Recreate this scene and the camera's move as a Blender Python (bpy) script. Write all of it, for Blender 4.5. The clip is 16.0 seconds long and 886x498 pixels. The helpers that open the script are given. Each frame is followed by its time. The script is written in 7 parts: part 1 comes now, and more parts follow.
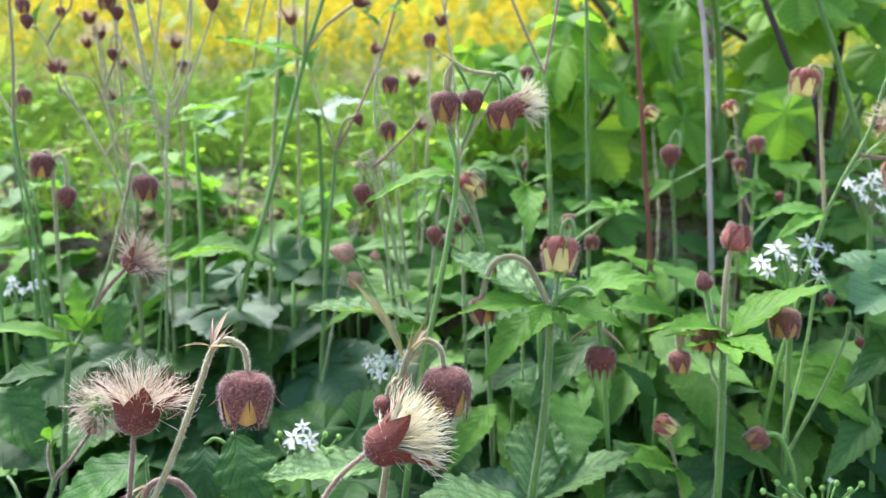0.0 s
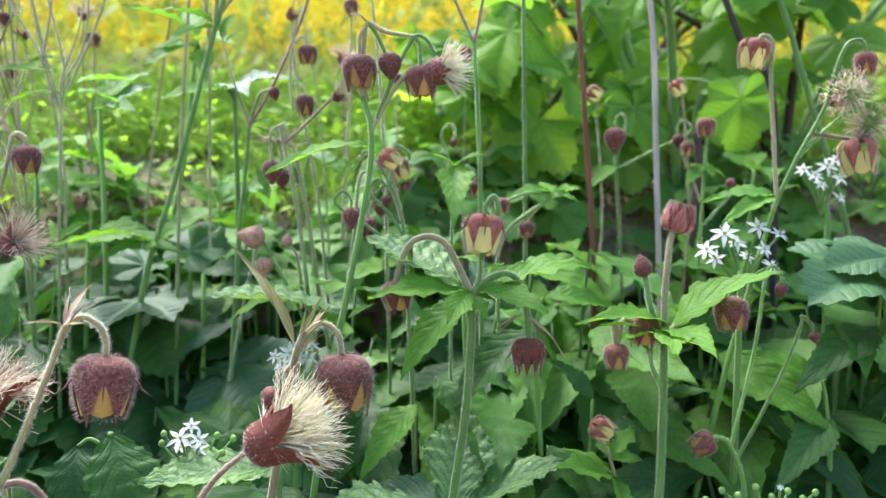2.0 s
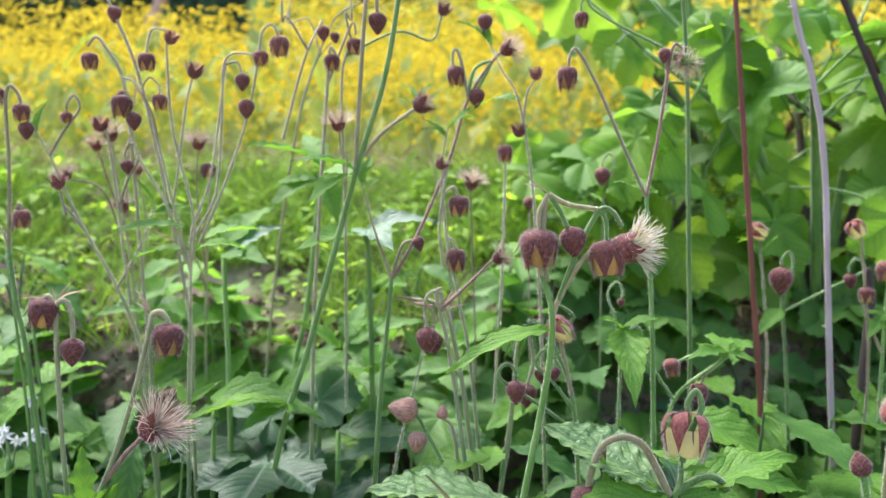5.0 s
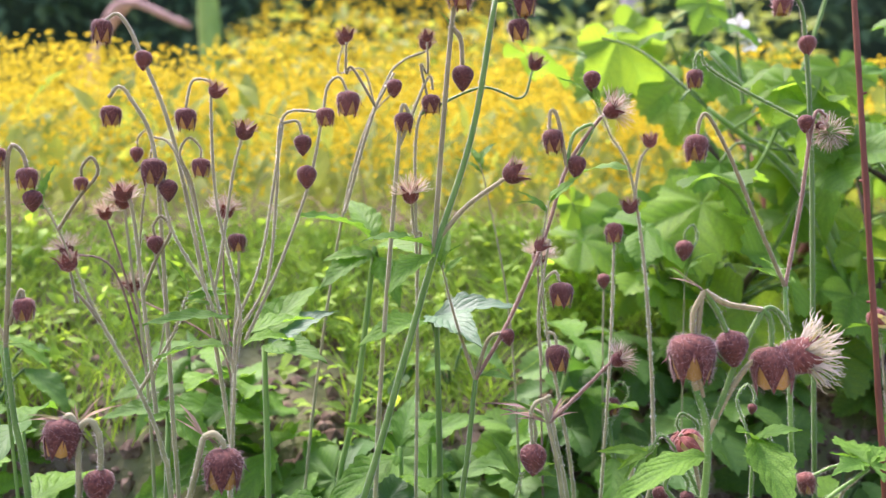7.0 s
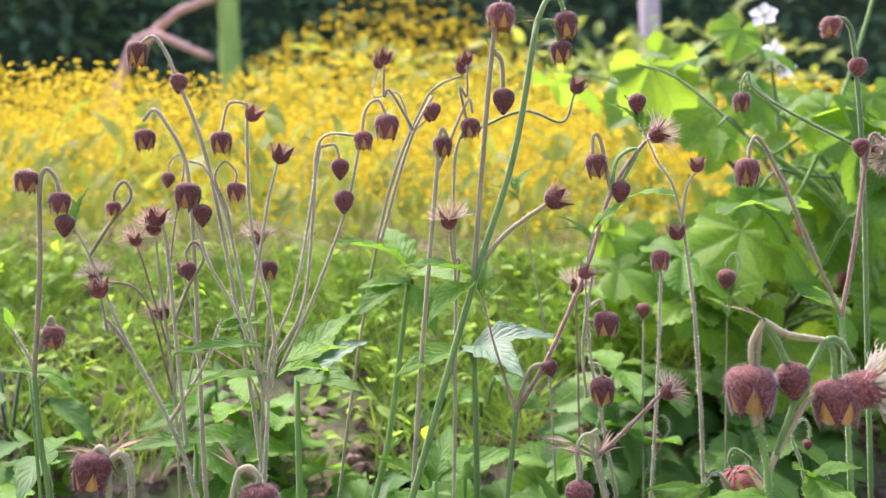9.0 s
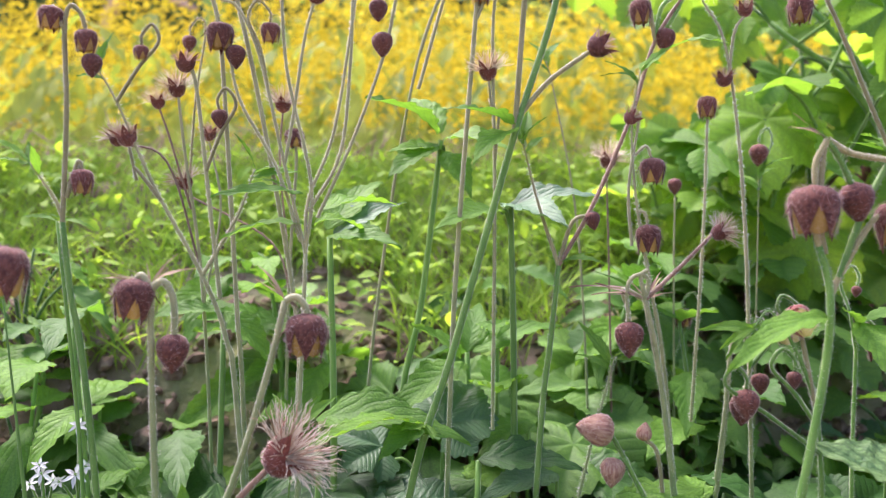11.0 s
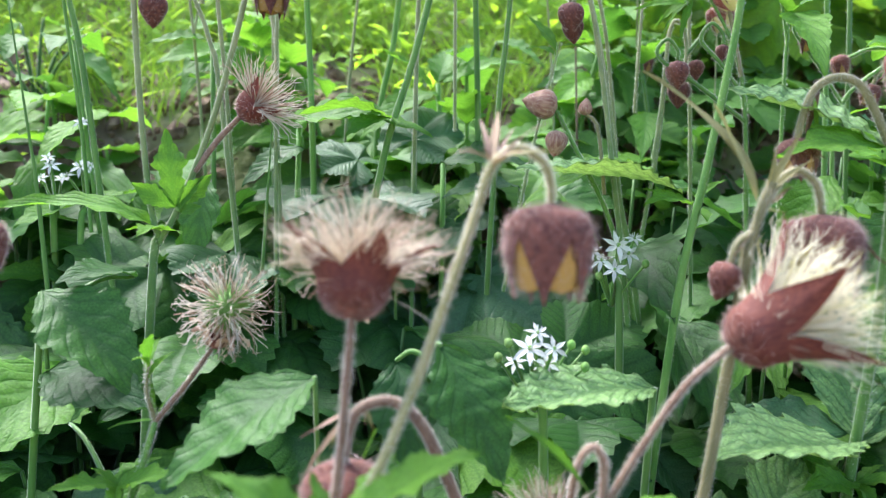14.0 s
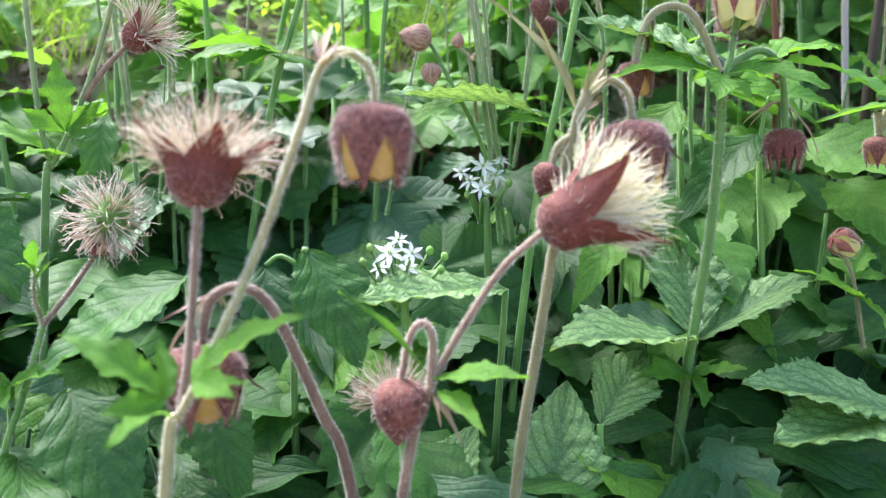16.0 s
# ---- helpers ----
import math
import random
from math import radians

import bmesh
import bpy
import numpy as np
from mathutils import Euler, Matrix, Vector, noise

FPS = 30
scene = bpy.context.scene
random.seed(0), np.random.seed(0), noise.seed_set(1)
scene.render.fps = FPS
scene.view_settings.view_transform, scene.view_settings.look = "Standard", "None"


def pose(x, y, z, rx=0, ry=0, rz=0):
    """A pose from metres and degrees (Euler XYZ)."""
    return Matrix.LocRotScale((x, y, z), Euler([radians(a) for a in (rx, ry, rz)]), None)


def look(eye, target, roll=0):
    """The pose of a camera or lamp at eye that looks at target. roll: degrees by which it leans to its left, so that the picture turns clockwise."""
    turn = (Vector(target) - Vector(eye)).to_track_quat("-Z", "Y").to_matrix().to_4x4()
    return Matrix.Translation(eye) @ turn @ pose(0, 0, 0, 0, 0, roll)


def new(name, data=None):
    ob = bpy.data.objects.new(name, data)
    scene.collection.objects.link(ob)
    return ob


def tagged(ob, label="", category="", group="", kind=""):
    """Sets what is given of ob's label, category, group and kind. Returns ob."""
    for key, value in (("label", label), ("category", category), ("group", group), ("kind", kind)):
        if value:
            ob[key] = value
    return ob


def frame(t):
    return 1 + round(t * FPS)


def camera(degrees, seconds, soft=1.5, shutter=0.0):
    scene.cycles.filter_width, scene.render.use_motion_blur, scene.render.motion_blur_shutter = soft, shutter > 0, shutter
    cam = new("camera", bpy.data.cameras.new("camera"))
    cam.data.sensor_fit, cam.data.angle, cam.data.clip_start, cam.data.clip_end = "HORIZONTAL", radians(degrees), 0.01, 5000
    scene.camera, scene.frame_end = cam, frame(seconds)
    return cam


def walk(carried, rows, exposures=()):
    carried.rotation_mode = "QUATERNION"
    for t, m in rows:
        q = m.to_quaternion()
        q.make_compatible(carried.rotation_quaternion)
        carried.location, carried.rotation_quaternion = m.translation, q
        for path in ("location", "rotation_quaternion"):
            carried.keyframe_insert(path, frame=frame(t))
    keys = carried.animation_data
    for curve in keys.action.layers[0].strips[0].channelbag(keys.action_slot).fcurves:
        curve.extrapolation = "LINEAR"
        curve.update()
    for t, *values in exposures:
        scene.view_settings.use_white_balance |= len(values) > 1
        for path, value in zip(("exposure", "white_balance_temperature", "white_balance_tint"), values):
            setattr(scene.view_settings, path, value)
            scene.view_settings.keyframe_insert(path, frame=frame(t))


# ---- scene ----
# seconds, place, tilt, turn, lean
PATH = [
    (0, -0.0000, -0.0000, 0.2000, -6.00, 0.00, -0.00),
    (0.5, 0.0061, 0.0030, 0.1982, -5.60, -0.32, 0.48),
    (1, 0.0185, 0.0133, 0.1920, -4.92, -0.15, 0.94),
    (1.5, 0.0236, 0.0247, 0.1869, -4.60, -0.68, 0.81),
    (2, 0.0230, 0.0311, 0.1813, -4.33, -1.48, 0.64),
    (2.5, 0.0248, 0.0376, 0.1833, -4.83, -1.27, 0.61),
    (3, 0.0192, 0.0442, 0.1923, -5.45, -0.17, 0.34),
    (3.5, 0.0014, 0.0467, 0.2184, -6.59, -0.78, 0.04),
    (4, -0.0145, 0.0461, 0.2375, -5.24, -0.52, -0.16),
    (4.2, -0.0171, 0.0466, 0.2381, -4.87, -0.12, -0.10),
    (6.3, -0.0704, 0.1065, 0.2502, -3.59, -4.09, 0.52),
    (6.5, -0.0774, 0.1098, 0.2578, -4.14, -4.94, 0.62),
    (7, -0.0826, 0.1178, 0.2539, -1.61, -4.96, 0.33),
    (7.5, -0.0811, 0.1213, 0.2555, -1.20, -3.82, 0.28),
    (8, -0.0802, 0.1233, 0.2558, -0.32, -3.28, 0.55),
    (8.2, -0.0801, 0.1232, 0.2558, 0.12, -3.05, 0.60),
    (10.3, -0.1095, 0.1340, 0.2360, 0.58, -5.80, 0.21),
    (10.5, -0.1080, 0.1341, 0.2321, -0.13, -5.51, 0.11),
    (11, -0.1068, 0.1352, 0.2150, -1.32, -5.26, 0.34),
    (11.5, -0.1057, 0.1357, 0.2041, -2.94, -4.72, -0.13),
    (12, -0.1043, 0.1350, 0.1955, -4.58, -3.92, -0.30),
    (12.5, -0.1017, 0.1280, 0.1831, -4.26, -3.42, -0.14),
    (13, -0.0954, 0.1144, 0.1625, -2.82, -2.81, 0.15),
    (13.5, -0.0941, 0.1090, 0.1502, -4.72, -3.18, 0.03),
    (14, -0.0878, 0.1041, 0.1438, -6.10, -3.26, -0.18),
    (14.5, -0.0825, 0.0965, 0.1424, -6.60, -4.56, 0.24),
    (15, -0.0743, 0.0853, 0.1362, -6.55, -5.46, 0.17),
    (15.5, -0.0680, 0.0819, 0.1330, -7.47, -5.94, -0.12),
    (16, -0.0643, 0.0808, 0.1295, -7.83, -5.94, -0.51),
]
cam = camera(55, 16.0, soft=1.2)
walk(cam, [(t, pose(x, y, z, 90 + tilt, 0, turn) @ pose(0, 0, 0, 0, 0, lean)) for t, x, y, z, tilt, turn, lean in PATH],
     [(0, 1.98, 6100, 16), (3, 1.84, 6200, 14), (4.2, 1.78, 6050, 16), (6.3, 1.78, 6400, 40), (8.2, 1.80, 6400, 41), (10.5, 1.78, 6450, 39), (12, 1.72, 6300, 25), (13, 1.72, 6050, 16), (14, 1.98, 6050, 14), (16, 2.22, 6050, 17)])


# ---------------------------------------------------------------- world, sun, exposure
world = bpy.data.worlds.new("sky")
scene.world = world
world.use_nodes = True
wn = world.node_tree
sky = wn.nodes.new("ShaderNodeTexSky")
sky.sky_type = "NISHITA"
sky.sun_disc = False
sky.sun_elevation = radians(58)
sky.sun_rotation = radians(-35)
sky.air_density, sky.dust_density, sky.ozone_density = 1.0, 3.0, 1.0
wn.nodes["Background"].inputs["Strength"].default_value = 0.15
wn.links.new(sky.outputs["Color"], wn.nodes["Background"].inputs["Color"])

sun_data = bpy.data.lights.new("sun", "SUN")
sun_data.energy = 3.0
sun_data.angle = radians(28)
sun_data.color = (1.0, 0.965, 0.93)
sun = new("sun", sun_data)
sun.matrix_world = look((-3.5, 5.0, 10.0), (0, 0.4, 0))
cam.data.dof.use_dof = True
cam.data.dof.focus_distance = 0.250
cam.data.dof.aperture_fstop = 14.0

rng = random.Random(11)


# ---------------------------------------------------------------- materials
def nodes_of(name):
    m = bpy.data.materials.new(name)
    m.use_nodes = True
    return m, m.node_tree.nodes, m.node_tree.links, m.node_tree.nodes["Principled BSDF"]


def ramp(nodes, stops):
    r = nodes.new("ShaderNodeValToRGB")
    e = r.color_ramp.elements
    while len(e) < len(stops):
        e.new(0.5)
    for s, (p, c) in zip(e, stops):
        s.position, s.color = p, (*c, 1)
    return r


def math_node(nodes, links, op, a, b=None):
    n = nodes.new("ShaderNodeMath")
    n.operation = op
    for i, v in enumerate((a, b)):
        if v is None:
            continue
        if isinstance(v, (int, float)):
            n.inputs[i].default_value = v
        else:
            links.new(v, n.inputs[i])
    return n.outputs[0]


def mix_col(nodes, links, fac, a, b, mode="MIX"):
    n = nodes.new("ShaderNodeMix")
    n.data_type, n.blend_type = "RGBA", mode
    for sock, v in ((n.inputs[0], fac), (n.inputs[6], a), (n.inputs[7], b)):
        if isinstance(v, (int, float)):
            sock.default_value = v
        elif isinstance(v, tuple):
            sock.default_value = (*v, 1)
        else:
            links.new(v, sock)
    return n.outputs[2]


def leaf_mat(name, dark, light, vein, trans=0.35, rough=0.45, veins=8.0, rug=0.0, island=False, tcol=None, relief=0.0005, wrinkle=0.5, gloss=0.32):
    """Leaf: two greens by piece, blotches, a midrib and side veins from the blade's own coordinates, puckers, light through."""
    m, n, l, p = nodes_of(name)
    if island:
        who = n.new("ShaderNodeNewGeometry").outputs["Random Per Island"]
    else:
        who = n.new("ShaderNodeObjectInfo").outputs["Random"]
    base = ramp(n, [(0.0, dark), (1.0, light)])
    l.new(who, base.inputs[0])
    uv = n.new("ShaderNodeTexCoord")
    sep = n.new("ShaderNodeSeparateXYZ")
    l.new(uv.outputs["UV"], sep.inputs[0])
    side = math_node(n, l, "ABSOLUTE", math_node(n, l, "SUBTRACT", sep.outputs[0], 0.5))
    along = math_node(n, l, "SUBTRACT", sep.outputs[1], math_node(n, l, "MULTIPLY", side, 0.75))
    saw = math_node(n, l, "PINGPONG", math_node(n, l, "MULTIPLY", along, veins), 0.5)
    near = math_node(n, l, "SMOOTH_MIN", math_node(n, l, "MULTIPLY", saw, 0.5), math_node(n, l, "MULTIPLY", side, 1.7))
    line = ramp(n, [(0.0, (1, 1, 1)), (0.07, (0.25, 0.25, 0.25)), (0.16, (0, 0, 0))])
    l.new(near, line.inputs[0])
    noise1 = n.new("ShaderNodeTexNoise")
    noise1.inputs["Scale"].default_value = 60
    noise1.inputs["Detail"].default_value = 5
    l.new(uv.outputs["Object"], noise1.inputs["Vector"])
    blot = ramp(n, [(0.3, (0.72, 0.72, 0.72)), (0.7, (1.2, 1.2, 1.15))])
    l.new(noise1.outputs["Fac"], blot.inputs[0])
    col = mix_col(n, l, 1.0, base.outputs[0], blot.outputs[0], "MULTIPLY")
    col = mix_col(n, l, math_node(n, l, "MULTIPLY", line.outputs[0], 0.6 if wrinkle > 0.8 else 0.34), col, vein)
    l.new(col, p.inputs["Base Color"])
    p.inputs["Roughness"].default_value = rough + 0.1
    p.inputs["Specular IOR Level"].default_value = gloss
    cell = n.new("ShaderNodeTexVoronoi")
    cell.feature = "DISTANCE_TO_EDGE"
    cell.inputs["Scale"].default_value = 1.0
    fit = n.new("ShaderNodeMapping")
    fit.inputs["Scale"].default_value = (15, 21, 1)
    l.new(uv.outputs["UV"], fit.inputs["Vector"])
    l.new(fit.outputs[0], cell.inputs["Vector"])
    puff = ramp(n, [(0.0, (0, 0, 0)), (0.16, (0.55, 0.55, 0.55)), (0.45, (1, 1, 1))])
    l.new(cell.outputs["Distance"], puff.inputs[0])
    h = math_node(n, l, "SUBTRACT", math_node(n, l, "MULTIPLY", puff.outputs[0], 0.55 * rug), math_node(n, l, "MULTIPLY", line.outputs[0], 0.6))
    if rug > 0.8:
        net = ramp(n, [(0.0, (0.80, 0.80, 0.80)), (0.16, (1, 1, 1))])
        l.new(cell.outputs["Distance"], net.inputs[0])
        col = mix_col(n, l, 1.0, col, net.outputs[0], "MULTIPLY")
        l.new(col, p.inputs["Base Color"])
    bump = n.new("ShaderNodeBump")
    bump.inputs["Strength"].default_value = wrinkle
    bump.inputs["Distance"].default_value = relief
    l.new(h, bump.inputs["Height"])
    l.new(bump.outputs[0], p.inputs["Normal"])
    tr = n.new("ShaderNodeBsdfTranslucent")
    warm = mix_col(n, l, 1.0, col, tcol or (1.6, 1.5, 0.75), "MULTIPLY")
    l.new(warm, tr.inputs["Color"])
    mix = n.new("ShaderNodeMixShader")
    mix.inputs[0].default_value = trans
    l.new(p.outputs[0], mix.inputs[1])
    l.new(tr.outputs[0], mix.inputs[2])
    l.new(mix.outputs[0], n["Material Output"].inputs["Surface"])
    return m


def plain_mat(name, a, b, scale=300.0, rough=0.6, trans=0.0, sheen=0.0, stretch=None, bump=0.0, metal_dist=0.0003, island=False, gloss=0.4):
    """Two colours in a fine grain, varied by piece; light may pass through."""
    m, n, l, p = nodes_of(name)
    uv = n.new("ShaderNodeTexCoord")
    mp = n.new("ShaderNodeMapping")
    if stretch:
        mp.inputs["Scale"].default_value = stretch
    l.new(uv.outputs["Object"], mp.inputs["Vector"])
    t = n.new("ShaderNodeTexNoise")
    t.inputs["Scale"].default_value = scale
    t.inputs["Detail"].default_value = 4
    l.new(mp.outputs[0], t.inputs["Vector"])
    r = ramp(n, [(0.33, a), (0.68, b)])
    l.new(t.outputs["Fac"], r.inputs[0])
    if island:
        who = n.new("ShaderNodeNewGeometry").outputs["Random Per Island"]
    else:
        who = n.new("ShaderNodeObjectInfo").outputs["Random"]
    v = ramp(n, [(0.0, (0.75, 0.75, 0.75)), (1.0, (1.2, 1.2, 1.2))])
    l.new(who, v.inputs[0])
    col = mix_col(n, l, 1.0, r.outputs[0], v.outputs[0], "MULTIPLY")
    l.new(col, p.inputs["Base Color"])
    p.inputs["Roughness"].default_value = rough
    p.inputs["Specular IOR Level"].default_value = gloss
    if sheen:
        p.inputs["Sheen Weight"].default_value = sheen
        p.inputs["Sheen Roughness"].default_value = 0.4
    if bump:
        bp = n.new("ShaderNodeBump")
        bp.inputs["Strength"].default_value = bump
        bp.inputs["Distance"].default_value = metal_dist
        l.new(t.outputs["Fac"], bp.inputs["Height"])
        l.new(bp.outputs[0], p.inputs["Normal"])
    if trans:
        tr = n.new("ShaderNodeBsdfTranslucent")
        l.new(col, tr.inputs["Color"])
        mix = n.new("ShaderNodeMixShader")
        mix.inputs[0].default_value = trans
        l.new(p.outputs[0], mix.inputs[1])
        l.new(tr.outputs[0], mix.inputs[2])
        l.new(mix.outputs[0], n["Material Output"].inputs["Surface"])
    return m


LEAF_AVENS = leaf_mat("avens_leaf", (0.165, 0.31, 0.100), (0.235, 0.40, 0.145), (0.045, 0.13, 0.039), 0.30, 0.40, 8, 1.0, relief=0.00055, wrinkle=0.85, gloss=0.36)
LEAF_FRESH = leaf_mat("fresh_leaf", (0.085, 0.225, 0.030), (0.155, 0.345, 0.045), (0.05, 0.17, 0.026), 0.45, 0.45, 8, 0.6, relief=0.0008, gloss=0.24)
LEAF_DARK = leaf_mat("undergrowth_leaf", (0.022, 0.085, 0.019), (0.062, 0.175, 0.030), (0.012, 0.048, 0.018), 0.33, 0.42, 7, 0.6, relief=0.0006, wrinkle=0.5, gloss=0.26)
LEAF_MID = leaf_mat("herb_leaf", (0.045, 0.145, 0.026), (0.125, 0.285, 0.045), (0.05, 0.15, 0.035), 0.40, 0.5, 7, 0.3)
LEAF_SHRUB = leaf_mat("shrub_leaf", (0.08, 0.20, 0.028), (0.25, 0.46, 0.060), (0.10, 0.25, 0.065), 0.62, 0.5, 7, 0.3, tcol=(2.1, 1.8, 0.7))
LEAF_PALE = leaf_mat("greyish_leaf", (0.034, 0.100, 0.037), (0.062, 0.155, 0.055), (0.05, 0.13, 0.06), 0.25, 0.38, 9, 0.6, relief=0.0007)
LEAF_SILVER = leaf_mat("silvery_leaf", (0.08, 0.18, 0.09), (0.13, 0.26, 0.13), (0.05, 0.13, 0.06), 0.25, 0.38, 9, 0.6, relief=0.0007)
LEAF_FAR = leaf_mat("far_leaf", (0.18, 0.27, 0.06), (0.40, 0.49, 0.11), (0.14, 0.3, 0.104), 0.45, 0.6, 5, 0.0, island=True)
LEAF_LAWN = leaf_mat("lawn_leaf", (0.15, 0.31, 0.035), (0.33, 0.52, 0.065), (0.14, 0.3, 0.05), 0.45, 0.6, 5, 0.0, island=True)
HEDGE_LEAF = leaf_mat("hedge_leaf", (0.045, 0.12, 0.058), (0.14, 0.28, 0.10), (0.05, 0.12, 0.065), 0.25, 0.6, 5, 0.0, island=True)
STEM = plain_mat("green_stem", (0.065, 0.185, 0.022), (0.13, 0.27, 0.045), 500, 0.6, 0.0, 0.4, (1, 1, 0.15), 0.2)
# STEM's green darkened, so the colour carries the shade under the clump leaves
STEM_SHADE = plain_mat("shade_darkened_leaf_stalk", (0.035, 0.10, 0.02), (0.07, 0.16, 0.03), 500, 0.6, 0.0, 0.2, (1, 1, 0.15), 0.2)
STEM_RED = plain_mat("reddish_stalk", (0.145, 0.083, 0.050), (0.25, 0.160, 0.100), 500, 0.65, 0.0, 0.4, (1, 1, 0.2), 0.2)
STEM_TAN = plain_mat("tan_stalk", (0.18, 0.18, 0.066), (0.29, 0.265, 0.12), 500, 0.65, 0.0, 0.4, (1, 1, 0.2), 0.2)
OLIVE = plain_mat("olive_bract", (0.20, 0.20, 0.06), (0.32, 0.30, 0.12), 300, 0.6, 0.3)
DRY = plain_mat("dry_tan_bract", (0.30, 0.20, 0.12), (0.46, 0.34, 0.22), 300, 0.7, 0.3)
SEPAL = plain_mat("maroon_sepal", (0.072, 0.022, 0.017), (0.212, 0.080, 0.054), 13, 0.8, 0.15, 0.18, None, 0.8)
SEPAL_RUST = plain_mat("rusty_sepal", (0.085, 0.020, 0.015), (0.17, 0.050, 0.030), 8, 0.75, 0.18, 0.05, (4, 4, 1), 0.4)
ROSE_SEPAL = plain_mat("rosy_sepal", (0.17, 0.045, 0.035), (0.33, 0.125, 0.085), 6, 0.75, 0.2, 0.1, (3, 3, 0.6), 0.3)
ROSE = plain_mat("rosy_tan_bud", (0.24, 0.11, 0.075), (0.46, 0.30, 0.19), 4, 0.75, 0.15, 0.1, (3, 3, 0.6), 0.3)
PETAL = plain_mat("yellow_petal", (0.38, 0.21, 0.04), (0.58, 0.40, 0.11), 420, 0.5, 0.3, 0.0, (1, 1, 0.15))
PETAL_CREAM = plain_mat("cream_petal", (0.52, 0.50, 0.14), (0.68, 0.64, 0.28), 260, 0.5, 0.35)
HAIR = plain_mat("pale_hair", (0.80, 0.77, 0.68), (0.90, 0.87, 0.80), 200, 0.5, 0.5)
HAIR_PINK = plain_mat("pinkish_hair", (0.58, 0.42, 0.38), (0.78, 0.64, 0.58), 200, 0.6, 0.35)
PLUME = plain_mat("cream_plume", (0.74, 0.70, 0.50), (0.86, 0.84, 0.70), 200, 0.6, 0.4)
BRISTLE = plain_mat("tan_bristle", (0.40, 0.24, 0.16), (0.62, 0.45, 0.32), 3, 0.6, 0.3)
PALE_BRISTLE = plain_mat("pale_pink_bristle", (0.72, 0.62, 0.47), (0.88, 0.82, 0.68), 3, 0.6, 0.35)
CLOD = plain_mat("soil_clod", (0.09, 0.062, 0.044), (0.27, 0.20, 0.145), 250, 0.95, island=True, gloss=0.1, bump=0.5)
STRAW = plain_mat("dry_litter", (0.16, 0.12, 0.06), (0.34, 0.26, 0.14), 60, 0.8, 0.2, island=True)
GREEN_CORE = plain_mat("green_achene", (0.16, 0.36, 0.06), (0.30, 0.48, 0.13), 500, 0.6, 0.2)
WHITE = plain_mat("white_petal", (0.66, 0.69, 0.62), (0.80, 0.81, 0.77), 200, 0.5, 0.3)
YELLOW = plain_mat("bright_yellow_petal", (0.63, 0.49, 0.018), (0.74, 0.63, 0.045), 90, 0.8, 0.4, island=True, gloss=0.05)
# dark green with the hedge's inner shade put into the colour
DARK_GREEN = plain_mat("painted_hedge_shade", (0.02, 0.048, 0.024), (0.04, 0.09, 0.04), 3, 0.9)


def fading_stem(name, low, high, z0, z1):
    """A hairy stalk, green at its foot and tan towards the flowers."""
    m, n, l, p = nodes_of(name)
    uv = n.new("ShaderNodeTexCoord")
    sep = n.new("ShaderNodeSeparateXYZ")
    l.new(uv.outputs["Object"], sep.inputs[0])
    t = n.new("ShaderNodeTexNoise")
    t.inputs["Scale"].default_value = 120
    t.inputs["Detail"].default_value = 4
    l.new(uv.outputs["Object"], t.inputs["Vector"])
    up = math_node(n, l, "MULTIPLY", math_node(n, l, "SUBTRACT", sep.outputs[2], z0), 1 / (z1 - z0))
    up = math_node(n, l, "ADD", up, math_node(n, l, "MULTIPLY", math_node(n, l, "SUBTRACT", t.outputs["Fac"], 0.5), 0.8))
    r = ramp(n, [(0.0, low), (1.0, high)])
    l.new(up, r.inputs[0])
    g = ramp(n, [(0.3, (0.75, 0.75, 0.75)), (0.7, (1.2, 1.2, 1.2))])
    l.new(t.outputs["Fac"], g.inputs[0])
    l.new(mix_col(n, l, 1.0, r.outputs[0], g.outputs[0], "MULTIPLY"), p.inputs["Base Color"])
    p.inputs["Roughness"].default_value = 0.65
    p.inputs["Sheen Weight"].default_value = 0.3
    return m


STEM_FADE = fading_stem("green_to_tan_stalk", (0.080, 0.20, 0.030), (0.26, 0.262, 0.115), 0.10, 0.21)


def ground_mat():
    """Crumbly brown soil with thin green turf over most of it."""
    m, n, l, p = nodes_of("soil_and_turf")
    uv = n.new("ShaderNodeTexCoord")
    cols = []
    for scale, stops in ((45, [(0.33, (0.10, 0.072, 0.052)), (0.68, (0.27, 0.20, 0.15))]), (70, [(0.3, (0.08, 0.155, 0.03)), (0.7, (0.20, 0.30, 0.055))]), (2.6, [(0.56, (0, 0, 0)), (0.70, (1, 1, 1))])):
        t = n.new("ShaderNodeTexNoise")
        t.inputs["Scale"].default_value = scale
        t.inputs["Detail"].default_value = 6
        l.new(uv.outputs["Object"], t.inputs["Vector"])
        r = ramp(n, stops)
        l.new(t.outputs["Fac"], r.inputs[0])
        cols.append((r.outputs[0], t.outputs["Fac"]))
    l.new(mix_col(n, l, cols[2][0], cols[0][0], cols[1][0]), p.inputs["Base Color"])
    p.inputs["Roughness"].default_value = 0.95
    b = n.new("ShaderNodeBump")
    b.inputs["Distance"].default_value = 0.012
    l.new(cols[0][1], b.inputs["Height"])
    l.new(b.outputs[0], p.inputs["Normal"])
    return m


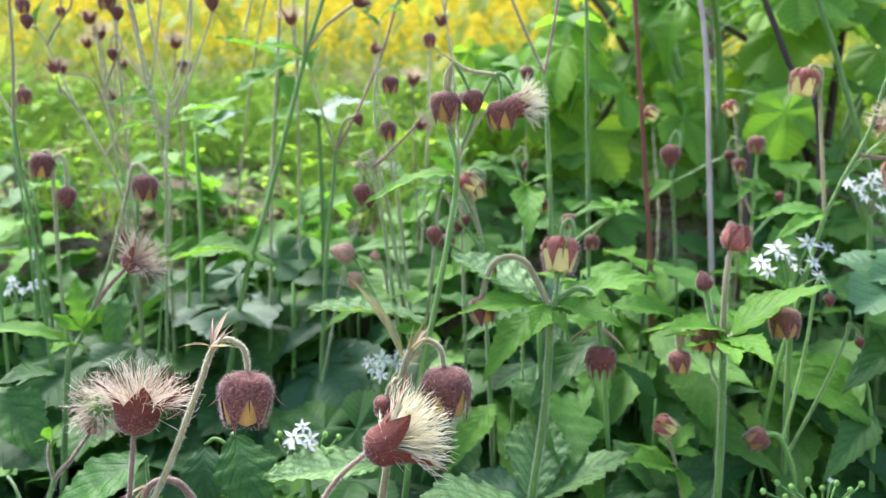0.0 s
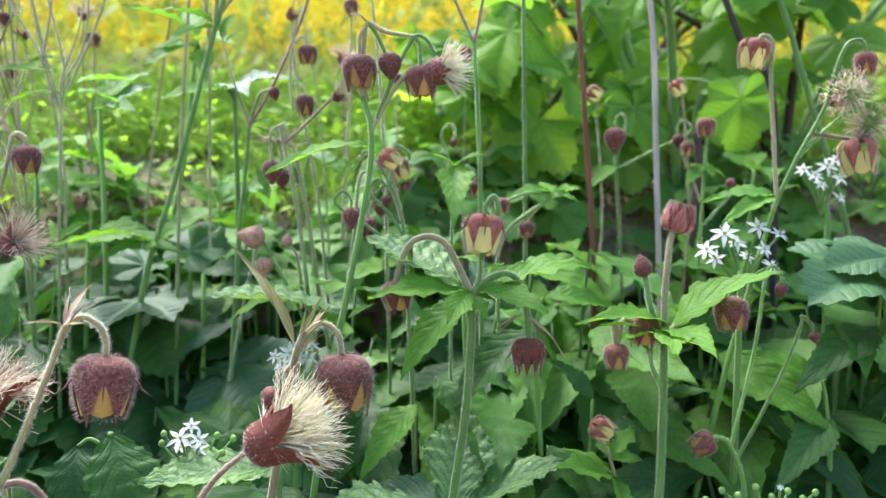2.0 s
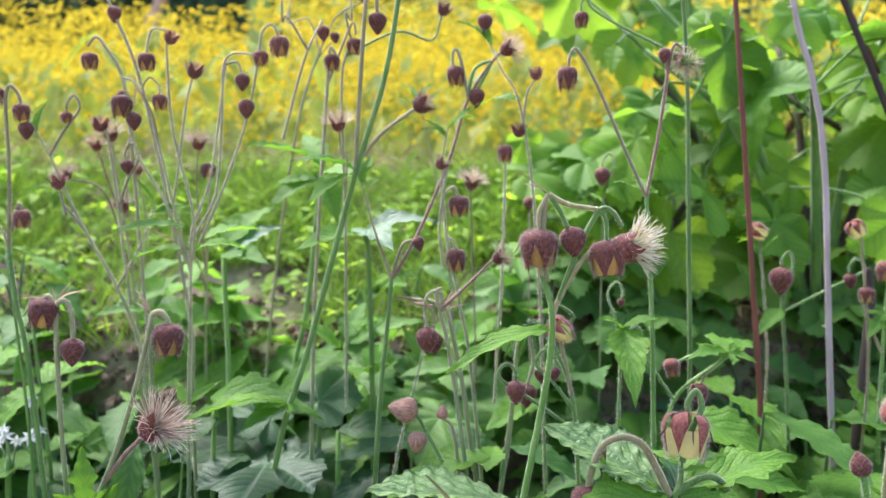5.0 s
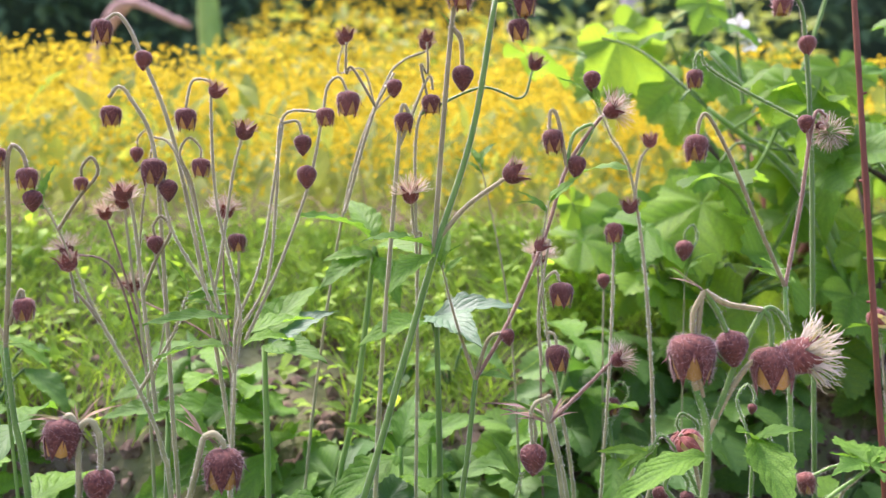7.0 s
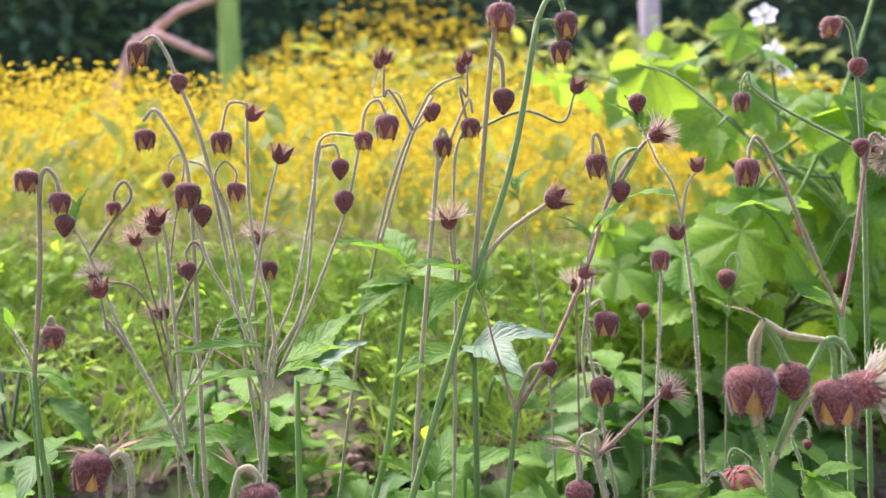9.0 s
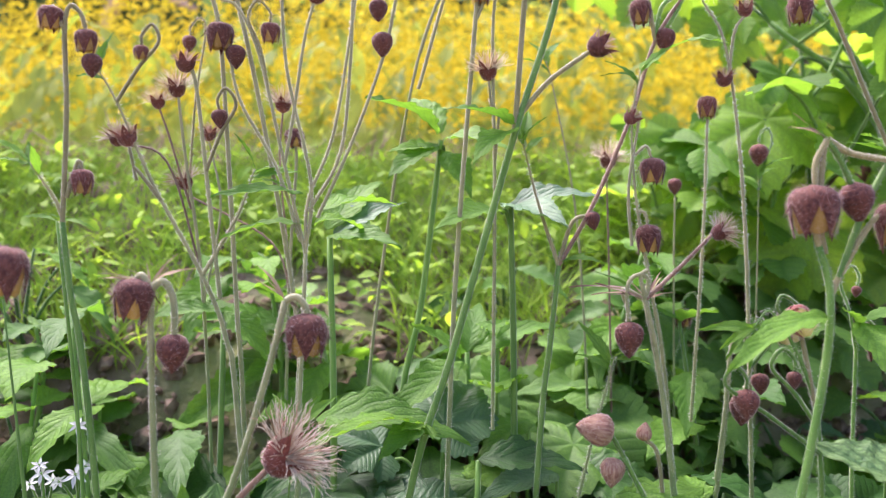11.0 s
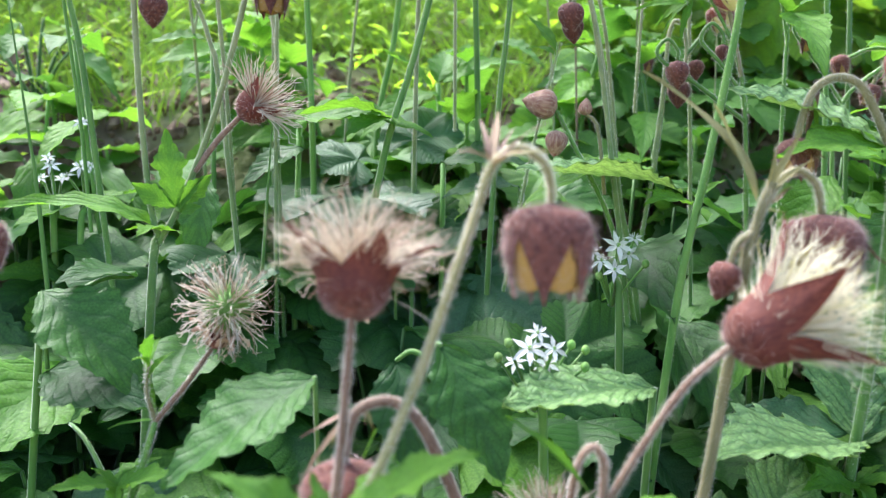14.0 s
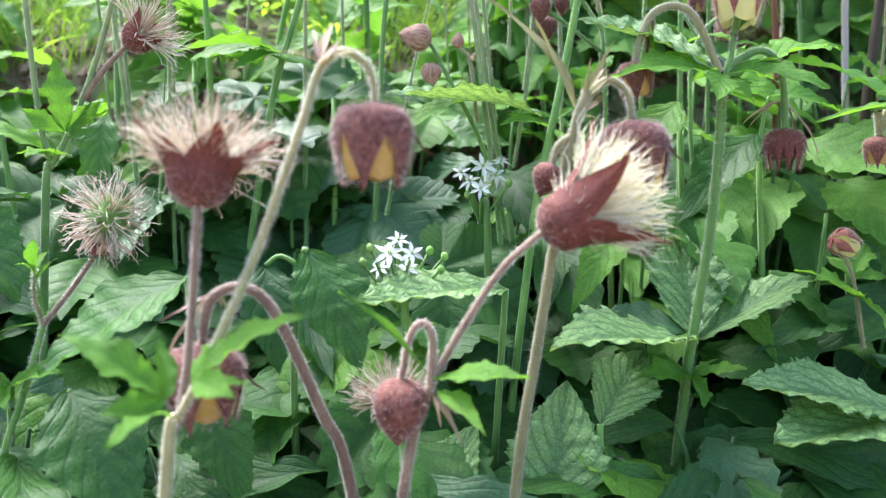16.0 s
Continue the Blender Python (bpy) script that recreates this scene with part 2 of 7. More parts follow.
GROUND = ground_mat()
RED_BARK = plain_mat("red_brown_bark", (0.10, 0.032, 0.018), (0.19, 0.068, 0.038), 160, 0.7, 0, 0, (1, 1, 0.2), 0.5)
GREY_BARK = plain_mat("grey_bark", (0.22, 0.19, 0.17), (0.38, 0.34, 0.31), 160, 0.8, 0, 0, (1, 1, 0.2), 0.5)
DARK_BARK = plain_mat("dark_bark", (0.03, 0.022, 0.016), (0.08, 0.06, 0.045), 60, 0.85, 0, 0, (1, 1, 0.2), 0.6)
PINK_WOOD = plain_mat("pinkish_dry_wood", (0.45, 0.28, 0.22), (0.62, 0.42, 0.34), 40, 0.8, 0, 0, (1, 1, 0.3), 0.4)


# ---------------------------------------------------------------- mesh helpers
def part(name, bm, material, parent=None, label="", smooth=True):
    me = bm if isinstance(bm, bpy.types.Mesh) else bpy.data.meshes.new(name)
    if me is not bm:
        bm.to_mesh(me)
        bm.free()
        for m in material if isinstance(material, (list, tuple)) else (material,):
            me.materials.append(m)
        if smooth:
            me.shade_smooth()
    ob = new(name, me)
    if parent is not None:
        ob.parent = parent
    if label:
        tagged(ob, label)
    return ob


def thing(name, place, label, category, group="", kind=""):
    ob = new(name)
    ob.location = place
    ob.empty_display_size = 0.01
    return tagged(ob, label, category, group, kind)


def smooth_line(pts, per=5):
    """A Catmull-Rom line through the points."""
    pts = [Vector(p) for p in pts]
    if len(pts) == 2:
        return [pts[0].lerp(pts[1], i / per) for i in range(per + 1)]
    ext = [pts[0] * 2 - pts[1], *pts, pts[-1] * 2 - pts[-2]]
    out = []
    for i in range(len(pts) - 1):
        a, b, c, d = ext[i : i + 4]
        for k in range(per):
            t = k / per
            out.append(0.5 * (2 * b + (c - a) * t + (2 * a - 5 * b + 4 * c - d) * t * t + (3 * b - a - 3 * c + d) * t ** 3))
    return out + [pts[-1]]


def tube(bm, pts, r0, r1, sides=7, mat=0, cap=True):
    rings, last = [], None
    for i, p in enumerate(pts):
        d = (pts[min(i + 1, len(pts) - 1)] - pts[max(i - 1, 0)]).normalized()
        if last is None:
            u = d.orthogonal().normalized()
        else:
            u = (last - d * last.dot(d))
            u = u.normalized() if u.length > 1e-6 else d.orthogonal().normalized()
        last, v = u, d.cross(u)
        f = i / (len(pts) - 1)
        r = r0 + (r1 - r0) * f
        rings.append([bm.verts.new(p + (u * math.cos(a) + v * math.sin(a)) * r) for a in [6.2832 * k / sides for k in range(sides)]])
    for a, b in zip(rings, rings[1:]):
        for k in range(sides):
            bm.faces.new((a[k], a[(k + 1) % sides], b[(k + 1) % sides], b[k])).material_index = mat
    if cap:
        bm.faces.new(rings[-1]).material_index = mat


def needle(bm, p, d, length, w, mat=0, bend=None):
    """A hair: a thin three-sided spike, bent once if asked."""
    d = d.normalized()
    u = d.orthogonal().normalized() * w
    v = d.cross(u)
    ring = [bm.verts.new(p + u), bm.verts.new(p - u * 0.5 + v * 0.87), bm.verts.new(p - u * 0.5 - v * 0.87)]
    if bend is not None:
        q = p + d * length * 0.55
        ring2 = [bm.verts.new(q + u * 0.8), bm.verts.new(q - (u * 0.5 - v * 0.87) * 0.8), bm.verts.new(q - (u * 0.5 + v * 0.87) * 0.8)]
        for k in range(3):
            bm.faces.new((ring[k], ring[(k + 1) % 3], ring2[(k + 1) % 3], ring2[k])).material_index = mat
        tip = bm.verts.new(q + (d + bend).normalized() * length * 0.5)
        ring = ring2
    else:
        tip = bm.verts.new(p + d * length)
    for k in range(3):
        bm.faces.new((ring[k], ring[(k + 1) % 3], tip)).material_index = mat


def rand_dir(r):
    z, a = r.uniform(-1, 1), r.uniform(0, 6.2832)
    s = math.sqrt(1 - z * z)
    return Vector((s * math.cos(a), s * math.sin(a), z))


def fuzz_line(bm, pts, radius, r, step=0.0001, length=0.0014, mat=1, thick=0.00004):
    """Fine pale hairs all along a stalk."""
    for a, b in zip(pts, pts[1:]):
        d = b - a
        e = d.normalized()
        for _ in range(max(1, int(d.length / step))):
            s = rand_dir(r)
            s = s - e * s.dot(e)
            if s.length < 0.05:
                continue
            s.normalize()
            p = a + d * r.random() + s * radius * 0.9
            w = (e + rand_dir(r) * 0.8) * thick
            t = p + (s + rand_dir(r) * 0.3) * length * r.uniform(0.4, 1.2)
            bm.faces.new((bm.verts.new(p - w), bm.verts.new(p + w), bm.verts.new(t))).material_index = mat


def blade(bm, length=1.0, width=0.5, teeth=10, depth=0.14, fold=0.25, droop=0.3, wave=0.04, peak=0.42, seed=0, n=22, turn=0.0, mat=0, origin=None, taper=1.0, lobes=0, cols=3, pucker=0.0):
    """A toothed leaf blade along +y with its upper side to +z, folded at the midrib, drooping to the tip, puckered between the veins."""
    r = random.Random(seed)
    uv = bm.loops.layers.uv.verify()
    cs, sn = math.cos(turn), math.sin(turn)
    o = origin or Vector((0, 0, 0))
    ph = r.uniform(0, 6)
    rows = []
    for j in range(n + 1):
        v = j / n
        w = (v / peak) ** 0.62 if v < peak else ((1 - v) / (1 - peak)) ** (0.85 * taper)
        w *= width / 2
        if lobes:
            w *= 0.72 + 0.38 * abs(math.sin(math.pi * v * lobes))
        row = []
        for k in range(-cols, cols + 1):
            s = k / cols
            tooth = 1.0
            if abs(k) == cols:
                tooth = 1 - depth * (1 - ((v * teeth + 0.02) % 1.0)) * 1.6
            x = s * w * tooth
            y = v * length + (abs(s) * w * 0.12)
            z = abs(x) * fold - droop * length * v * v + wave * length * (math.sin(v * teeth * 3.1416 + ph) * abs(s) * 0.5 + math.sin(v * 7 + ph + 2 * s) * 0.5)
            if pucker:
                cell = abs(((v - abs(s) * 0.375) * 8) % 1.0 - 0.5) * 2
                z += pucker * length * (1 - cell ** 2.2) * min(1.0, abs(s) * 2.2) * 0.55 * (0.7 + 0.5 * math.sin(s * 17 + v * 31 + seed) + 0.8 * noise.noise((s * 4, v * 9, seed))) + pucker * 1.1 * length * noise.noise((x * 20, y * 20, seed))
            row.append((bm.verts.new(o + Vector((x * cs + y * sn, -x * sn + y * cs, z))), (0.5 + s * 0.5, v)))
        rows.append(row)
    for a, b in zip(rows, rows[1:]):
        for k in range(2 * cols):
            q = (a[k], a[k + 1], b[k + 1], b[k])
            f = bm.faces.new([v[0] for v in q])
            f.material_index = mat
            for lo, v in zip(f.loops, q):
                lo[uv].uv = v[1]


def palm(bm, lobes, sharp=1.3, teeth=5, depth=0.12, cup=0.12, droop=0.25, seed=0, steps=72, mat=0):
    """A lobed leaf: lobes as (angle, length); the stalk joins at the origin and the middle lobe points to +y."""
    r = random.Random(seed)
    uv = bm.loops.layers.uv.verify()
    ph = r.uniform(0, 6)
    centre = bm.verts.new((0, 0, 0))
    span = 2.75
    cols = []
    for i in range(steps + 1):
        a = -span + 2 * span * i / steps
        best, off, ln = 0, 0, 1
        for la, ll in lobes:
            d = abs(a - la)
            val = ll * max(0.0, math.cos(min(d * sharp, 1.57))) ** 0.8
            if val > best:
                best, off, ln = val, (a - la), ll
        best = max(best, 0.34)
        edge = best * (1 - depth * (i * teeth / 12 % 1.0))
        col = []
        for k in range(1, 6):
            f = k / 5
            rad = edge * f
            x, y = math.sin(a) * rad, math.cos(a) * rad
            z = cup * rad * abs(math.sin(off * 2.2)) - droop * rad * rad + 0.03 * math.sin(a * 5 + ph + rad * 6) * f
            col.append((bm.verts.new((x, y, z)), (0.5 + max(-0.5, min(0.5, math.sin(off) * rad / ln)), math.cos(off) * rad / ln)))
        cols.append(col)
    for a, b in zip(cols, cols[1:]):
        f = bm.faces.new((centre, b[0][0], a[0][0]))
        f.material_index = mat
        for lo, q in zip(f.loops, ((0.5, 0), b[0][1], a[0][1])):
            lo[uv].uv = q
        for k in range(4):
            q = (a[k], b[k], b[k + 1], a[k + 1])
            f = bm.faces.new([v[0] for v in q])
            f.material_index = mat
            for lo, v in zip(f.loops, q):
                lo[uv].uv = v[1]


def mesh_of(name, bm, *mats):
    me = bpy.data.meshes.new(name)
    bm.normal_update()
    bm.to_mesh(me)
    bm.free()
    for m in mats:
        me.materials.append(m)
    me.shade_smooth()
    return me


def aim(p, tip, roll=0.0, size=None):
    """A pose at p whose +y runs to tip, its upper side upward; scaled by the distance or by size."""
    p, tip = Vector(p), Vector(tip)
    y = (tip - p)
    s = y.length if size is None else size
    y.normalize()
    z = Vector((0, -0.45, 0.89))
    z = (z - y * z.dot(y)).normalized()
    x = y.cross(z)
    m = Matrix((x, y, z)).transposed().to_4x4() @ Matrix.Rotation(radians(roll), 4, "Y")
    return Matrix.Translation(p) @ m @ Matrix.Scale(s, 4)


# ---------------------------------------------------------------- leaf shapes, length 1 along +y
LEAVES = {}


def leaf_shapes():
    for i in range(5):
        bm = bmesh.new()
        blade(bm, 1, 0.62, 11, 0.16, 0.22, 0.22 + 0.08 * i, 0.035, 0.36, i)
        LEAVES["ovate", i] = bm
        bm = bmesh.new()
        blade(bm, 1, 0.80, 13, 0.13, 0.16, 0.16 + 0.08 * i, 0.03, 0.38, 150 + i, n=26, cols=4, pucker=0.010)
        LEAVES["broad", i] = bm
        bm = bmesh.new()
        blade(bm, 1, 0.72, 15, 0.15, 0.24, 0.05 + 0.04 * i, 0.025, 0.48, 110 + i, n=66, cols=9, pucker=0.011)
        LEAVES["rugose", i] = bm
        bm = bmesh.new()
        blade(bm, 1, 0.30, 9, 0.10, 0.30, 0.15 + 0.1 * i, 0.03, 0.42, 20 + i)
        LEAVES["lance", i] = bm
        bm = bmesh.new()
        blade(bm, 1, 0.50, 9, 0.2, 0.25, 0.15 + 0.07 * i, 0.04, 0.5, 40 + i, lobes=2.5)
        blade(bm, 0.62, 0.34, 7, 0.2, 0.25, 0.2, 0.04, 0.5, 50 + i, turn=0.95, n=16)
        blade(bm, 0.62, 0.34, 7, 0.2, 0.25, 0.2, 0.04, 0.5, 60 + i, turn=-0.95, n=16)
        LEAVES["trifid", i] = bm
        bm = bmesh.new()
        palm(bm, [(0, 1.0), (1.0, 0.86), (-1.0, 0.86), (2.0, 0.62), (-2.0, 0.62)], 1.45, 6, 0.14, 0.2, 0.18 + 0.06 * i, i)
        LEAVES["palm", i] = bm
        bm = bmesh.new()
        palm(bm, [(0, 1.0), (0.95, 0.9), (-0.95, 0.9), (1.9, 0.75), (-1.9, 0.75)], 1.05, 7, 0.1, 0.22, 0.2 + 0.05 * i, 30 + i)
        LEAVES["round", i] = bm
        bm = bmesh.new()
        blade(bm, 1, 0.12, 3, 0.08, 0.3, 0.1 + 0.1 * i, 0.02, 0.4, 70 + i, n=12)
        LEAVES["narrow", i] = bm


leaf_shapes()
LEAF_MESH = {}


def leaf_mesh(kind, i, material):
    key = (kind, i, material.name)
    if key not in LEAF_MESH:
        LEAF_MESH[key] = mesh_of(kind + "_leaf", LEAVES[kind, i].copy(), material)
    return LEAF_MESH[key]


def put_leaf(parent, kind, p, tip, material, roll=0.0, r=rng, size=None, name="leaf"):
    ob = part(name, leaf_mesh(kind, r.randrange(5), material), None, parent)
    ob.matrix_basis = Matrix.Translation(-Vector(parent.location)) @ aim(p, tip, roll, size)
    return ob


# ---------------------------------------------------------------- flower heads, length 1 from neck (origin) to tip along -z
def bell_profile(v, fat):
    """Radius of the bell down its length."""
    if v < 0.36:
        return fat * math.sin(min(1.0, v / 0.36) ** 0.48 * 1.5708)
    return fat * (1 - 0.30 * ((v - 0.36) / 0.64) ** 1.6)


def sepal_strip(bm, a0, half, fat, length, flare, mat, grow=1.0, n=12, blunt=False, start=0.0, power=1.0):
    rows = []
    for j in range(n + 1):
        v = start + (1 - start) * j / n
        w = half * (1.0 if v < 0.36 else (1 - ((v - 0.36) / 0.64) ** (16.0 if blunt else power)))
        row = []
        for k in range(-2, 3):
            a = a0 + w * k / 2
            rad = bell_profile(v, fat) * grow * (1 + 0.035 * math.cos((k / 2) * 3.14)) + flare * max(0, v - 0.75) ** 2 * 6
            row.append(bm.verts.new((rad * math.cos(a), rad * math.sin(a), -v * length)))
        rows.append(row)
    for a, b in zip(rows, rows[1:]):
        for k in range(4):
            bm.faces.new((a[k], b[k], b[k + 1], a[k + 1])).material_index = mat


def surface_fuzz(bm, count, fat, length, r, mat, hair=0.09, top=0.9, thick=0.0023):
    for _ in range(count):
        v, a = r.random() ** 0.8 * top, r.uniform(0, 6.2832)
        rad = bell_profile(v, fat)
        p = Vector((rad * math.cos(a), rad * math.sin(a), -v * length))
        d = Vector((math.cos(a), math.sin(a), 0.5 - v * 1.1)) + rand_dir(r) * 0.35
        needle(bm, p, d, hair * r.uniform(0.5, 1.3), thick, mat)


def bell_mesh(seed, fat=0.46, petal=PETAL, open_tips=0.02, sepal=SEPAL, half=0.66, long=1.0, fuzz=2000, sepals=5, power=1.1, hair=0.08, thick=0.0019):
    """A nodding bell: five sepals, petals between them, five fine outer tips, fuzz."""
    r = random.Random(seed)
    bm, pm = bmesh.new(), bmesh.new()
    for i in range(sepals):
        a = 6.2832 * i / sepals + 0.3
        sepal_strip(bm, a, half, fat, long * r.uniform(1.0, 1.08), open_tips, 0, power=power)
        sepal_strip(pm, a + 0.628, 0.66, fat, 0.92 if sepals == 5 else 0.72, 0.0, 0, 0.91, 16, True, 0.40)
        b = a + 0.628
        q = Vector((math.cos(b) * fat, math.sin(b) * fat, -0.36))
        out = Vector((math.cos(b), math.sin(b), 0))
        needle(bm, q, Vector((0, 0, -1)) + out * r.uniform(0.1, 0.9), r.uniform(0.25, 0.42), 0.02, 2, out * 0.6)
    surface_fuzz(bm, fuzz, fat, 1.0, r, 1, hair, 0.97, thick)
    return mesh_of("calyx", bm, sepal, HAIR_PINK, SEPAL), mesh_of("petals", pm, petal)


def bud_mesh(seed, skin=SEPAL):
    """A closed bud: sepals drawn together to a point."""
    r = random.Random(seed)
    bm = bmesh.new()
    n, m = 12, 20
    rows = []
    for j in range(n + 1):
        v = j / n
        rad = 0.37 * math.sin(3.1416 * v ** 0.66) ** 0.85 if 0 < v < 1 else 0.001
        rows.append([bm.verts.new((rad * (1 + 0.10 * abs(math.cos(2.5 * a))) * math.cos(a), rad * (1 + 0.10 * abs(math.cos(2.5 * a))) * math.sin(a), -v)) for a in [6.2832 * k / m for k in range(m)]])
    for a, b in zip(rows, rows[1:]):
        for k in range(m):
            bm.faces.new((a[k], b[k], b[(k + 1) % m], a[(k + 1) % m]))
    for _ in range(420):
        v, a = r.uniform(0.05, 0.9), r.uniform(0, 6.2832)
        rad = 0.38 * math.sin(3.1416 * v ** 0.66) ** 0.85
        needle(bm, Vector((rad * math.cos(a), rad * math.sin(a), -v)), Vector((math.cos(a), math.sin(a), 0)) + rand_dir(r) * 0.4, 0.07 * r.uniform(0.4, 1.2), 0.006, 1)
    return mesh_of("calyx", bm, skin, HAIR_PINK)


def cup_mesh(seed, fat=0.5, high=0.5, long=0.62, half=0.34, tilt=(0.35, 0.9), sepal=SEPAL_RUST, fuzz=420, hair=0.06):
    """The cup of an old head, opened upward: a round hairy base and five broad pointed sepals. Neck at the origin, opening to +z."""
    r = random.Random(seed)
    bm = bmesh.new()
    n, m = 8, 20
    rows = []

    def rad_at(v):
        return fat * (0.22 + 0.78 * math.sin(min(1.0, v * 1.25) * 1.5708) ** 0.7) * (1 + 0.03 * math.sin(v * 9))
    for j in range(n + 1):
        v = j / n
        rows.append([bm.verts.new((rad_at(v) * (1 + 0.04 * math.cos(5 * a)) * math.cos(a), rad_at(v) * (1 + 0.04 * math.cos(5 * a)) * math.sin(a), v * high)) for a in [6.2832 * k / m for k in range(m)]])
    for a, b in zip(rows, rows[1:]):
        for k in range(m):
            bm.faces.new((a[k], a[(k + 1) % m], b[(k + 1) % m], b[k]))
    for i in range(5):
        a0 = 6.2832 * i / 5 + r.uniform(-0.1, 0.1) - 1.45
        ln, lean = long * r.uniform(0.9, 1.1), r.uniform(*tilt)
        rad, z = 0.0, 0.0
        rows = []
        for j in range(15):
            v = j / 14
            if v < 0.3:
                f = 0.4 + 0.55 * v / 0.3
                rad, z, w = rad_at(f) * 1.035, f * high, half * (0.8 + 0.2 * v / 0.3)
            else:
                f = (v - 0.3) / 0.7
                ang = lean * (0.2 + 1.0 * f)
                rad, z = rad + math.sin(ang) * ln / 10, z + math.cos(ang) * ln / 10
                w = half * (1 - f ** 1.2) + 0.004
            row = []
            for k in (-1, -0.66, -0.33, 0, 0.33, 0.66, 1):
                a = a0 + k * w / max(rad, 0.12)
                curl = 1 - 0.05 * abs(k) * v + 0.03 * math.sin(k * 4 + i + 7 * v) * v
                row.append(bm.verts.new((rad * curl * math.cos(a), rad * curl * math.sin(a), z + 0.02 * math.sin(k * 5 + i) * v)))
            rows.append(row)
        for a, b in zip(rows, rows[1:]):
            for k in range(6):
                bm.faces.new((a[k], a[k + 1], b[k + 1], b[k])).material_index = 1
    for _ in range(fuzz):
        v, a = r.uniform(0.03, 1), r.uniform(0, 6.2832)
        needle(bm, Vector((rad_at(v) * math.cos(a), rad_at(v) * math.sin(a), v * high)), Vector((math.cos(a), math.sin(a), -0.2)) + rand_dir(r) * 0.4, hair * r.uniform(0.4, 1.2), 0.0026, 2)
    return mesh_of("cup", bm, SEPAL, sepal, HAIR_PINK)


def bristle(bm, p, d, length, w, mat, r, curl=0.9):
    """A hooked style: straight below, kinked and curled towards its tip."""
    d = d.normalized()
    u = d.orthogonal().normalized()
    v = d.cross(u)
    kink = rand_dir(r) * curl
    ring, q = None, Vector(p)
    for j in range(6):
        s = w * (1.0, 0.95, 0.9, 0.95, 0.8, 0.25)[j]
        new_ring = [bm.verts.new(q + u * s), bm.verts.new(q - u * s * 0.5 + v * s * 0.87), bm.verts.new(q - u * s * 0.5 - v * s * 0.87)]
        if ring:
            for k in range(3):
                bm.faces.new((ring[k], ring[(k + 1) % 3], new_ring[(k + 1) % 3], new_ring[k])).material_index = mat
        ring = new_ring
        turn = (0.05, 0.15, 0.3, 1.0, -0.5, 0)[j]
        q = q + (d + kink * turn).normalized() * length * (0.26, 0.24, 0.2, 0.15, 0.15, 0)[j]


def bristle_mesh(seed, count=240, length=0.95, low=0.05, spread=1.0, base=0.2, mats=(BRISTLE, PALE_BRISTLE), z0=0.5, width=0.006, curl=0.9, dark=0.35, down=0):
    """A brush of hooked bristles that fan out of the cup; a few hang over its rim."""
    r = random.Random(seed)
    bm = bmesh.new()
    for i in range(count):
        d = rand_dir(r)
        d.z = low + abs(d.z) * (1 - low)
        if i < down:
            d.z = -0.25
        d = Vector((d.x * spread, d.y * spread, d.z)).normalized()
        p = Vector((d.x * base, d.y * base, z0 + d.z * base * 0.6))
        bristle(bm, p, d, length * r.uniform(0.72, 1.12), width, 0 if r.random() < dark else 1, r, curl)
    for _ in range(count // 2):
        d = rand_dir(r)
        d.z = abs(d.z) + 0.25
        needle(bm, Vector((d.x, d.y, 0)) * base * 0.8 + Vector((0, 0, z0)), d, length * r.uniform(0.3, 0.5), width * 1.2, 1)
    return mesh_of("bristles", bm, *mats)


def ball_mesh(seed, count=220, length=0.46):
    """A round fruit head: bristles on every side of a green core."""
    r = random.Random(seed)
    bm = bmesh.new()
    for _ in range(count):
        d = rand_dir(r)
        bristle(bm, Vector((0, 0, 0.44)) + d * 0.16, d + rand_dir(r) * 0.2, length * r.uniform(0.8, 1.15), 0.0062, 0 if r.random() < 0.3 else 1, r, 1.9)
    core = bmesh.new()
    bmesh.ops.create_icosphere(core, subdivisions=2, radius=0.16)
    for v in core.verts:
        v.co = v.co * r.uniform(0.9, 1.12) + Vector((0, 0, 0.44))
    for _ in range(260):
        d = rand_dir(r)
        needle(core, Vector((0, 0, 0.44)) + d * 0.13, d + rand_dir(r) * 0.2, 0.20 * r.uniform(0.5, 1.1), 0.012)
    return mesh_of("bristles", bm, BRISTLE, PALE_BRISTLE), mesh_of("core", core, GREEN_CORE), cup_mesh(seed + 40, 0.13, 0.12, 0.26, 0.07, (1.6, 2.3), BRISTLE, 60)


BELLS = [bell_mesh(1, power=0.90, open_tips=0.05), bell_mesh(2, 0.47, power=0.95, open_tips=0.06)]
DARK_BELLS = [bell_mesh(3, 0.44, power=1.1, fuzz=800, hair=0.12, thick=0.0028), bell_mesh(13, 0.46, power=1.1, fuzz=800, hair=0.12, thick=0.0028, open_tips=0.06), bell_mesh(14, 0.40, power=1.1, fuzz=800, hair=0.12, thick=0.0028)]
OPEN_BELLS = [bell_mesh(7, 0.46, PETAL_CREAM, 0.08, ROSE_SEPAL, 0.42, 0.82), bell_mesh(8, 0.46, PETAL_CREAM, 0.10, ROSE_SEPAL, 0.40, 0.78)]
ROSY = [bell_mesh(21, 0.50, SEPAL_RUST, 0.22, ROSE_SEPAL, 0.52, 0.92)]
FRINGED = [bell_mesh(9, 0.46, SEPAL_RUST, 0.10, SEPAL_RUST, 0.33, 1.0, sepals=10)]
BUDS = [bud_mesh(4), bud_mesh(5)]
PALE_BUDS = [bud_mesh(15, ROSE), bud_mesh(16, ROSE)]
PLUME_CUP = cup_mesh(6, 0.26, 0.24, 0.86, 0.24, (0.6, 1.1), fuzz=220)
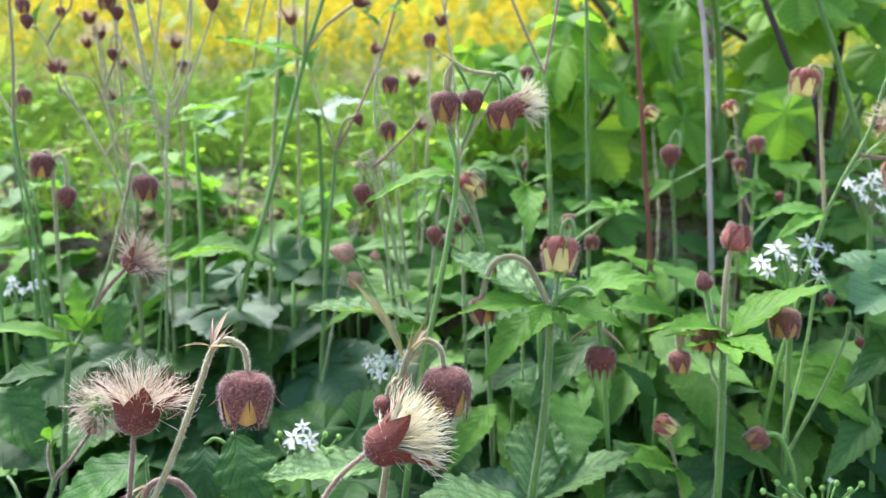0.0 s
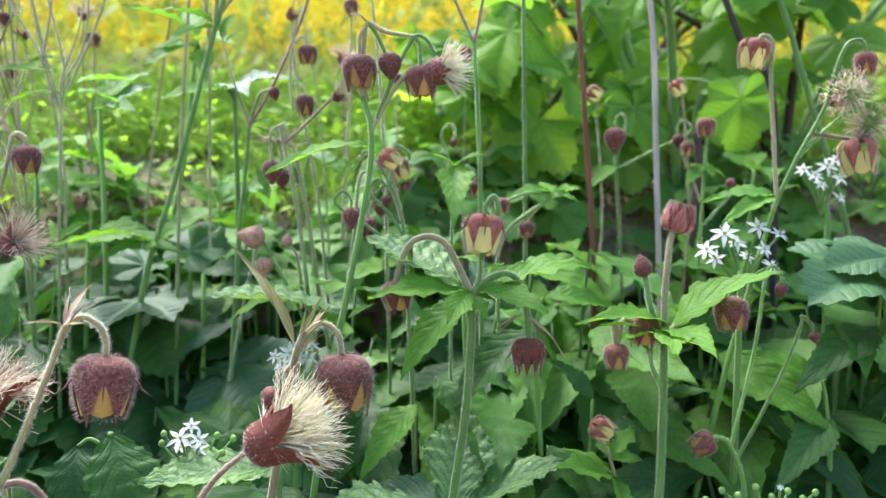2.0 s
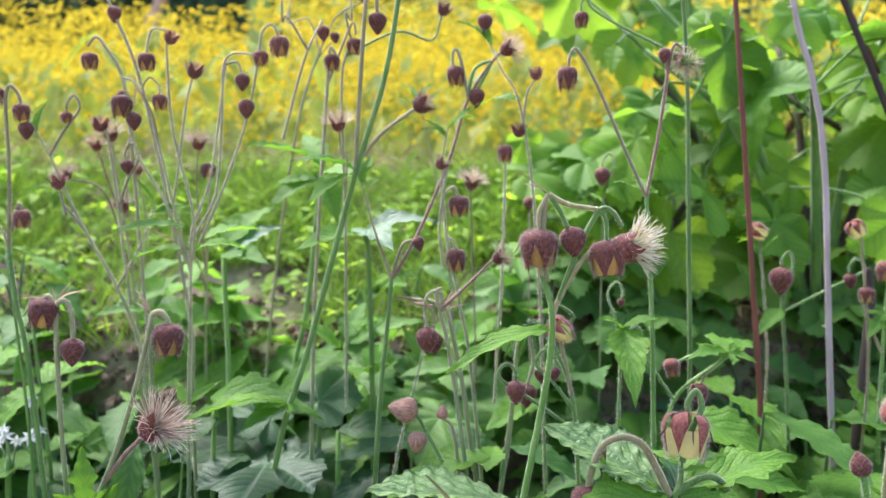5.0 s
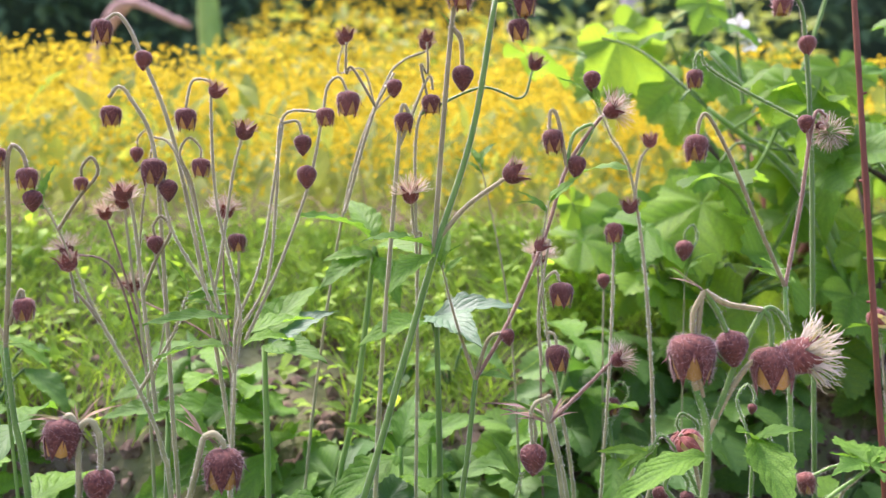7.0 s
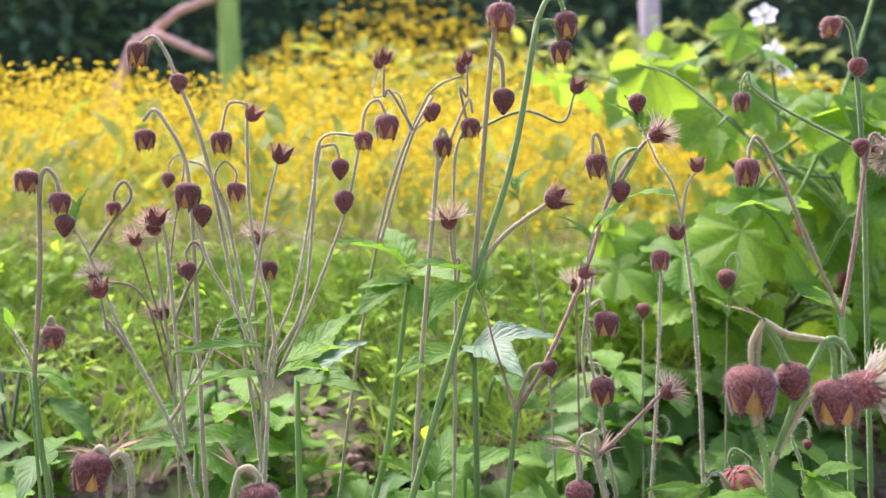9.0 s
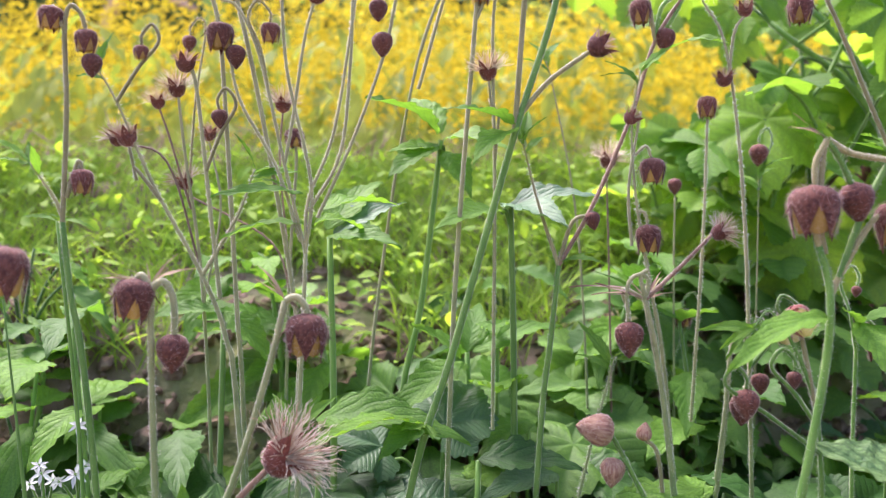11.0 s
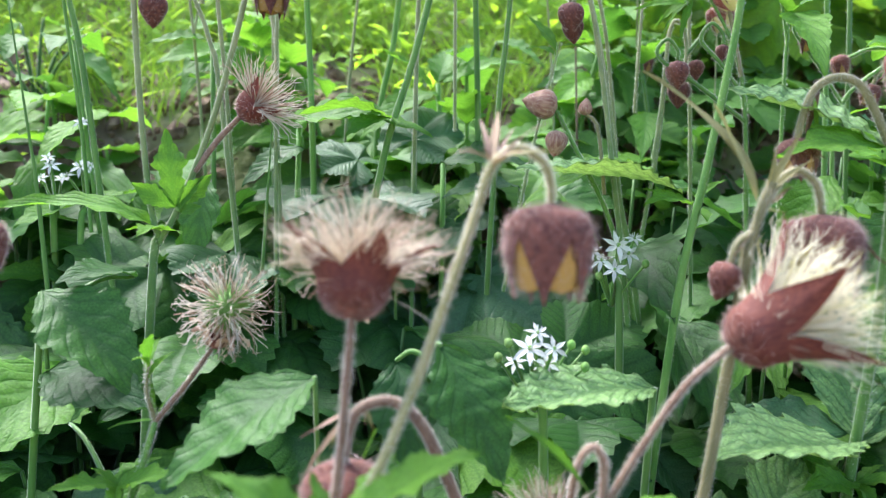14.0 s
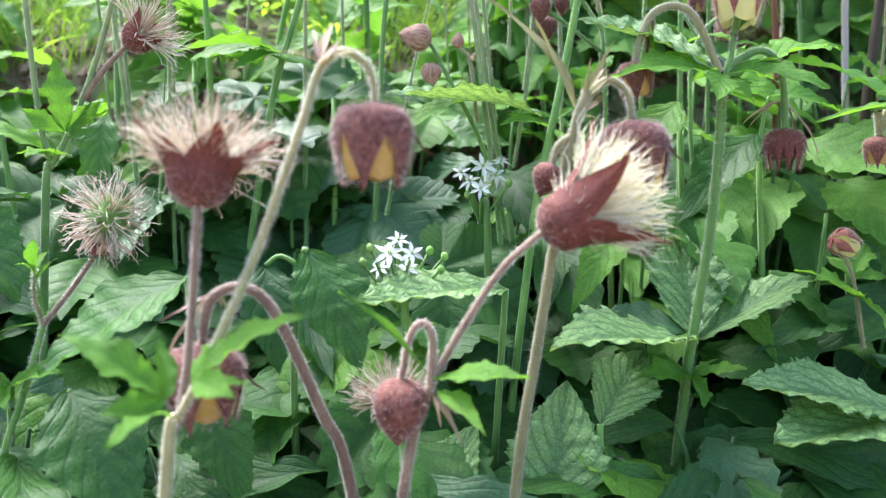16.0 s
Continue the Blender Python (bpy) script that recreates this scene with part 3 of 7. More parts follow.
CUPS = [cup_mesh(1, 0.38, 0.36, 0.74, 0.38, (0.75, 1.15), fuzz=700)]
SMALL_CUPS = [cup_mesh(3, 0.25, 0.30, 0.36, 0.17, (0.5, 1.0), SEPAL_RUST), cup_mesh(4, 0.25, 0.30, 0.34, 0.17, (0.6, 1.1), SEPAL_RUST)]
BRUSH = [bristle_mesh(1, 400, 1.06, 0.22, 1.0, 0.20, z0=0.46, width=0.0062, down=5, curl=1.5, dark=0.25)]
SMALL_BRUSH = [bristle_mesh(2, 170, 0.66, 0.1, 0.9, 0.2, z0=0.30, width=0.007), bristle_mesh(3, 150, 0.6, 0.1, 1.0, 0.2, z0=0.30, width=0.007)]
SPENT = [bristle_mesh(11, 120, 0.45, 0.1, 0.9, 0.16, (HAIR_PINK, BRISTLE), 0.34, 0.008), bristle_mesh(12, 100, 0.40, 0.1, 1.0, 0.16, (HAIR_PINK, BRISTLE), 0.34, 0.008)]
SPENT_CUPS = [cup_mesh(8, 0.30, 0.34, 0.42, 0.15, (0.5, 1.1), SEPAL), cup_mesh(9, 0.30, 0.34, 0.4, 0.15, (0.5, 1.0), SEPAL)]
PLUMES = [bristle_mesh(5, 480, 0.86, 0.4, 0.50, 0.13, (PETAL_CREAM, PLUME), 0.28, 0.0052, 0.7, 0.12)]
TUFT_CUP = cup_mesh(7, 0.25, 0.38, 0.34, 0.2, (0.1, 0.4), SEPAL)
TUFTS = [bristle_mesh(6, 170, 0.62, 0.35, 0.7, 0.14, (PETAL_CREAM, PLUME), 0.36, 0.0085, 0.7, 0.12)]
BALLS = [ball_mesh(1), ball_mesh(2, 200, 0.45)]


SEED_TURN = 4.75


def flower_head(parent, kind, neck, tip, r):
    """One head on its stalk: the calyx or cup is the part, its petals or bristles hang on it."""
    neck, tip = Vector(neck), Vector(tip)
    d = tip - neck
    size = d.length
    down = kind in ("bell", "open", "fringe", "bud", "palebud", "seedbud")
    q = d.normalized().to_track_quat("-Z" if down else "Z", "Y").to_matrix().to_4x4()
    size *= {"bell": 0.97 if neck.y < 0.3 else 0.88, "seeds": 1.1, "plume": 1.08, "ball": 1.48, "fringe": 0.84, "tuft": 1.0, "spent": 1.1}.get(kind, 1.0)
    m = Matrix.Translation(neck - Vector(parent.location)) @ q @ Matrix.Rotation(r.uniform(0, 6.28) if kind != "seed" else SEED_TURN, 4, "Z") @ Matrix.Scale(size, 4)
    if kind in ("bell", "open", "fringe", "seedbud"):
        me, pe = r.choice({"seedbud": ROSY, "bell": BELLS if neck.y < 0.34 else DARK_BELLS, "open": OPEN_BELLS, "fringe": FRINGED}[kind])
        ob = part("flower_bell", me, None, parent)
        part("petals", pe, None, ob, "yellow petals between the sepals" if kind == "bell" else "withered rusty petals" if kind == "seedbud" else "cream petals showing below the sepals")
    elif kind in ("bud", "palebud"):
        ob = part("flower_bud", r.choice(PALE_BUDS if kind == "palebud" else BUDS), None, parent)
    elif kind == "ball":
        me, ce, ca = r.choice(BALLS)
        ob = part("fruit_head", me, None, parent, "round fruit head of tan hooked bristles")
        part("core", ce, None, ob, "pale green achenes")
        part("calyx", ca, None, ob, "dry brown turned-back sepals")
    else:
        cups = {"plume": [PLUME_CUP], "seed": CUPS, "tuft": [TUFT_CUP], "spent": SPENT_CUPS}.get(kind, SMALL_CUPS)
        brush = {"plume": PLUMES, "tuft": TUFTS, "spent": SPENT, "seed": BRUSH}.get(kind, SMALL_BRUSH)
        ob = part("seed_head", r.choice(cups), None, parent, "open maroon calyx of a faded flower")
        part("bristles", r.choice(brush), None, ob, "cream plumes" if kind in ("plume", "tuft") else "tan hooked bristles")
    ob.matrix_basis = m
    return ob


LEAF_TONES = {"dark": LEAF_DARK, "fresh": LEAF_FRESH, "pale": LEAF_PALE, "silver": LEAF_SILVER}


def foliage(label, twigs, heads, leaves, r0=0.0012):
    """A leafy plant without flowers: stalks from the ground, each leaf on a short leaf stalk of its own."""
    r = random.Random(len(label) + int(abs(twigs[0][0][0]) * 5000))
    foot = Vector(twigs[0][0])
    plant = thing("leafy_herb", (foot.x, foot.y, 0), label, "foliage plant", "leafy herbs")
    at = Vector(plant.location)
    ends = []
    for line in twigs:
        line = [Vector(p) for p in line]
        line = [Vector((line[0].x, line[0].y, -0.002))] + [p for p in line if p.z > 0.004]
        bm = bmesh.new()
        tube(bm, [p - at for p in smooth_line(line, 5)], r0 * 1.1, r0 * 0.8, 7)
        part("stem", bm, STEM, plant)
        ends.append(line[-1])
    for kind, base, tip, roll in leaves:
        tone, _, shape = kind.rpartition("_")
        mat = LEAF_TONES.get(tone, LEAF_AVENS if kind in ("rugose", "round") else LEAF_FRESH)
        leaf = put_leaf(plant, shape, base, tip, mat, roll, r)
        base = Vector(base)
        q = min(ends, key=lambda e: (e - base).length)
        if (q - base).length > 0.03:
            q = Vector((base.x, base.y + 0.012, 0.0))
        if (q - base).length > 0.003:
            q = q - Vector((0, 0, 0.006))
            bm = bmesh.new()
            tube(bm, [p - at for p in smooth_line([q, q.lerp(base, 0.6) + Vector((0, 0, 0.003)), base], 4)], 0.0008, 0.0006, 5)
            part("leaf_stalk", bm, STEM, plant)
    return plant


def white_stars(label, foot, stars, buds):
    """A wild garlic umbel: a stalk, rays, six-petalled white stars and round buds."""
    r = random.Random(len(label))
    at = Vector((foot[0], foot[1], 0))
    plant = thing("wild_garlic", at, label, "wildflower", "wild garlic umbels")
    mid = sum((Vector(s[:3]) for s in stars), Vector()) / len(stars)
    hub = Vector((mid.x, mid.y + 0.004, mid.z - 0.016))
    bm = bmesh.new()
    tube(bm, [p - at for p in smooth_line([Vector((foot[0], foot[1], -0.002)), Vector(foot).lerp(hub, 0.3), hub], 6)], 0.0014, 0.0010, 7)
    part("stem", bm, STEM, plant)
    for x, y, z, s in stars:
        c = Vector((x, y, z))
        bm = bmesh.new()
        tube(bm, [p - at for p in smooth_line([hub, hub.lerp(c, 0.6) + Vector((0, 0, 0.001)), c], 3)], 0.0005, 0.0004, 5)
        part("ray", bm, STEM, plant)
        bm = bmesh.new()
        bmesh.ops.create_icosphere(bm, subdivisions=2, radius=s * 0.13)
        for v in bm.verts:
            v.co.z += s * 0.1
        star = part("star", bm, GREEN_CORE, plant, "white star with a green ovary")
        out = (c - hub).normalized() * 0.8 + Vector((0, -0.8, 0.35)) + rand_dir(r) * 0.25
        star.matrix_basis = Matrix.Translation(c - at) @ out.to_track_quat("Z", "Y").to_matrix().to_4x4()
        for k in range(6):
            bm = bmesh.new()
            blade(bm, s, s * 0.36, 1, 0.0, 0.3, r.uniform(-0.1, 0.35), 0.03, 0.45, k, n=6, turn=1.047 * k + r.uniform(-0.12, 0.12))
            part("petal", bm, WHITE, star)
            a = 1.047 * k + 0.5
            bm = bmesh.new()
            tube(bm, [Vector((0, 0, 0)), Vector((math.cos(a), math.sin(a), 1.4)) * s * 0.22, Vector((math.cos(a), math.sin(a), 1.6)) * s * 0.3], s * 0.025, s * 0.03, 4)
            part("stamen", bm, WHITE, star)
    for b in buds:
        b = Vector(b)
        bm = bmesh.new()
        tube(bm, [p - at for p in smooth_line([hub, b], 3)], 0.0004, 0.0004, 5)
        part("ray", bm, STEM, plant)
        bm = bmesh.new()
        bmesh.ops.create_icosphere(bm, subdivisions=2, radius=0.0011)
        for v in bm.verts:
            v.co = Vector((v.co.x, v.co.y, v.co.z * 1.15)) * (1 + 0.12 * math.cos(3 * math.atan2(v.co.y, v.co.x))) + b - at
        part("capsule", bm, GREEN_CORE, plant)
    return plant


def stick(label, line, bark, radius):
    """A bare woody stem with knots, standing in the ground."""
    r = random.Random(len(label))
    pts = [Vector(p) for p in line]
    foot = Vector((pts[0].x, pts[0].y, -0.003))
    pts = [foot] + [p for p in pts if p.z > 0.01]
    line = [p - foot for p in smooth_line(pts, 8)]
    wood = thing("woody_stem", foot, label, "woody stem", "shrub stems")
    bm = bmesh.new()
    tube(bm, line, radius * 1.15, radius * 0.8, 10)
    for v in bm.verts:
        v.co += rand_dir(r) * radius * 0.10
    part("stem", bm, bark, wood)
    for k in range(4, len(line) - 1, 6):
        d = rand_dir(r)
        d.z = abs(d.z) * 0.5
        bm = bmesh.new()
        tube(bm, [line[k], line[k] + d.normalized() * radius * 2.0], radius * 0.6, radius * 0.3, 6)
        part("knot", bm, bark, wood)
    return wood


def avens(label, twigs, heads=(), leaves=(), r0=0.0016, tone=STEM, fuzz=True, group="water avens plants", seed=0):
    """A water avens: stalks as lines, the first one being the main stem from the ground up; heads as (kind, neck, tip); leaves as (kind, base, tip, roll)."""
    r = random.Random(len(label) * 7 + seed + int(twigs[0][-1][0] * 1000))
    r0 *= 0.85 if twigs[0][0][1] < 0.36 else 0.74
    foot = Vector(twigs[0][0])
    if foot.z > 0.002:
        second = Vector(twigs[0][min(1, len(twigs[0]) - 1)])
        lean = (foot - second) * (foot.z / max(0.02, second.z - foot.z)) * 0.6
        twigs = [[(foot.x + lean.x, foot.y + 0.3 * lean.y, -0.002), *twigs[0]], *twigs[1:]]
        foot = Vector(twigs[0][0])
    if foot.y > 0.385 and foot.x < -0.13 and tone is STEM and r.random() < 0.7:
        tone = STEM_TAN
    if tone is STEM_TAN and foot.y > 0.3:
        tone = STEM_FADE
    plant = thing("avens_plant", (foot.x, foot.y, 0), label, "wildflower", group)
    at = Vector(plant.location)
    for i, line in enumerate(twigs):
        pts = [p - at for p in smooth_line(line, 6)]
        bm = bmesh.new()
        rb, rt = (r0, r0 * 0.72) if i == 0 else (r0 * 0.66, r0 * 0.52)
        end = Vector(line[-1])
        bare_end = all((Vector(q) - end).length > 0.007 for _, q, _ in heads) and all((Vector(q[1]) - end).length > 0.006 for q in leaves) and all((Vector(p) - end).length > 0.005 for other in twigs if other is not line for p in other)
        tube(bm, pts, rb, rt * (0.3 if bare_end else 1.0), 8)
        if bare_end:
            way = (end - Vector(line[-2])).normalized()
            for k in range(4):
                put_leaf(plant, "lance", end - way * 0.0015 * k, end + way + rand_dir(r) * 0.9, LEAF_FRESH, r.uniform(-30, 30), r, r.uniform(0.009, 0.016))
        if fuzz:
            fuzz_line(bm, pts, rt, r, 0.000022 if foot.y < 0.325 else 0.00006, 0.0010 if foot.y < 0.325 else 0.0008, 1, 0.00003)
        skin = tone if i == 0 or tone is not STEM else r.choice((STEM, STEM_TAN, STEM_TAN))
        if i and any(k in ("seed", "seeds", "plume", "ball") and (Vector(q) - Vector(line[-1])).length < 0.006 for k, q, _ in heads):
            skin = STEM_RED
        part("stem" if i == 0 else "stalk", bm, [skin, HAIR], plant)
    for kind, neck, tip in heads:
        n, way = Vector(neck), (Vector(neck) - Vector(tip)).normalized()
        if all((Vector(p) - n).length > 0.008 for line in twigs for p in line):
            side = r.choice((-1, 1)) * r.uniform(0.004, 0.007)
            base = Vector((n.x + side * 2.5 - 0.1 * n.x, n.y + 0.004, -0.002))
            forks = [p for line in twigs for p in smooth_line(line, 6) if p.z < n.z - 0.015 and (p - n).length < 0.11]
            if forks:
                base = min(forks, key=lambda p: (p - n).length + 1.5 * abs(p.x - n.x))
            if kind in ("bell", "open", "fringe", "bud", "palebud", "seedbud"):
                line = [base, base.lerp(n, 0.6) + Vector((side * 0.4, 0, 0)), n + Vector((side, 0, 0.001)), n + way * 0.006 + Vector((side * 0.55, 0, 0)), n + way * 0.003, n]
            else:
                line = [base, base.lerp(n, 0.6) + Vector((side * 0.4, 0, 0)), n + way * 0.01, n]
            pts = [p - at for p in smooth_line(line, 6)]
            bm = bmesh.new()
            tube(bm, pts, r0 * 0.6, r0 * 0.42, 7)
            fuzz_line(bm, pts, r0 * 0.42, r, 0.00006, 0.0008, 1, 0.00003)
            part("stalk", bm, [STEM_TAN if n.x < -0.05 else STEM, HAIR], plant)
        flower_head(plant, kind, neck, tip, r)
    for kind, base, tip, roll in leaves:
        mat = LEAF_AVENS if kind in ("palm", "round", "rugose") else LEAF_FRESH
        if kind == "dry":
            for k in range(3):
                put_leaf(plant, "narrow", base, Vector(base).lerp(Vector(tip), 1.08) + rand_dir(r) * (Vector(tip) - Vector(base)).length * 0.3, r.choice((STEM_RED, OLIVE, DRY)), roll, r, name="bract")
            continue
        if kind == "sere":
            put_leaf(plant, "narrow", base, tip, OLIVE, roll, r, name="bract")
            continue
        tone_name, _, shape = kind.rpartition("_")
        put_leaf(plant, shape, base, tip, LEAF_TONES.get(tone_name, mat), roll, r)
    return plant


def blossom_spray(label, line, flowers):
    """A shrub twig with broad five-petalled pale flowers, given as place and radius."""
    r = random.Random(len(label))
    foot = Vector(line[0])
    at = Vector((foot.x, foot.y, 0))
    plant = thing("flowering_twig", at, label, "flowering shrub", "shrub stems")
    pts = smooth_line([Vector((foot.x, foot.y, -0.002))] + [Vector(p) for p in line[1:]], 6)
    bm = bmesh.new()
    tube(bm, [p - at for p in pts], 0.0014, 0.0008, 7)
    part("stem", bm, STEM, plant)
    for x, y, z, s in flowers:
        c = Vector((x, y, z))
        q = min(pts, key=lambda p: (p - c).length)
        bm = bmesh.new()
        tube(bm, [p - at for p in smooth_line([q, q.lerp(c, 0.6) + Vector((0, 0, 0.003)), c], 4)], 0.0006, 0.0005, 5)
        part("flower_stalk", bm, STEM, plant)
        bm = bmesh.new()
        bmesh.ops.create_icosphere(bm, subdivisions=2, radius=s * 0.16)
        for v in bm.verts:
            v.co = v.co * r.uniform(0.85, 1.15)
        flower = part("flower", bm, PETAL_CREAM, plant, "pale open flower with a cream middle")
        out = Vector((r.uniform(-0.6, 0.6), -0.9, r.uniform(-0.2, 0.6)))
        flower.matrix_basis = Matrix.Translation(c - at) @ out.to_track_quat("Z", "Y").to_matrix().to_4x4()
        for k in range(5):
            bm = bmesh.new()
            blade(bm, s, s * 0.75, 3, 0.05, 0.3, r.uniform(-0.2, 0.3), 0.05, 0.62, k, n=10, turn=1.2566 * k + r.uniform(-0.15, 0.15))
            part("petal", bm, WHITE, flower)
    return plant


# ---------------------------------------------------------------- ground
def ease(f):
    f = min(1.0, max(0.0, f))
    return f * f * (3 - 2 * f)


def bank(y):
    """Height of the ground: level under the flowers, then up a short steep bank to a higher bed and lawn."""
    return 0.17 * ease((y - 0.40) / 0.11) + 0.075 * ease((y - 0.49) / 0.14)


def ground_sheet():
    bm = bmesh.new()
    ys = [-200, -20, -3] + [0.05 * i for i in range(7)] + [0.35 + 0.015 * i for i in range(24)] + [0.75 + 0.05 * i for i in range(45)] + [4, 6, 10, 20, 60, 300, 1500]
    xs = [-1500, -200, -20, -5] + [-2 + 0.1 * i for i in range(41)] + [5, 20, 200, 1500]
    grid = []
    for y in ys:
        row = []
        for x in xs:
            z = bank(y)
            if abs(x) < 2.1 and 0 <= y < 3.1:
                z += 0.012 * noise.noise((x * 6, y * 6, 0)) + 0.006 * noise.noise((x * 23, y * 23, 3)) - 0.004
            row.append(bm.verts.new((x, y, z)))
        grid.append(row)
    for a, b in zip(grid, grid[1:]):
        for k in range(len(xs) - 1):
            bm.faces.new((a[k], a[k + 1], b[k + 1], b[k]))
    ob = part("ground", bm, GROUND)
    return tagged(ob, "brown crumbly garden soil with thin green turf", "ground", kind="structure")


ground_sheet()


def scatter_leaves(name, label, category, count, place, kinds, material, seed, kind="stuff"):
    """Many leaves of a stand too dense to count, as one mesh; place(r) gives base, direction and length."""
    r = random.Random(seed)
    verts, faces, uvs = [], [], []
    shapes = []
    for k in kinds:
        for i in range(3):
            src = LEAVES[k, i]
            src.verts.index_update()
            lay = src.loops.layers.uv.active
            shapes.append(([v.co.copy() for v in src.verts], [[v.index for v in f.verts] for f in src.faces], [lo[lay].uv.copy() for f in src.faces for lo in f.loops]))
    for _ in range(count):
        base, tip, ln = place(r)
        m = aim(base, tip, r.uniform(-35, 35), ln)
        vs, fs, us = r.choice(shapes)
        o = len(verts)
        verts += [m @ v for v in vs]
        faces += [[o + i for i in f] for f in fs]
        uvs += us
    me = bpy.data.meshes.new(name)
    me.from_pydata(verts, [], faces)
    lay = me.uv_layers.new(name="UVMap")
    lay.data.foreach_set("uv", [c for u in uvs for c in u])
    me.materials.append(material)
    me.shade_smooth()
    return tagged(new(name, me), label, category, kind=kind)


# simple small leaves for stands far behind
for i in range(3):
    bm = bmesh.new()
    blade(bm, 1, 0.5, 3, 0.05, 0.25, 0.3, 0.05, 0.42, 90 + i, n=5, cols=1)
    LEAVES["small", i] = bm
    bm = bmesh.new()
    blade(bm, 1, 0.05, 1, 0.0, 0.3, 0.45 + 0.2 * i, 0.02, 0.3, 95 + i, n=5, cols=1)
    LEAVES["grass", i] = bm


# ---------------------------------------------------------------- undergrowth clumps
def bare(x, y):
    """Patches of open soil."""
    return noise.noise((x * 7, y * 8, 4)) > -0.12


def herb(x, y, height, spread, kinds, material, count, r, label, group, size=(0.03, 0.05), name="herb_clump"):
    """A clump of overlapping leaves that close into a low canopy, on stalks from one root."""
    g = bank(y)
    plant = thing(name, (x, y, g), label, "foliage plant", group)
    at = Vector((x, y, g))
    for k in range(count):
        a = 2.4 * k + r.uniform(-0.4, 0.4)
        u = math.sqrt((k + 0.4) / count)
        h = height * (1.05 - 0.55 * u * u) * r.uniform(0.82, 1.05)
        q = Vector((math.cos(a), math.sin(a), 0))
        p = at + q * spread * u * 0.8 + Vector((0, 0, h))
        bm = bmesh.new()
        tube(bm, [v - at for v in smooth_line([at, at.lerp(p, 0.6) + Vector((0, 0, h * 0.12)), p], 3)], 0.0010, 0.0006, 5)
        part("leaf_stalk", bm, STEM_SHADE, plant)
        d = q * 0.8 + rand_dir(r) * 0.45 + Vector((0, -0.25, 0))
        d.z = r.uniform(-0.45, 0.15)
        tone = r.random()
        skin = material if tone < 0.86 else LEAF_PALE if tone < 0.92 and y < 0.47 else LEAF_FRESH if y > 0.33 else material
        put_leaf(plant, r.choice(kinds), p, p + d, skin, r.uniform(-28, 28), r, r.uniform(*size))
    return plant


# rows of clumps: distance, canopy height over the soil, smallest and largest leaf
ROWS = [(0.283, 0.036, 0.034, 0.050), (0.303, 0.044, 0.036, 0.052), (0.325, 0.052, 0.038, 0.055), (0.352, 0.078, 0.036, 0.055), (0.376, 0.092, 0.036, 0.055),
        (0.400, 0.125, 0.036, 0.054), (0.428, 0.108, 0.034, 0.050), (0.458, 0.050, 0.028, 0.044)]


def undergrowth():
    r = random.Random(5)
    labels = {"broad": "clump of broad dark green toothed leaves", "ovate": "clump of dark green toothed ovate leaves", "round": "clump of broad rounded wrinkled green leaves", "lance": "clump of glossy lance-shaped green leaves", "palm": "clump of lobed green leaves"}
    for y0, high, small, large in ROWS:
        half = 0.55 * y0 + 0.06
        x = -half - 0.02
        while x < half - 0.02:
            y = y0 + r.uniform(-0.012, 0.012)
            if y0 > 0.45 and x < 0.08 and bare(x, 0.50):
                x += 0.05
                continue
            k = r.choice(("broad", "broad", "ovate", "ovate", "round", "lance", "palm")) if y0 > 0.34 else r.choice(("broad", "broad", "ovate", "lance"))
            grow = 1.5 if k == "lance" else 0.72 if k in ("round", "palm") else 1.0
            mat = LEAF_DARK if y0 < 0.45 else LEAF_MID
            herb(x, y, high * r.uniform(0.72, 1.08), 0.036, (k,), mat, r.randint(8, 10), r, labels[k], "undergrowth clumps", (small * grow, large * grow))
            x += 0.040 + r.uniform(0, 0.016)


undergrowth()


def shrub_foot():
    """Taller, fresher broad-leaved herbs round the feet of the woody stems."""
    r = random.Random(8)
    for k in range(14):
        x, y = 0.035 + 0.0155 * k + r.uniform(-0.008, 0.008), 0.385 + r.uniform(-0.008, 0.02)
        herb(x, y, r.uniform(0.115, 0.158), 0.038, (r.choice(("broad", "ovate", "ovate")),), LEAF_MID, 8, r, "tall clump of fresh green broad toothed leaves", "undergrowth clumps", (0.034, 0.052))


shrub_foot()


def bank_weeds():
    """Small fresh weeds rooted on the bank, few on the open soil and many below the shrubs."""
    r = random.Random(19)
    for _ in range(64):
        y = r.uniform(0.445, 0.515)
        x = r.uniform(-0.30, 0.30)
        if x < 0.0 and (bare(x, 0.50) or r.random() < 0.45):
            continue
        herb(x, y, r.uniform(0.018, 0.045), 0.024, (r.choice(("ovate", "trifid", "palm")),), LEAF_MID, r.randint(5, 7), r, "small fresh green weed on the soil bank", "bank weeds", (0.014, 0.030), "weed")


bank_weeds()


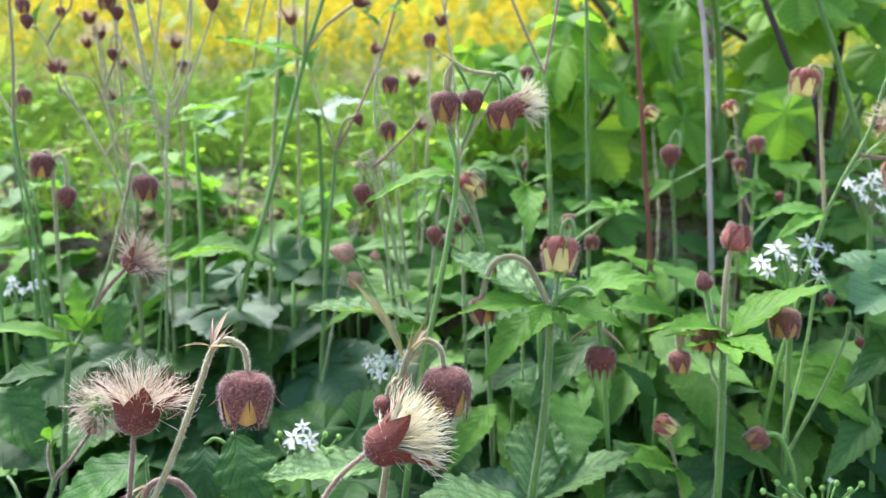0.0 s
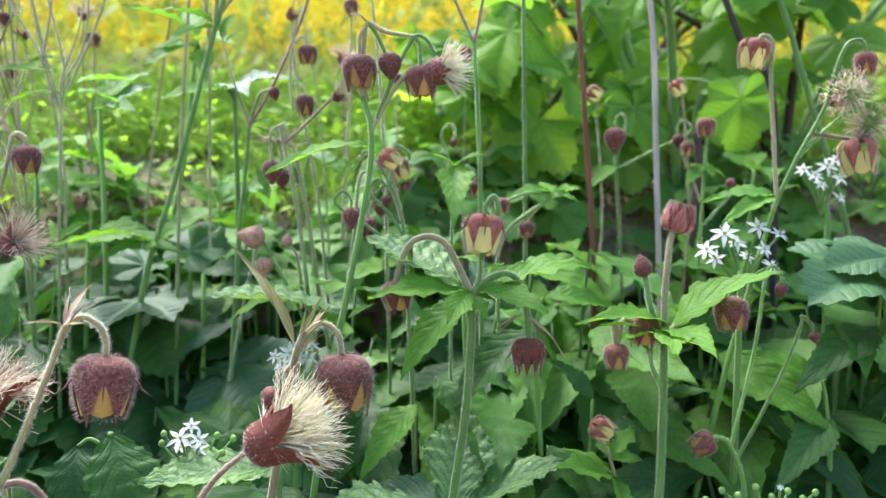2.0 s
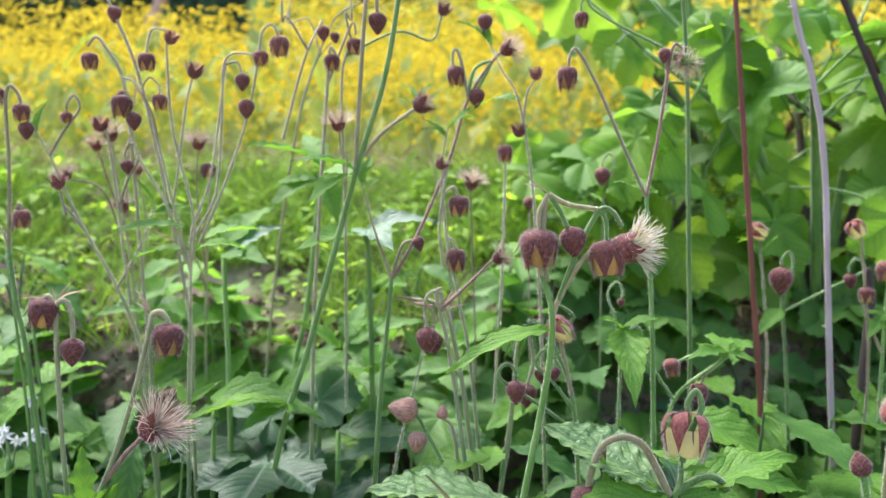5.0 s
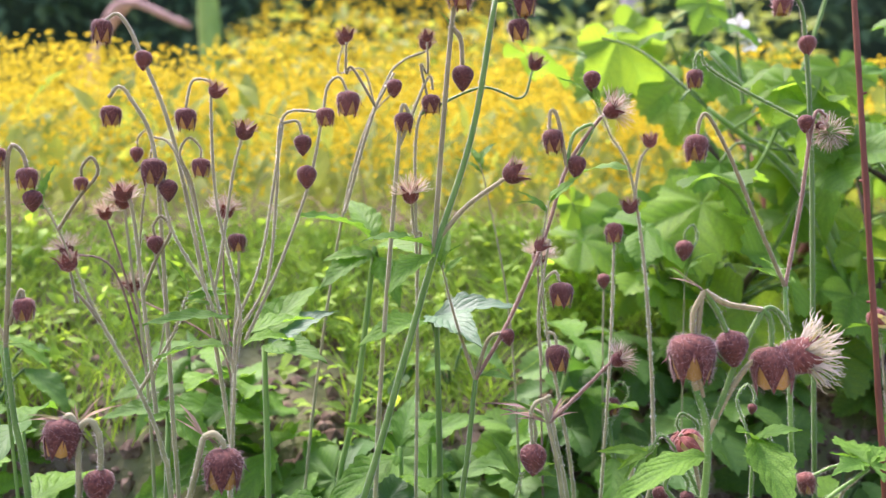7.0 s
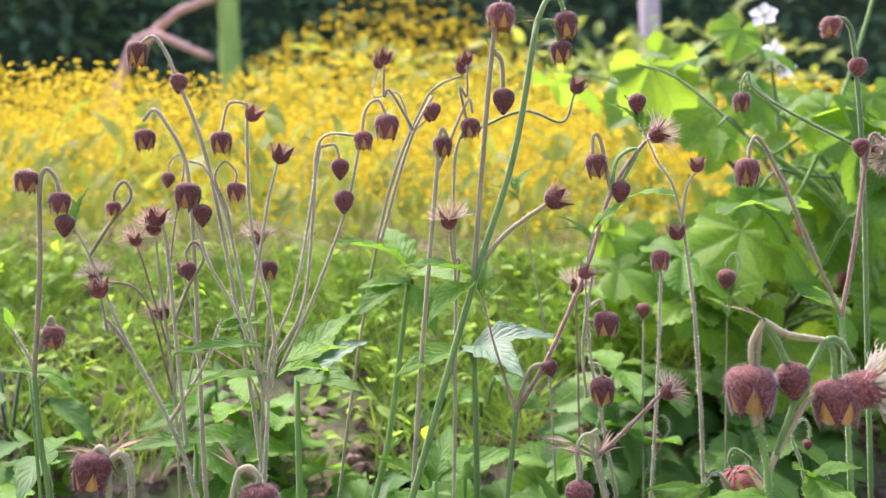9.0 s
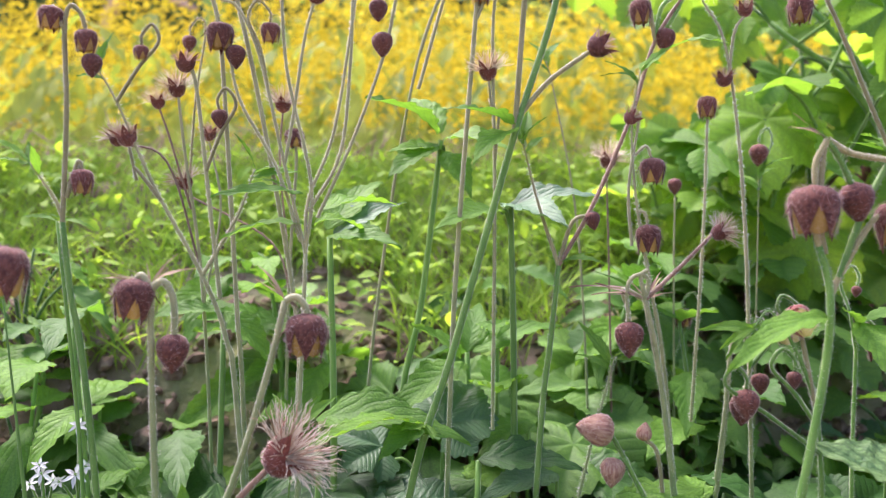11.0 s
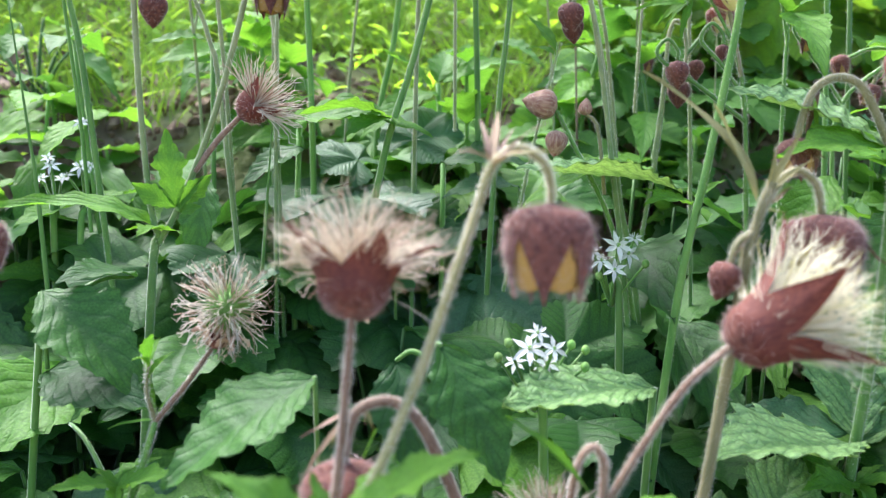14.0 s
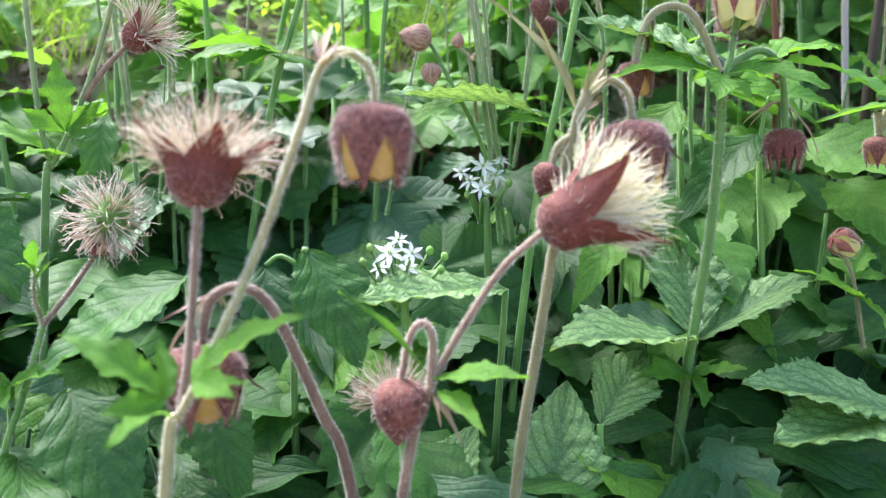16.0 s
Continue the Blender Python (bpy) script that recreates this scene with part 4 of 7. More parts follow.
def soil_clods():
    """Crumbs and clods of soil lying on the bank."""
    r = random.Random(29)
    shapes = []
    for _ in range(4):
        bm = bmesh.new()
        bmesh.ops.create_icosphere(bm, subdivisions=1, radius=1.0)
        bm.verts.index_update()
        shapes.append(([v.co * r.uniform(0.65, 1.2) for v in bm.verts], [[v.index for v in f.verts] for f in bm.faces]))
        bm.free()
    verts, faces = [], []
    for _ in range(5200):
        y = r.uniform(0.42, 0.56)
        x = r.uniform(-0.40, 0.38)
        c = Vector((x, y, bank(y) + 0.012 * noise.noise((x * 6, y * 6, 0)) - 0.004))
        vs, fs = r.choice(shapes)
        turn = Euler((r.uniform(0, 6), r.uniform(0, 6), 0)).to_matrix() @ Matrix.Diagonal((1, r.uniform(0.6, 1), r.uniform(0.5, 0.9)))
        s = 0.0012 + 0.0055 * r.random() ** 3
        o = len(verts)
        verts += [c + turn @ v * s for v in vs]
        faces += [[o + i for i in f] for f in fs]
    me = bpy.data.meshes.new("soil_clods")
    me.from_pydata(verts, [], faces)
    me.materials.append(CLOD)
    tagged(new("soil_clods", me), "crumbly brown clods of garden soil", "soil", kind="stuff")


soil_clods()


# ---------------------------------------------------------------- stands behind: bright herbs, grass, yellow flowers, hedge
def bright_place(r):
    y = r.uniform(0.48, 0.61)
    x = r.uniform(-0.75, 0.75)
    if y < 0.54 and bare(x, 0.50):
        y = r.uniform(0.54, 0.61)
    h = r.uniform(0.002, 0.020 + 0.012 * noise.noise((x * 5, y * 5, 1)))
    p = Vector((x - 0.06 * y, y, h + bank(y)))
    return p, p + Vector((r.uniform(-1, 1), r.uniform(-1, 0.4), r.uniform(-0.3, 0.7))), r.uniform(0.005, 0.012)


scatter_leaves("green_herbs", "bright green low herbs and weeds behind the flowers", "herbs", 4500, bright_place, ("small",), LEAF_LAWN, 21)


def grass_place(r):
    y = r.uniform(0.49, 0.615)
    x = r.uniform(-0.8, 0.8)
    if y < 0.54 and bare(x, 0.50):
        y = r.uniform(0.54, 0.615)
    p = Vector((x, y, bank(y)))
    return p, p + Vector((r.uniform(-0.5, 0.5), r.uniform(-0.5, 0.4), 1)), r.uniform(0.010, 0.030)


scatter_leaves("grass", "bright green grass between the stems", "grass", 24000, grass_place, ("grass",), LEAF_LAWN, 22)


def straw_place(r):
    y = r.uniform(0.60, 0.70)
    x = r.uniform(-0.9, 0.85)
    p = Vector((x, y, bank(y) + r.uniform(-0.005, 0.012)))
    return p, p + Vector((r.uniform(-0.9, 0.9), r.uniform(-0.5, 0.4), r.uniform(0.2, 0.8))), r.uniform(0.015, 0.035)


scatter_leaves("dry_stems", "dry brownish stems and litter before the yellow flowers", "dry grass", 3600, straw_place, ("grass",), STRAW, 26)


def yellow_field():
    r = random.Random(31)
    verts, faces = [], []
    for _ in range(120000):
        y = 0.68 + 0.80 * r.random() ** 1.25
        x = r.uniform(-1.3, 1.1)
        if abs(x + 0.1) > 1.0 + 0.2 * noise.noise((y * 4, 1, 0)) or y > 1.38 + 0.15 * noise.noise((x * 4, 7, 0)):
            continue
        top = 0.375 + 0.09 * (y - 0.75) + 0.03 * noise.noise((x * 4, y * 3, 0)) + 0.018 * noise.noise((x * 13, y * 9, 2)) + 0.03 * max(0.0, -x - 0.2)
        z = top - (0.075 + 0.03 * max(0.0, 0.8 - y) / 0.12) * r.random() ** 1.3
        c = Vector((x, y, z))
        n = (Vector((0, -0.7, 1)) + rand_dir(r) * 0.8).normalized()
        u = n.orthogonal().normalized()
        v = n.cross(u)
        s = r.uniform(0.0011, 0.0026)
        o = len(verts)
        verts.append(c)
        for k in range(6):
            a = 6.2832 * k / 6
            rad = s * r.uniform(0.75, 1.1)
            verts.append(c + (u * math.cos(a) + v * math.sin(a)) * rad + n * s * 0.3)
        faces += [(o, o + 1 + k, o + 1 + (k + 1) % 6) for k in range(6)]
    me = bpy.data.meshes.new("yellow_flowers")
    me.from_pydata(verts, [], faces)
    me.materials.append(YELLOW)
    tagged(new("yellow_flowers", me), "dense drift of small bright yellow flowers", "flowers", kind="stuff")


yellow_field()


def bush_blossoms():
    """Yellow sprays over the bush in the middle."""
    r = random.Random(33)
    verts, faces = [], []
    for _ in range(4500):
        a, u = r.uniform(0, 6.2832), r.random() ** 0.5
        c = Vector((-0.06 + 0.30 * u * math.cos(a), 1.62 + 0.12 * math.sin(a) * u, 0.40 + 0.34 * r.random() * (1.1 - 0.6 * u)))
        n = (Vector((0, -0.7, 1)) + rand_dir(r) * 0.8).normalized()
        p = n.orthogonal().normalized()
        q = n.cross(p)
        s = r.uniform(0.0026, 0.005)
        o = len(verts)
        verts.append(c)
        verts += [c + (p * math.cos(1.047 * k) + q * math.sin(1.047 * k)) * s + n * s * 0.3 for k in range(6)]
        faces += [(o, o + 1 + k, o + 1 + (k + 1) % 6) for k in range(6)]
    me = bpy.data.meshes.new("bush_blossoms")
    me.from_pydata(verts, [], faces)
    me.materials.append(YELLOW)
    tagged(new("bush_blossoms", me), "loose yellow blossom over a green bush", "flowers", kind="stuff")


bush_blossoms()


def yellow_green(r):
    y = r.uniform(0.68, 1.50)
    x = r.uniform(-1.25, 1.05)
    p = Vector((x, y, r.uniform(0.235, 0.335)))
    return p, p + Vector((r.uniform(-0.6, 0.6), r.uniform(-0.6, 0.6), 1)), r.uniform(0.02, 0.045)


scatter_leaves("flower_foliage", "green stems and leaves under the yellow flowers", "foliage", 9000, yellow_green, ("small", "grass"), LEAF_FAR, 23)


def hedge_skin(a, z):
    """The hedge curves round the garden: angle and height give a place on its bumpy face."""
    rad = 5.0 + 0.35 * noise.noise((a * 6, z * 1.2, 0)) + 0.2 * noise.noise((a * 19, z * 4, 5))
    return Vector((rad * math.sin(a), rad * math.cos(a), z))


# Backing sheet behind the hedge leaves; its dark colour stands for the shade there.
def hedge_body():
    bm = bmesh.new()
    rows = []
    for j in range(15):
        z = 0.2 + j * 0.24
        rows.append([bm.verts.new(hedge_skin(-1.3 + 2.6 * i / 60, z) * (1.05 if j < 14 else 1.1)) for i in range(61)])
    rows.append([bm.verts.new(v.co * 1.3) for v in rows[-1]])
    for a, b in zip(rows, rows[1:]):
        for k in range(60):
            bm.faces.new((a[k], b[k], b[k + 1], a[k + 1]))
    tagged(part("hedge", bm, DARK_GREEN), "dark green sheet coloured as the shade inside a tall hedge", "hedge", kind="structure")


hedge_body()


def hedge_place(r):
    p = hedge_skin(r.uniform(-1.3, 1.3), r.uniform(0.2, 3.7))
    q = Vector((-p.x, -p.y, 0)).normalized()
    p = p + q * r.uniform(-0.1, 0.2)
    return p, p + q * 0.5 + Vector((r.uniform(-1, 1), 0, r.uniform(-1.0, 0.5))), r.uniform(0.06, 0.13)


scatter_leaves("hedge_leaves", "dark green dense hedge leaves far behind", "hedge", 15000, hedge_place, ("small",), HEDGE_LEAF, 24)


def bush_place(r):
    a = r.uniform(0, 6.2832)
    u = r.random() ** 0.4
    cx, w, h = r.choice(((-0.16, 0.24, 0.42), (0.08, 0.2, 0.40), (0.55, 0.3, 0.5), (-1.1, 0.3, 0.3), (-0.6, 0.25, 0.26), (0.3, 0.25, 0.46)))
    p = Vector((cx + math.cos(a) * w * u, 1.85 + math.sin(a) * 0.2 * u, 0.28 + h * r.random() * (1.1 - 0.4 * u)))
    return p, p + Vector((r.uniform(-1, 1), r.uniform(-1, 0.2), r.uniform(-0.4, 0.8))), r.uniform(0.025, 0.06)


scatter_leaves("garden_bushes", "light green bushes in front of the hedge", "bushes", 5200, bush_place, ("small",), LEAF_FAR, 25)


def tall_herbs():
    """Leafy stems between the flowers and the open ground."""
    r = random.Random(77)
    for _ in range(24):
        y = r.uniform(0.415, 0.50)
        x = r.uniform(-0.62, 0.55) * y - 0.03
        h = max(0.04, r.uniform(0.12, 0.19) - bank(y) * 0.85)
        plant = thing("tall_herb", (x, y, bank(y)), "upright bright green leafy herb in paired leaves", "foliage plant", "upright herbs")
        at = Vector(plant.location)
        top = Vector((x + r.uniform(-0.02, 0.02), y, bank(y) + h))
        bm = bmesh.new()
        line = smooth_line([at - Vector((0, 0, 0.003)), at.lerp(top, 0.5) + Vector((r.uniform(-0.006, 0.006), 0, 0)), top], 6)
        tube(bm, [p - at for p in line], 0.0013, 0.0007, 6)
        part("stem", bm, STEM, plant)
        for k in range(4, 13, 2):
            p = line[min(12, k)]
            a = k * 1.7 + r.uniform(-0.3, 0.3)
            for s in (0, 3.1416):
                d = Vector((math.cos(a + s), math.sin(a + s), r.uniform(-0.3, 0.5)))
                put_leaf(plant, "ovate", p, p + d, r.choice((LEAF_MID, LEAF_FRESH)), r.uniform(-20, 20), r, r.uniform(0.022, 0.042))


tall_herbs()


def lobed_shrub(label, foot, height, reach, count, seed, size=(0.03, 0.055)):
    """A shrub: several arching branches, lobed leaves on leaf stalks, facing outward and hanging."""
    r = random.Random(seed)
    x, y = foot
    g = bank(y)
    at = Vector((x, y, g))
    bush = thing("shrub", at, label, "shrub", "lobed-leaf shrubs")
    lines = []
    for k in range(6):
        a = r.uniform(0, 6.2832)
        end = at + Vector((math.cos(a) * reach, math.sin(a) * reach * 0.6, height * r.uniform(0.6, 1.0)))
        line = smooth_line([at - Vector((0, 0, 0.004)), at.lerp(end, 0.45) + Vector((0, 0, height * 0.18)), end], 8)
        bm = bmesh.new()
        tube(bm, [p - at for p in line], 0.0030, 0.0012, 7)
        part("branch", bm, r.choice((STEM, DARK_BARK, RED_BARK)), bush)
        lines.append(line)
    for _ in range(count):
        q = r.choice(r.choice(lines)[4:])
        p = q + Vector((r.uniform(-1, 1) * 0.05, r.uniform(-1, 0.6) * 0.05, r.uniform(-0.3, 1) * 0.05))
        bm = bmesh.new()
        tube(bm, [v - at for v in smooth_line([q, q.lerp(p, 0.6) + Vector((0, 0, 0.006)), p], 4)], 0.0008, 0.0006, 5)
        part("leaf_stalk", bm, STEM, bush)
        f = Vector((r.uniform(-0.8, 0.8), r.uniform(-0.7, 0.1), r.uniform(-0.9, 0.25)))
        put_leaf(bush, r.choice(("palm", "palm", "palm", "ovate")), p, p + f, LEAF_SHRUB if r.random() < 0.7 else LEAF_FRESH, r.uniform(-35, 35), r, r.uniform(*size))


SHRUBS = [(0.165, 0.50, 0.19, 0.09), (0.235, 0.53, 0.15, 0.10), (0.15, 0.58, 0.13, 0.10), (0.09, 0.53, 0.06, 0.06)]
for i, (x, y, h, w) in enumerate(SHRUBS):
    lobed_shrub("backlit green shrub with hanging lobed leaves" if h > 0.14 else "low green shrub with young lobed leaves", (x, y), h, w, 38 if x < 0.2 else 26, i + 1, (0.018, 0.040))


# ---------------------------------------------------------------- beyond the yellow flowers
def trunk(name, label, line, r0, r1, bark, category):
    r = random.Random(len(label))
    foot = Vector(line[0])
    bm = bmesh.new()
    tube(bm, [Vector(p) - foot for p in smooth_line(line, 8)], r0, r1, 12)
    for v in bm.verts:
        v.co += rand_dir(r) * r0 * 0.06
    ob = part(name, bm, bark)
    ob.location = foot
    return tagged(ob, label, category)


MOSS_BARK = plain_mat("mossy_green_bark", (0.16, 0.30, 0.06), (0.26, 0.42, 0.10), 50, 0.85, 0, 0, (1, 1, 0.2), 0.5)
PALE_POST = plain_mat("weathered_pale_wood", (0.50, 0.46, 0.46), (0.66, 0.62, 0.60), 40, 0.8, 0, 0, (1, 1, 0.2), 0.4)
trunk("young_tree", "slim mossy green tree trunk", [(-0.41, 1.95, 0.25), (-0.415, 1.95, 0.6), (-0.43, 1.96, 1.0), (-0.42, 1.96, 1.9)], 0.026, 0.018, MOSS_BARK, "tree trunk")
trunk("dry_branch", "dry pinkish branch leaning behind the flowers", [(-0.62, 1.95, 0.255), (-0.66, 1.95, 0.5), (-0.60, 1.93, 0.70), (-0.45, 1.92, 0.66)], 0.013, 0.007, PINK_WOOD, "branch")
trunk("dry_branch", "dry pinkish branch leaning behind the flowers", [(-0.74, 2.02, 0.255), (-0.70, 2.0, 0.55), (-0.56, 1.96, 0.74), (-0.44, 1.95, 0.80)], 0.013, 0.007, PINK_WOOD, "branch")
trunk("wooden_post", "pale weathered wooden post", [(0.50, 2.0, 0.25), (0.50, 2.0, 0.6), (0.505, 2.0, 1.3)], 0.024, 0.022, PALE_POST, "post")


# ---------------------------------------------------------------- the water avens
avens("water avens with a bristly seed head and a plump nodding bell",
    [[(-0.1038, 0.2540, 0.0643), (-0.1008, 0.2540, 0.0725)],
     [(-0.1008, 0.2540, 0.0725), (-0.0984, 0.2550, 0.0874), (-0.0956, 0.2560, 0.1158)],
     [(-0.1008, 0.2540, 0.0725), (-0.0929, 0.2460, 0.0865), (-0.0832, 0.2500, 0.1076), (-0.0743, 0.2540, 0.1316), (-0.0711, 0.2550, 0.1410), (-0.0686, 0.2550, 0.1443), (-0.0653, 0.2550, 0.1456), (-0.0614, 0.2550, 0.1432), (-0.0599, 0.2550, 0.1394), (-0.0598, 0.2550, 0.1355)]],
    [("seed", (-0.0956, 0.2560, 0.1149), (-0.0947, 0.2620, 0.1302)),
     ("bell", (-0.0599, 0.2550, 0.1358), (-0.0607, 0.2530, 0.1179))],
    [("trifid", (-0.0998, 0.2380, 0.0807), (-0.1115, 0.2340, 0.0973), 0),
     ("trifid", (-0.0955, 0.2410, 0.0838), (-0.0781, 0.2370, 0.0995), -10),
     ("lance", (-0.0997, 0.2400, 0.0768), (-0.1043, 0.2200, 0.0866), 10),
     ("lance", (-0.0954, 0.2400, 0.0820), (-0.0853, 0.2300, 0.0873), 10),
     ("dry", (-0.0706, 0.2550, 0.1421), (-0.0685, 0.2580, 0.1528), 0),
     ("dry", (-0.0706, 0.2550, 0.1421), (-0.0661, 0.2500, 0.1489), 0),
     ("dry", (-0.0706, 0.2550, 0.1432), (-0.0741, 0.2500, 0.1472), 0)], r0=0.0017, tone=STEM_TAN)
avens("arching water avens stalk with one nodding yellow-tipped bell",
    [[(-0.0673, 0.2680, 0.0529), (-0.0723, 0.2680, 0.0662), (-0.0795, 0.2680, 0.0844), (-0.0843, 0.2680, 0.0933), (-0.0897, 0.2680, 0.0963), (-0.0952, 0.2680, 0.0945), (-0.0974, 0.2680, 0.0898), (-0.0982, 0.2680, 0.0836)]],
    [("bell", (-0.0983, 0.2680, 0.0842), (-0.0980, 0.2680, 0.0651))],
    [("dry", (-0.0951, 0.2680, 0.0951), (-0.1055, 0.2680, 0.0869), 0),
     ("dry", (-0.0939, 0.2680, 0.0960), (-0.0928, 0.2680, 0.0910), 0),
     ("narrow", (-0.0916, 0.2680, 0.0909), (-0.0948, 0.2680, 0.0847), 0)], r0=0.0016, tone=STEM_RED)
avens("thin water avens stalk with a round bristly fruit head",
    [[(-0.1597, 0.3100, 0.0422), (-0.1531, 0.3100, 0.0605), (-0.1465, 0.3100, 0.0801)],
     [(-0.1465, 0.3100, 0.0801), (-0.1390, 0.3100, 0.0890), (-0.1325, 0.3100, 0.0978)],
     [(-0.1465, 0.3100, 0.0801), (-0.1483, 0.3100, 0.0876), (-0.1475, 0.3100, 0.0953)]],
    [("ball", (-0.1321, 0.3100, 0.0981), (-0.1264, 0.3100, 0.1133))],
    [("narrow", (-0.1465, 0.3100, 0.0808), (-0.1486, 0.3100, 0.0965), 0),
     ("narrow", (-0.1465, 0.3100, 0.0804), (-0.1585, 0.3100, 0.0811), 0),
     ("narrow", (-0.1465, 0.3100, 0.0804), (-0.1440, 0.3100, 0.0875), 0)], r0=0.0013)
avens("water avens with a tilted faded flower bursting with cream plumes",
    [[(-0.0536, 0.2600, 0.0585), (-0.0482, 0.2600, 0.0760)],
     [(-0.0482, 0.2600, 0.0760), (-0.0410, 0.2600, 0.0882), (-0.0327, 0.2600, 0.1003), (-0.0237, 0.2600, 0.1083)],
     [(-0.0488, 0.2600, 0.0747), (-0.0480, 0.2600, 0.0847), (-0.0501, 0.2600, 0.0887), (-0.0529, 0.2600, 0.0860), (-0.0548, 0.2600, 0.0774), (-0.0551, 0.2600, 0.0724)]],
    [("plume", (-0.0243, 0.2600, 0.1077), (-0.0046, 0.2620, 0.1168)),
     ("bud", (-0.0548, 0.2600, 0.0768), (-0.0561, 0.2600, 0.0612))],
    [("lance", (-0.0482, 0.2600, 0.0760), (-0.0327, 0.2400, 0.0851), 0),
     ("lance", (-0.0470, 0.2600, 0.0734), (-0.0413, 0.2400, 0.0776), 0),
     ("narrow", (-0.0494, 0.2600, 0.0773), (-0.0628, 0.2500, 0.1000), 0),
     ("dry", (-0.0482, 0.2600, 0.0735), (-0.0450, 0.2500, 0.0698), 0)], r0=0.0016, tone=STEM_RED)
avens("dried water avens head with ragged pale tips",
    [[(-0.0538, 0.2750, 0.0533), (-0.0552, 0.2750, 0.0629)]],
    [("seeds", (-0.0552, 0.2750, 0.0629), (-0.0585, 0.2750, 0.0759))],
    [], r0=0.0012)
avens("water avens with a fuzzy maroon bell hooked over reddish bracts",
    [[(-0.0262, 0.2750, 0.0494), (-0.0220, 0.2750, 0.0769), (-0.0185, 0.2750, 0.0997), (-0.0157, 0.2750, 0.1194), (-0.0127, 0.2750, 0.1323), (-0.0103, 0.2750, 0.1387)],
     [(-0.0127, 0.2750, 0.1323), (-0.0090, 0.2750, 0.1387), (-0.0051, 0.2750, 0.1410), (-0.0010, 0.2750, 0.1381), (0.0004, 0.2750, 0.1317)],
     [(-0.0140, 0.2750, 0.1284), (-0.0172, 0.2750, 0.1259), (-0.0188, 0.2750, 0.1207)]],
    [("bell", (0.0003, 0.2750, 0.1323), (0.0015, 0.2750, 0.1140)),
     ("bud", (-0.0184, 0.2750, 0.1223), (-0.0215, 0.2750, 0.1142))],
    [("dry", (-0.0115, 0.2750, 0.1336), (-0.0091, 0.2750, 0.1438), 0),
     ("dry", (-0.0122, 0.2750, 0.1349), (-0.0046, 0.2750, 0.1463), 0),
     ("sere", (-0.0131, 0.2750, 0.1361), (-0.0253, 0.2750, 0.1660), 0),
     ("sere", (-0.0133, 0.2750, 0.1348), (-0.0212, 0.2750, 0.1550), 0),
     ("dry", (-0.0127, 0.2750, 0.1323), (-0.0062, 0.2750, 0.1361), 0),
     ("dry", (-0.0140, 0.2750, 0.1297), (-0.0171, 0.2750, 0.1233), 0)], r0=0.0017, tone=STEM_TAN)
avens("water avens with an open cream-petalled flower above crinkled leaves",
    [[(0.0303, 0.3170, 0.0319), (0.0333, 0.3170, 0.0627), (0.0389, 0.3170, 0.1057), (0.0409, 0.3170, 0.1449)],
     [(0.0409, 0.3170, 0.1449), (0.0429, 0.3170, 0.1504), (0.0432, 0.3170, 0.1574)],
     [(0.0395, 0.3170, 0.1457), (0.0350, 0.3170, 0.1550), (0.0306, 0.3170, 0.1619), (0.0248, 0.3170, 0.1638), (0.0192, 0.3170, 0.1613), (0.0162, 0.3170, 0.1548), (0.0146, 0.3170, 0.1478)],
     [(0.0420, 0.3170, 0.1465), (0.0459, 0.3170, 0.1496), (0.0517, 0.3170, 0.1516), (0.0568, 0.3170, 0.1481), (0.0590, 0.3170, 0.1395), (0.0600, 0.3170, 0.1283)]],
    [("open", (0.0445, 0.3170, 0.1718), (0.0430, 0.3140, 0.1570)),
     ("bell", (0.0145, 0.3170, 0.1489), (0.0158, 0.3170, 0.1365)),
     ("fringe", (0.0598, 0.3170, 0.1299), (0.0599, 0.3170, 0.1153))],
    [("rugose", (0.0378, 0.3170, 0.1464), (0.0055, 0.3320, 0.1680), 10),
     ("trifid", (0.0395, 0.3170, 0.1457), (0.0086, 0.3050, 0.1523), 0),
     ("trifid", (0.0420, 0.3170, 0.1465), (0.0820, 0.3270, 0.1598), -10),
     ("trifid", (0.0404, 0.3170, 0.1441), (0.0449, 0.3050, 0.1408), 0),
     ("pale_ovate", (0.0411, 0.3170, 0.1465), (0.0609, 0.3470, 0.1628), 0),
     ("rugose", (0.0336, 0.3160, 0.0681), (-0.0130, 0.2920, 0.0803), 22),
     ("rugose", (0.0349, 0.3180, 0.0685), (0.0402, 0.3450, 0.0997), 0),
     ("rugose", (0.0356, 0.3180, 0.0681), (0.0729, 0.3250, 0.0890), -22),
     ("pale_ovate", (0.0334, 0.3200, 0.0694), (0.0014, 0.3300, 0.0804), 0),
     ("trifid", (0.0335, 0.3150, 0.0578), (0.0151, 0.3000, 0.0669), 0),
     ("trifid", (0.0335, 0.3150, 0.0578), (0.0441, 0.3050, 0.0644), 0),
     ("dry", (0.0586, 0.3170, 0.1379), (0.0716, 0.3170, 0.1283), 0),
     ("dry", (0.0583, 0.3170, 0.1379), (0.0500, 0.3170, 0.1354), 0),
     ("narrow", (0.0176, 0.3170, 0.1610), (0.0240, 0.3170, 0.1440), 0),
     ("dry", (0.0200, 0.3170, 0.1625), (0.0172, 0.3170, 0.1517), 0)], r0=0.0021)
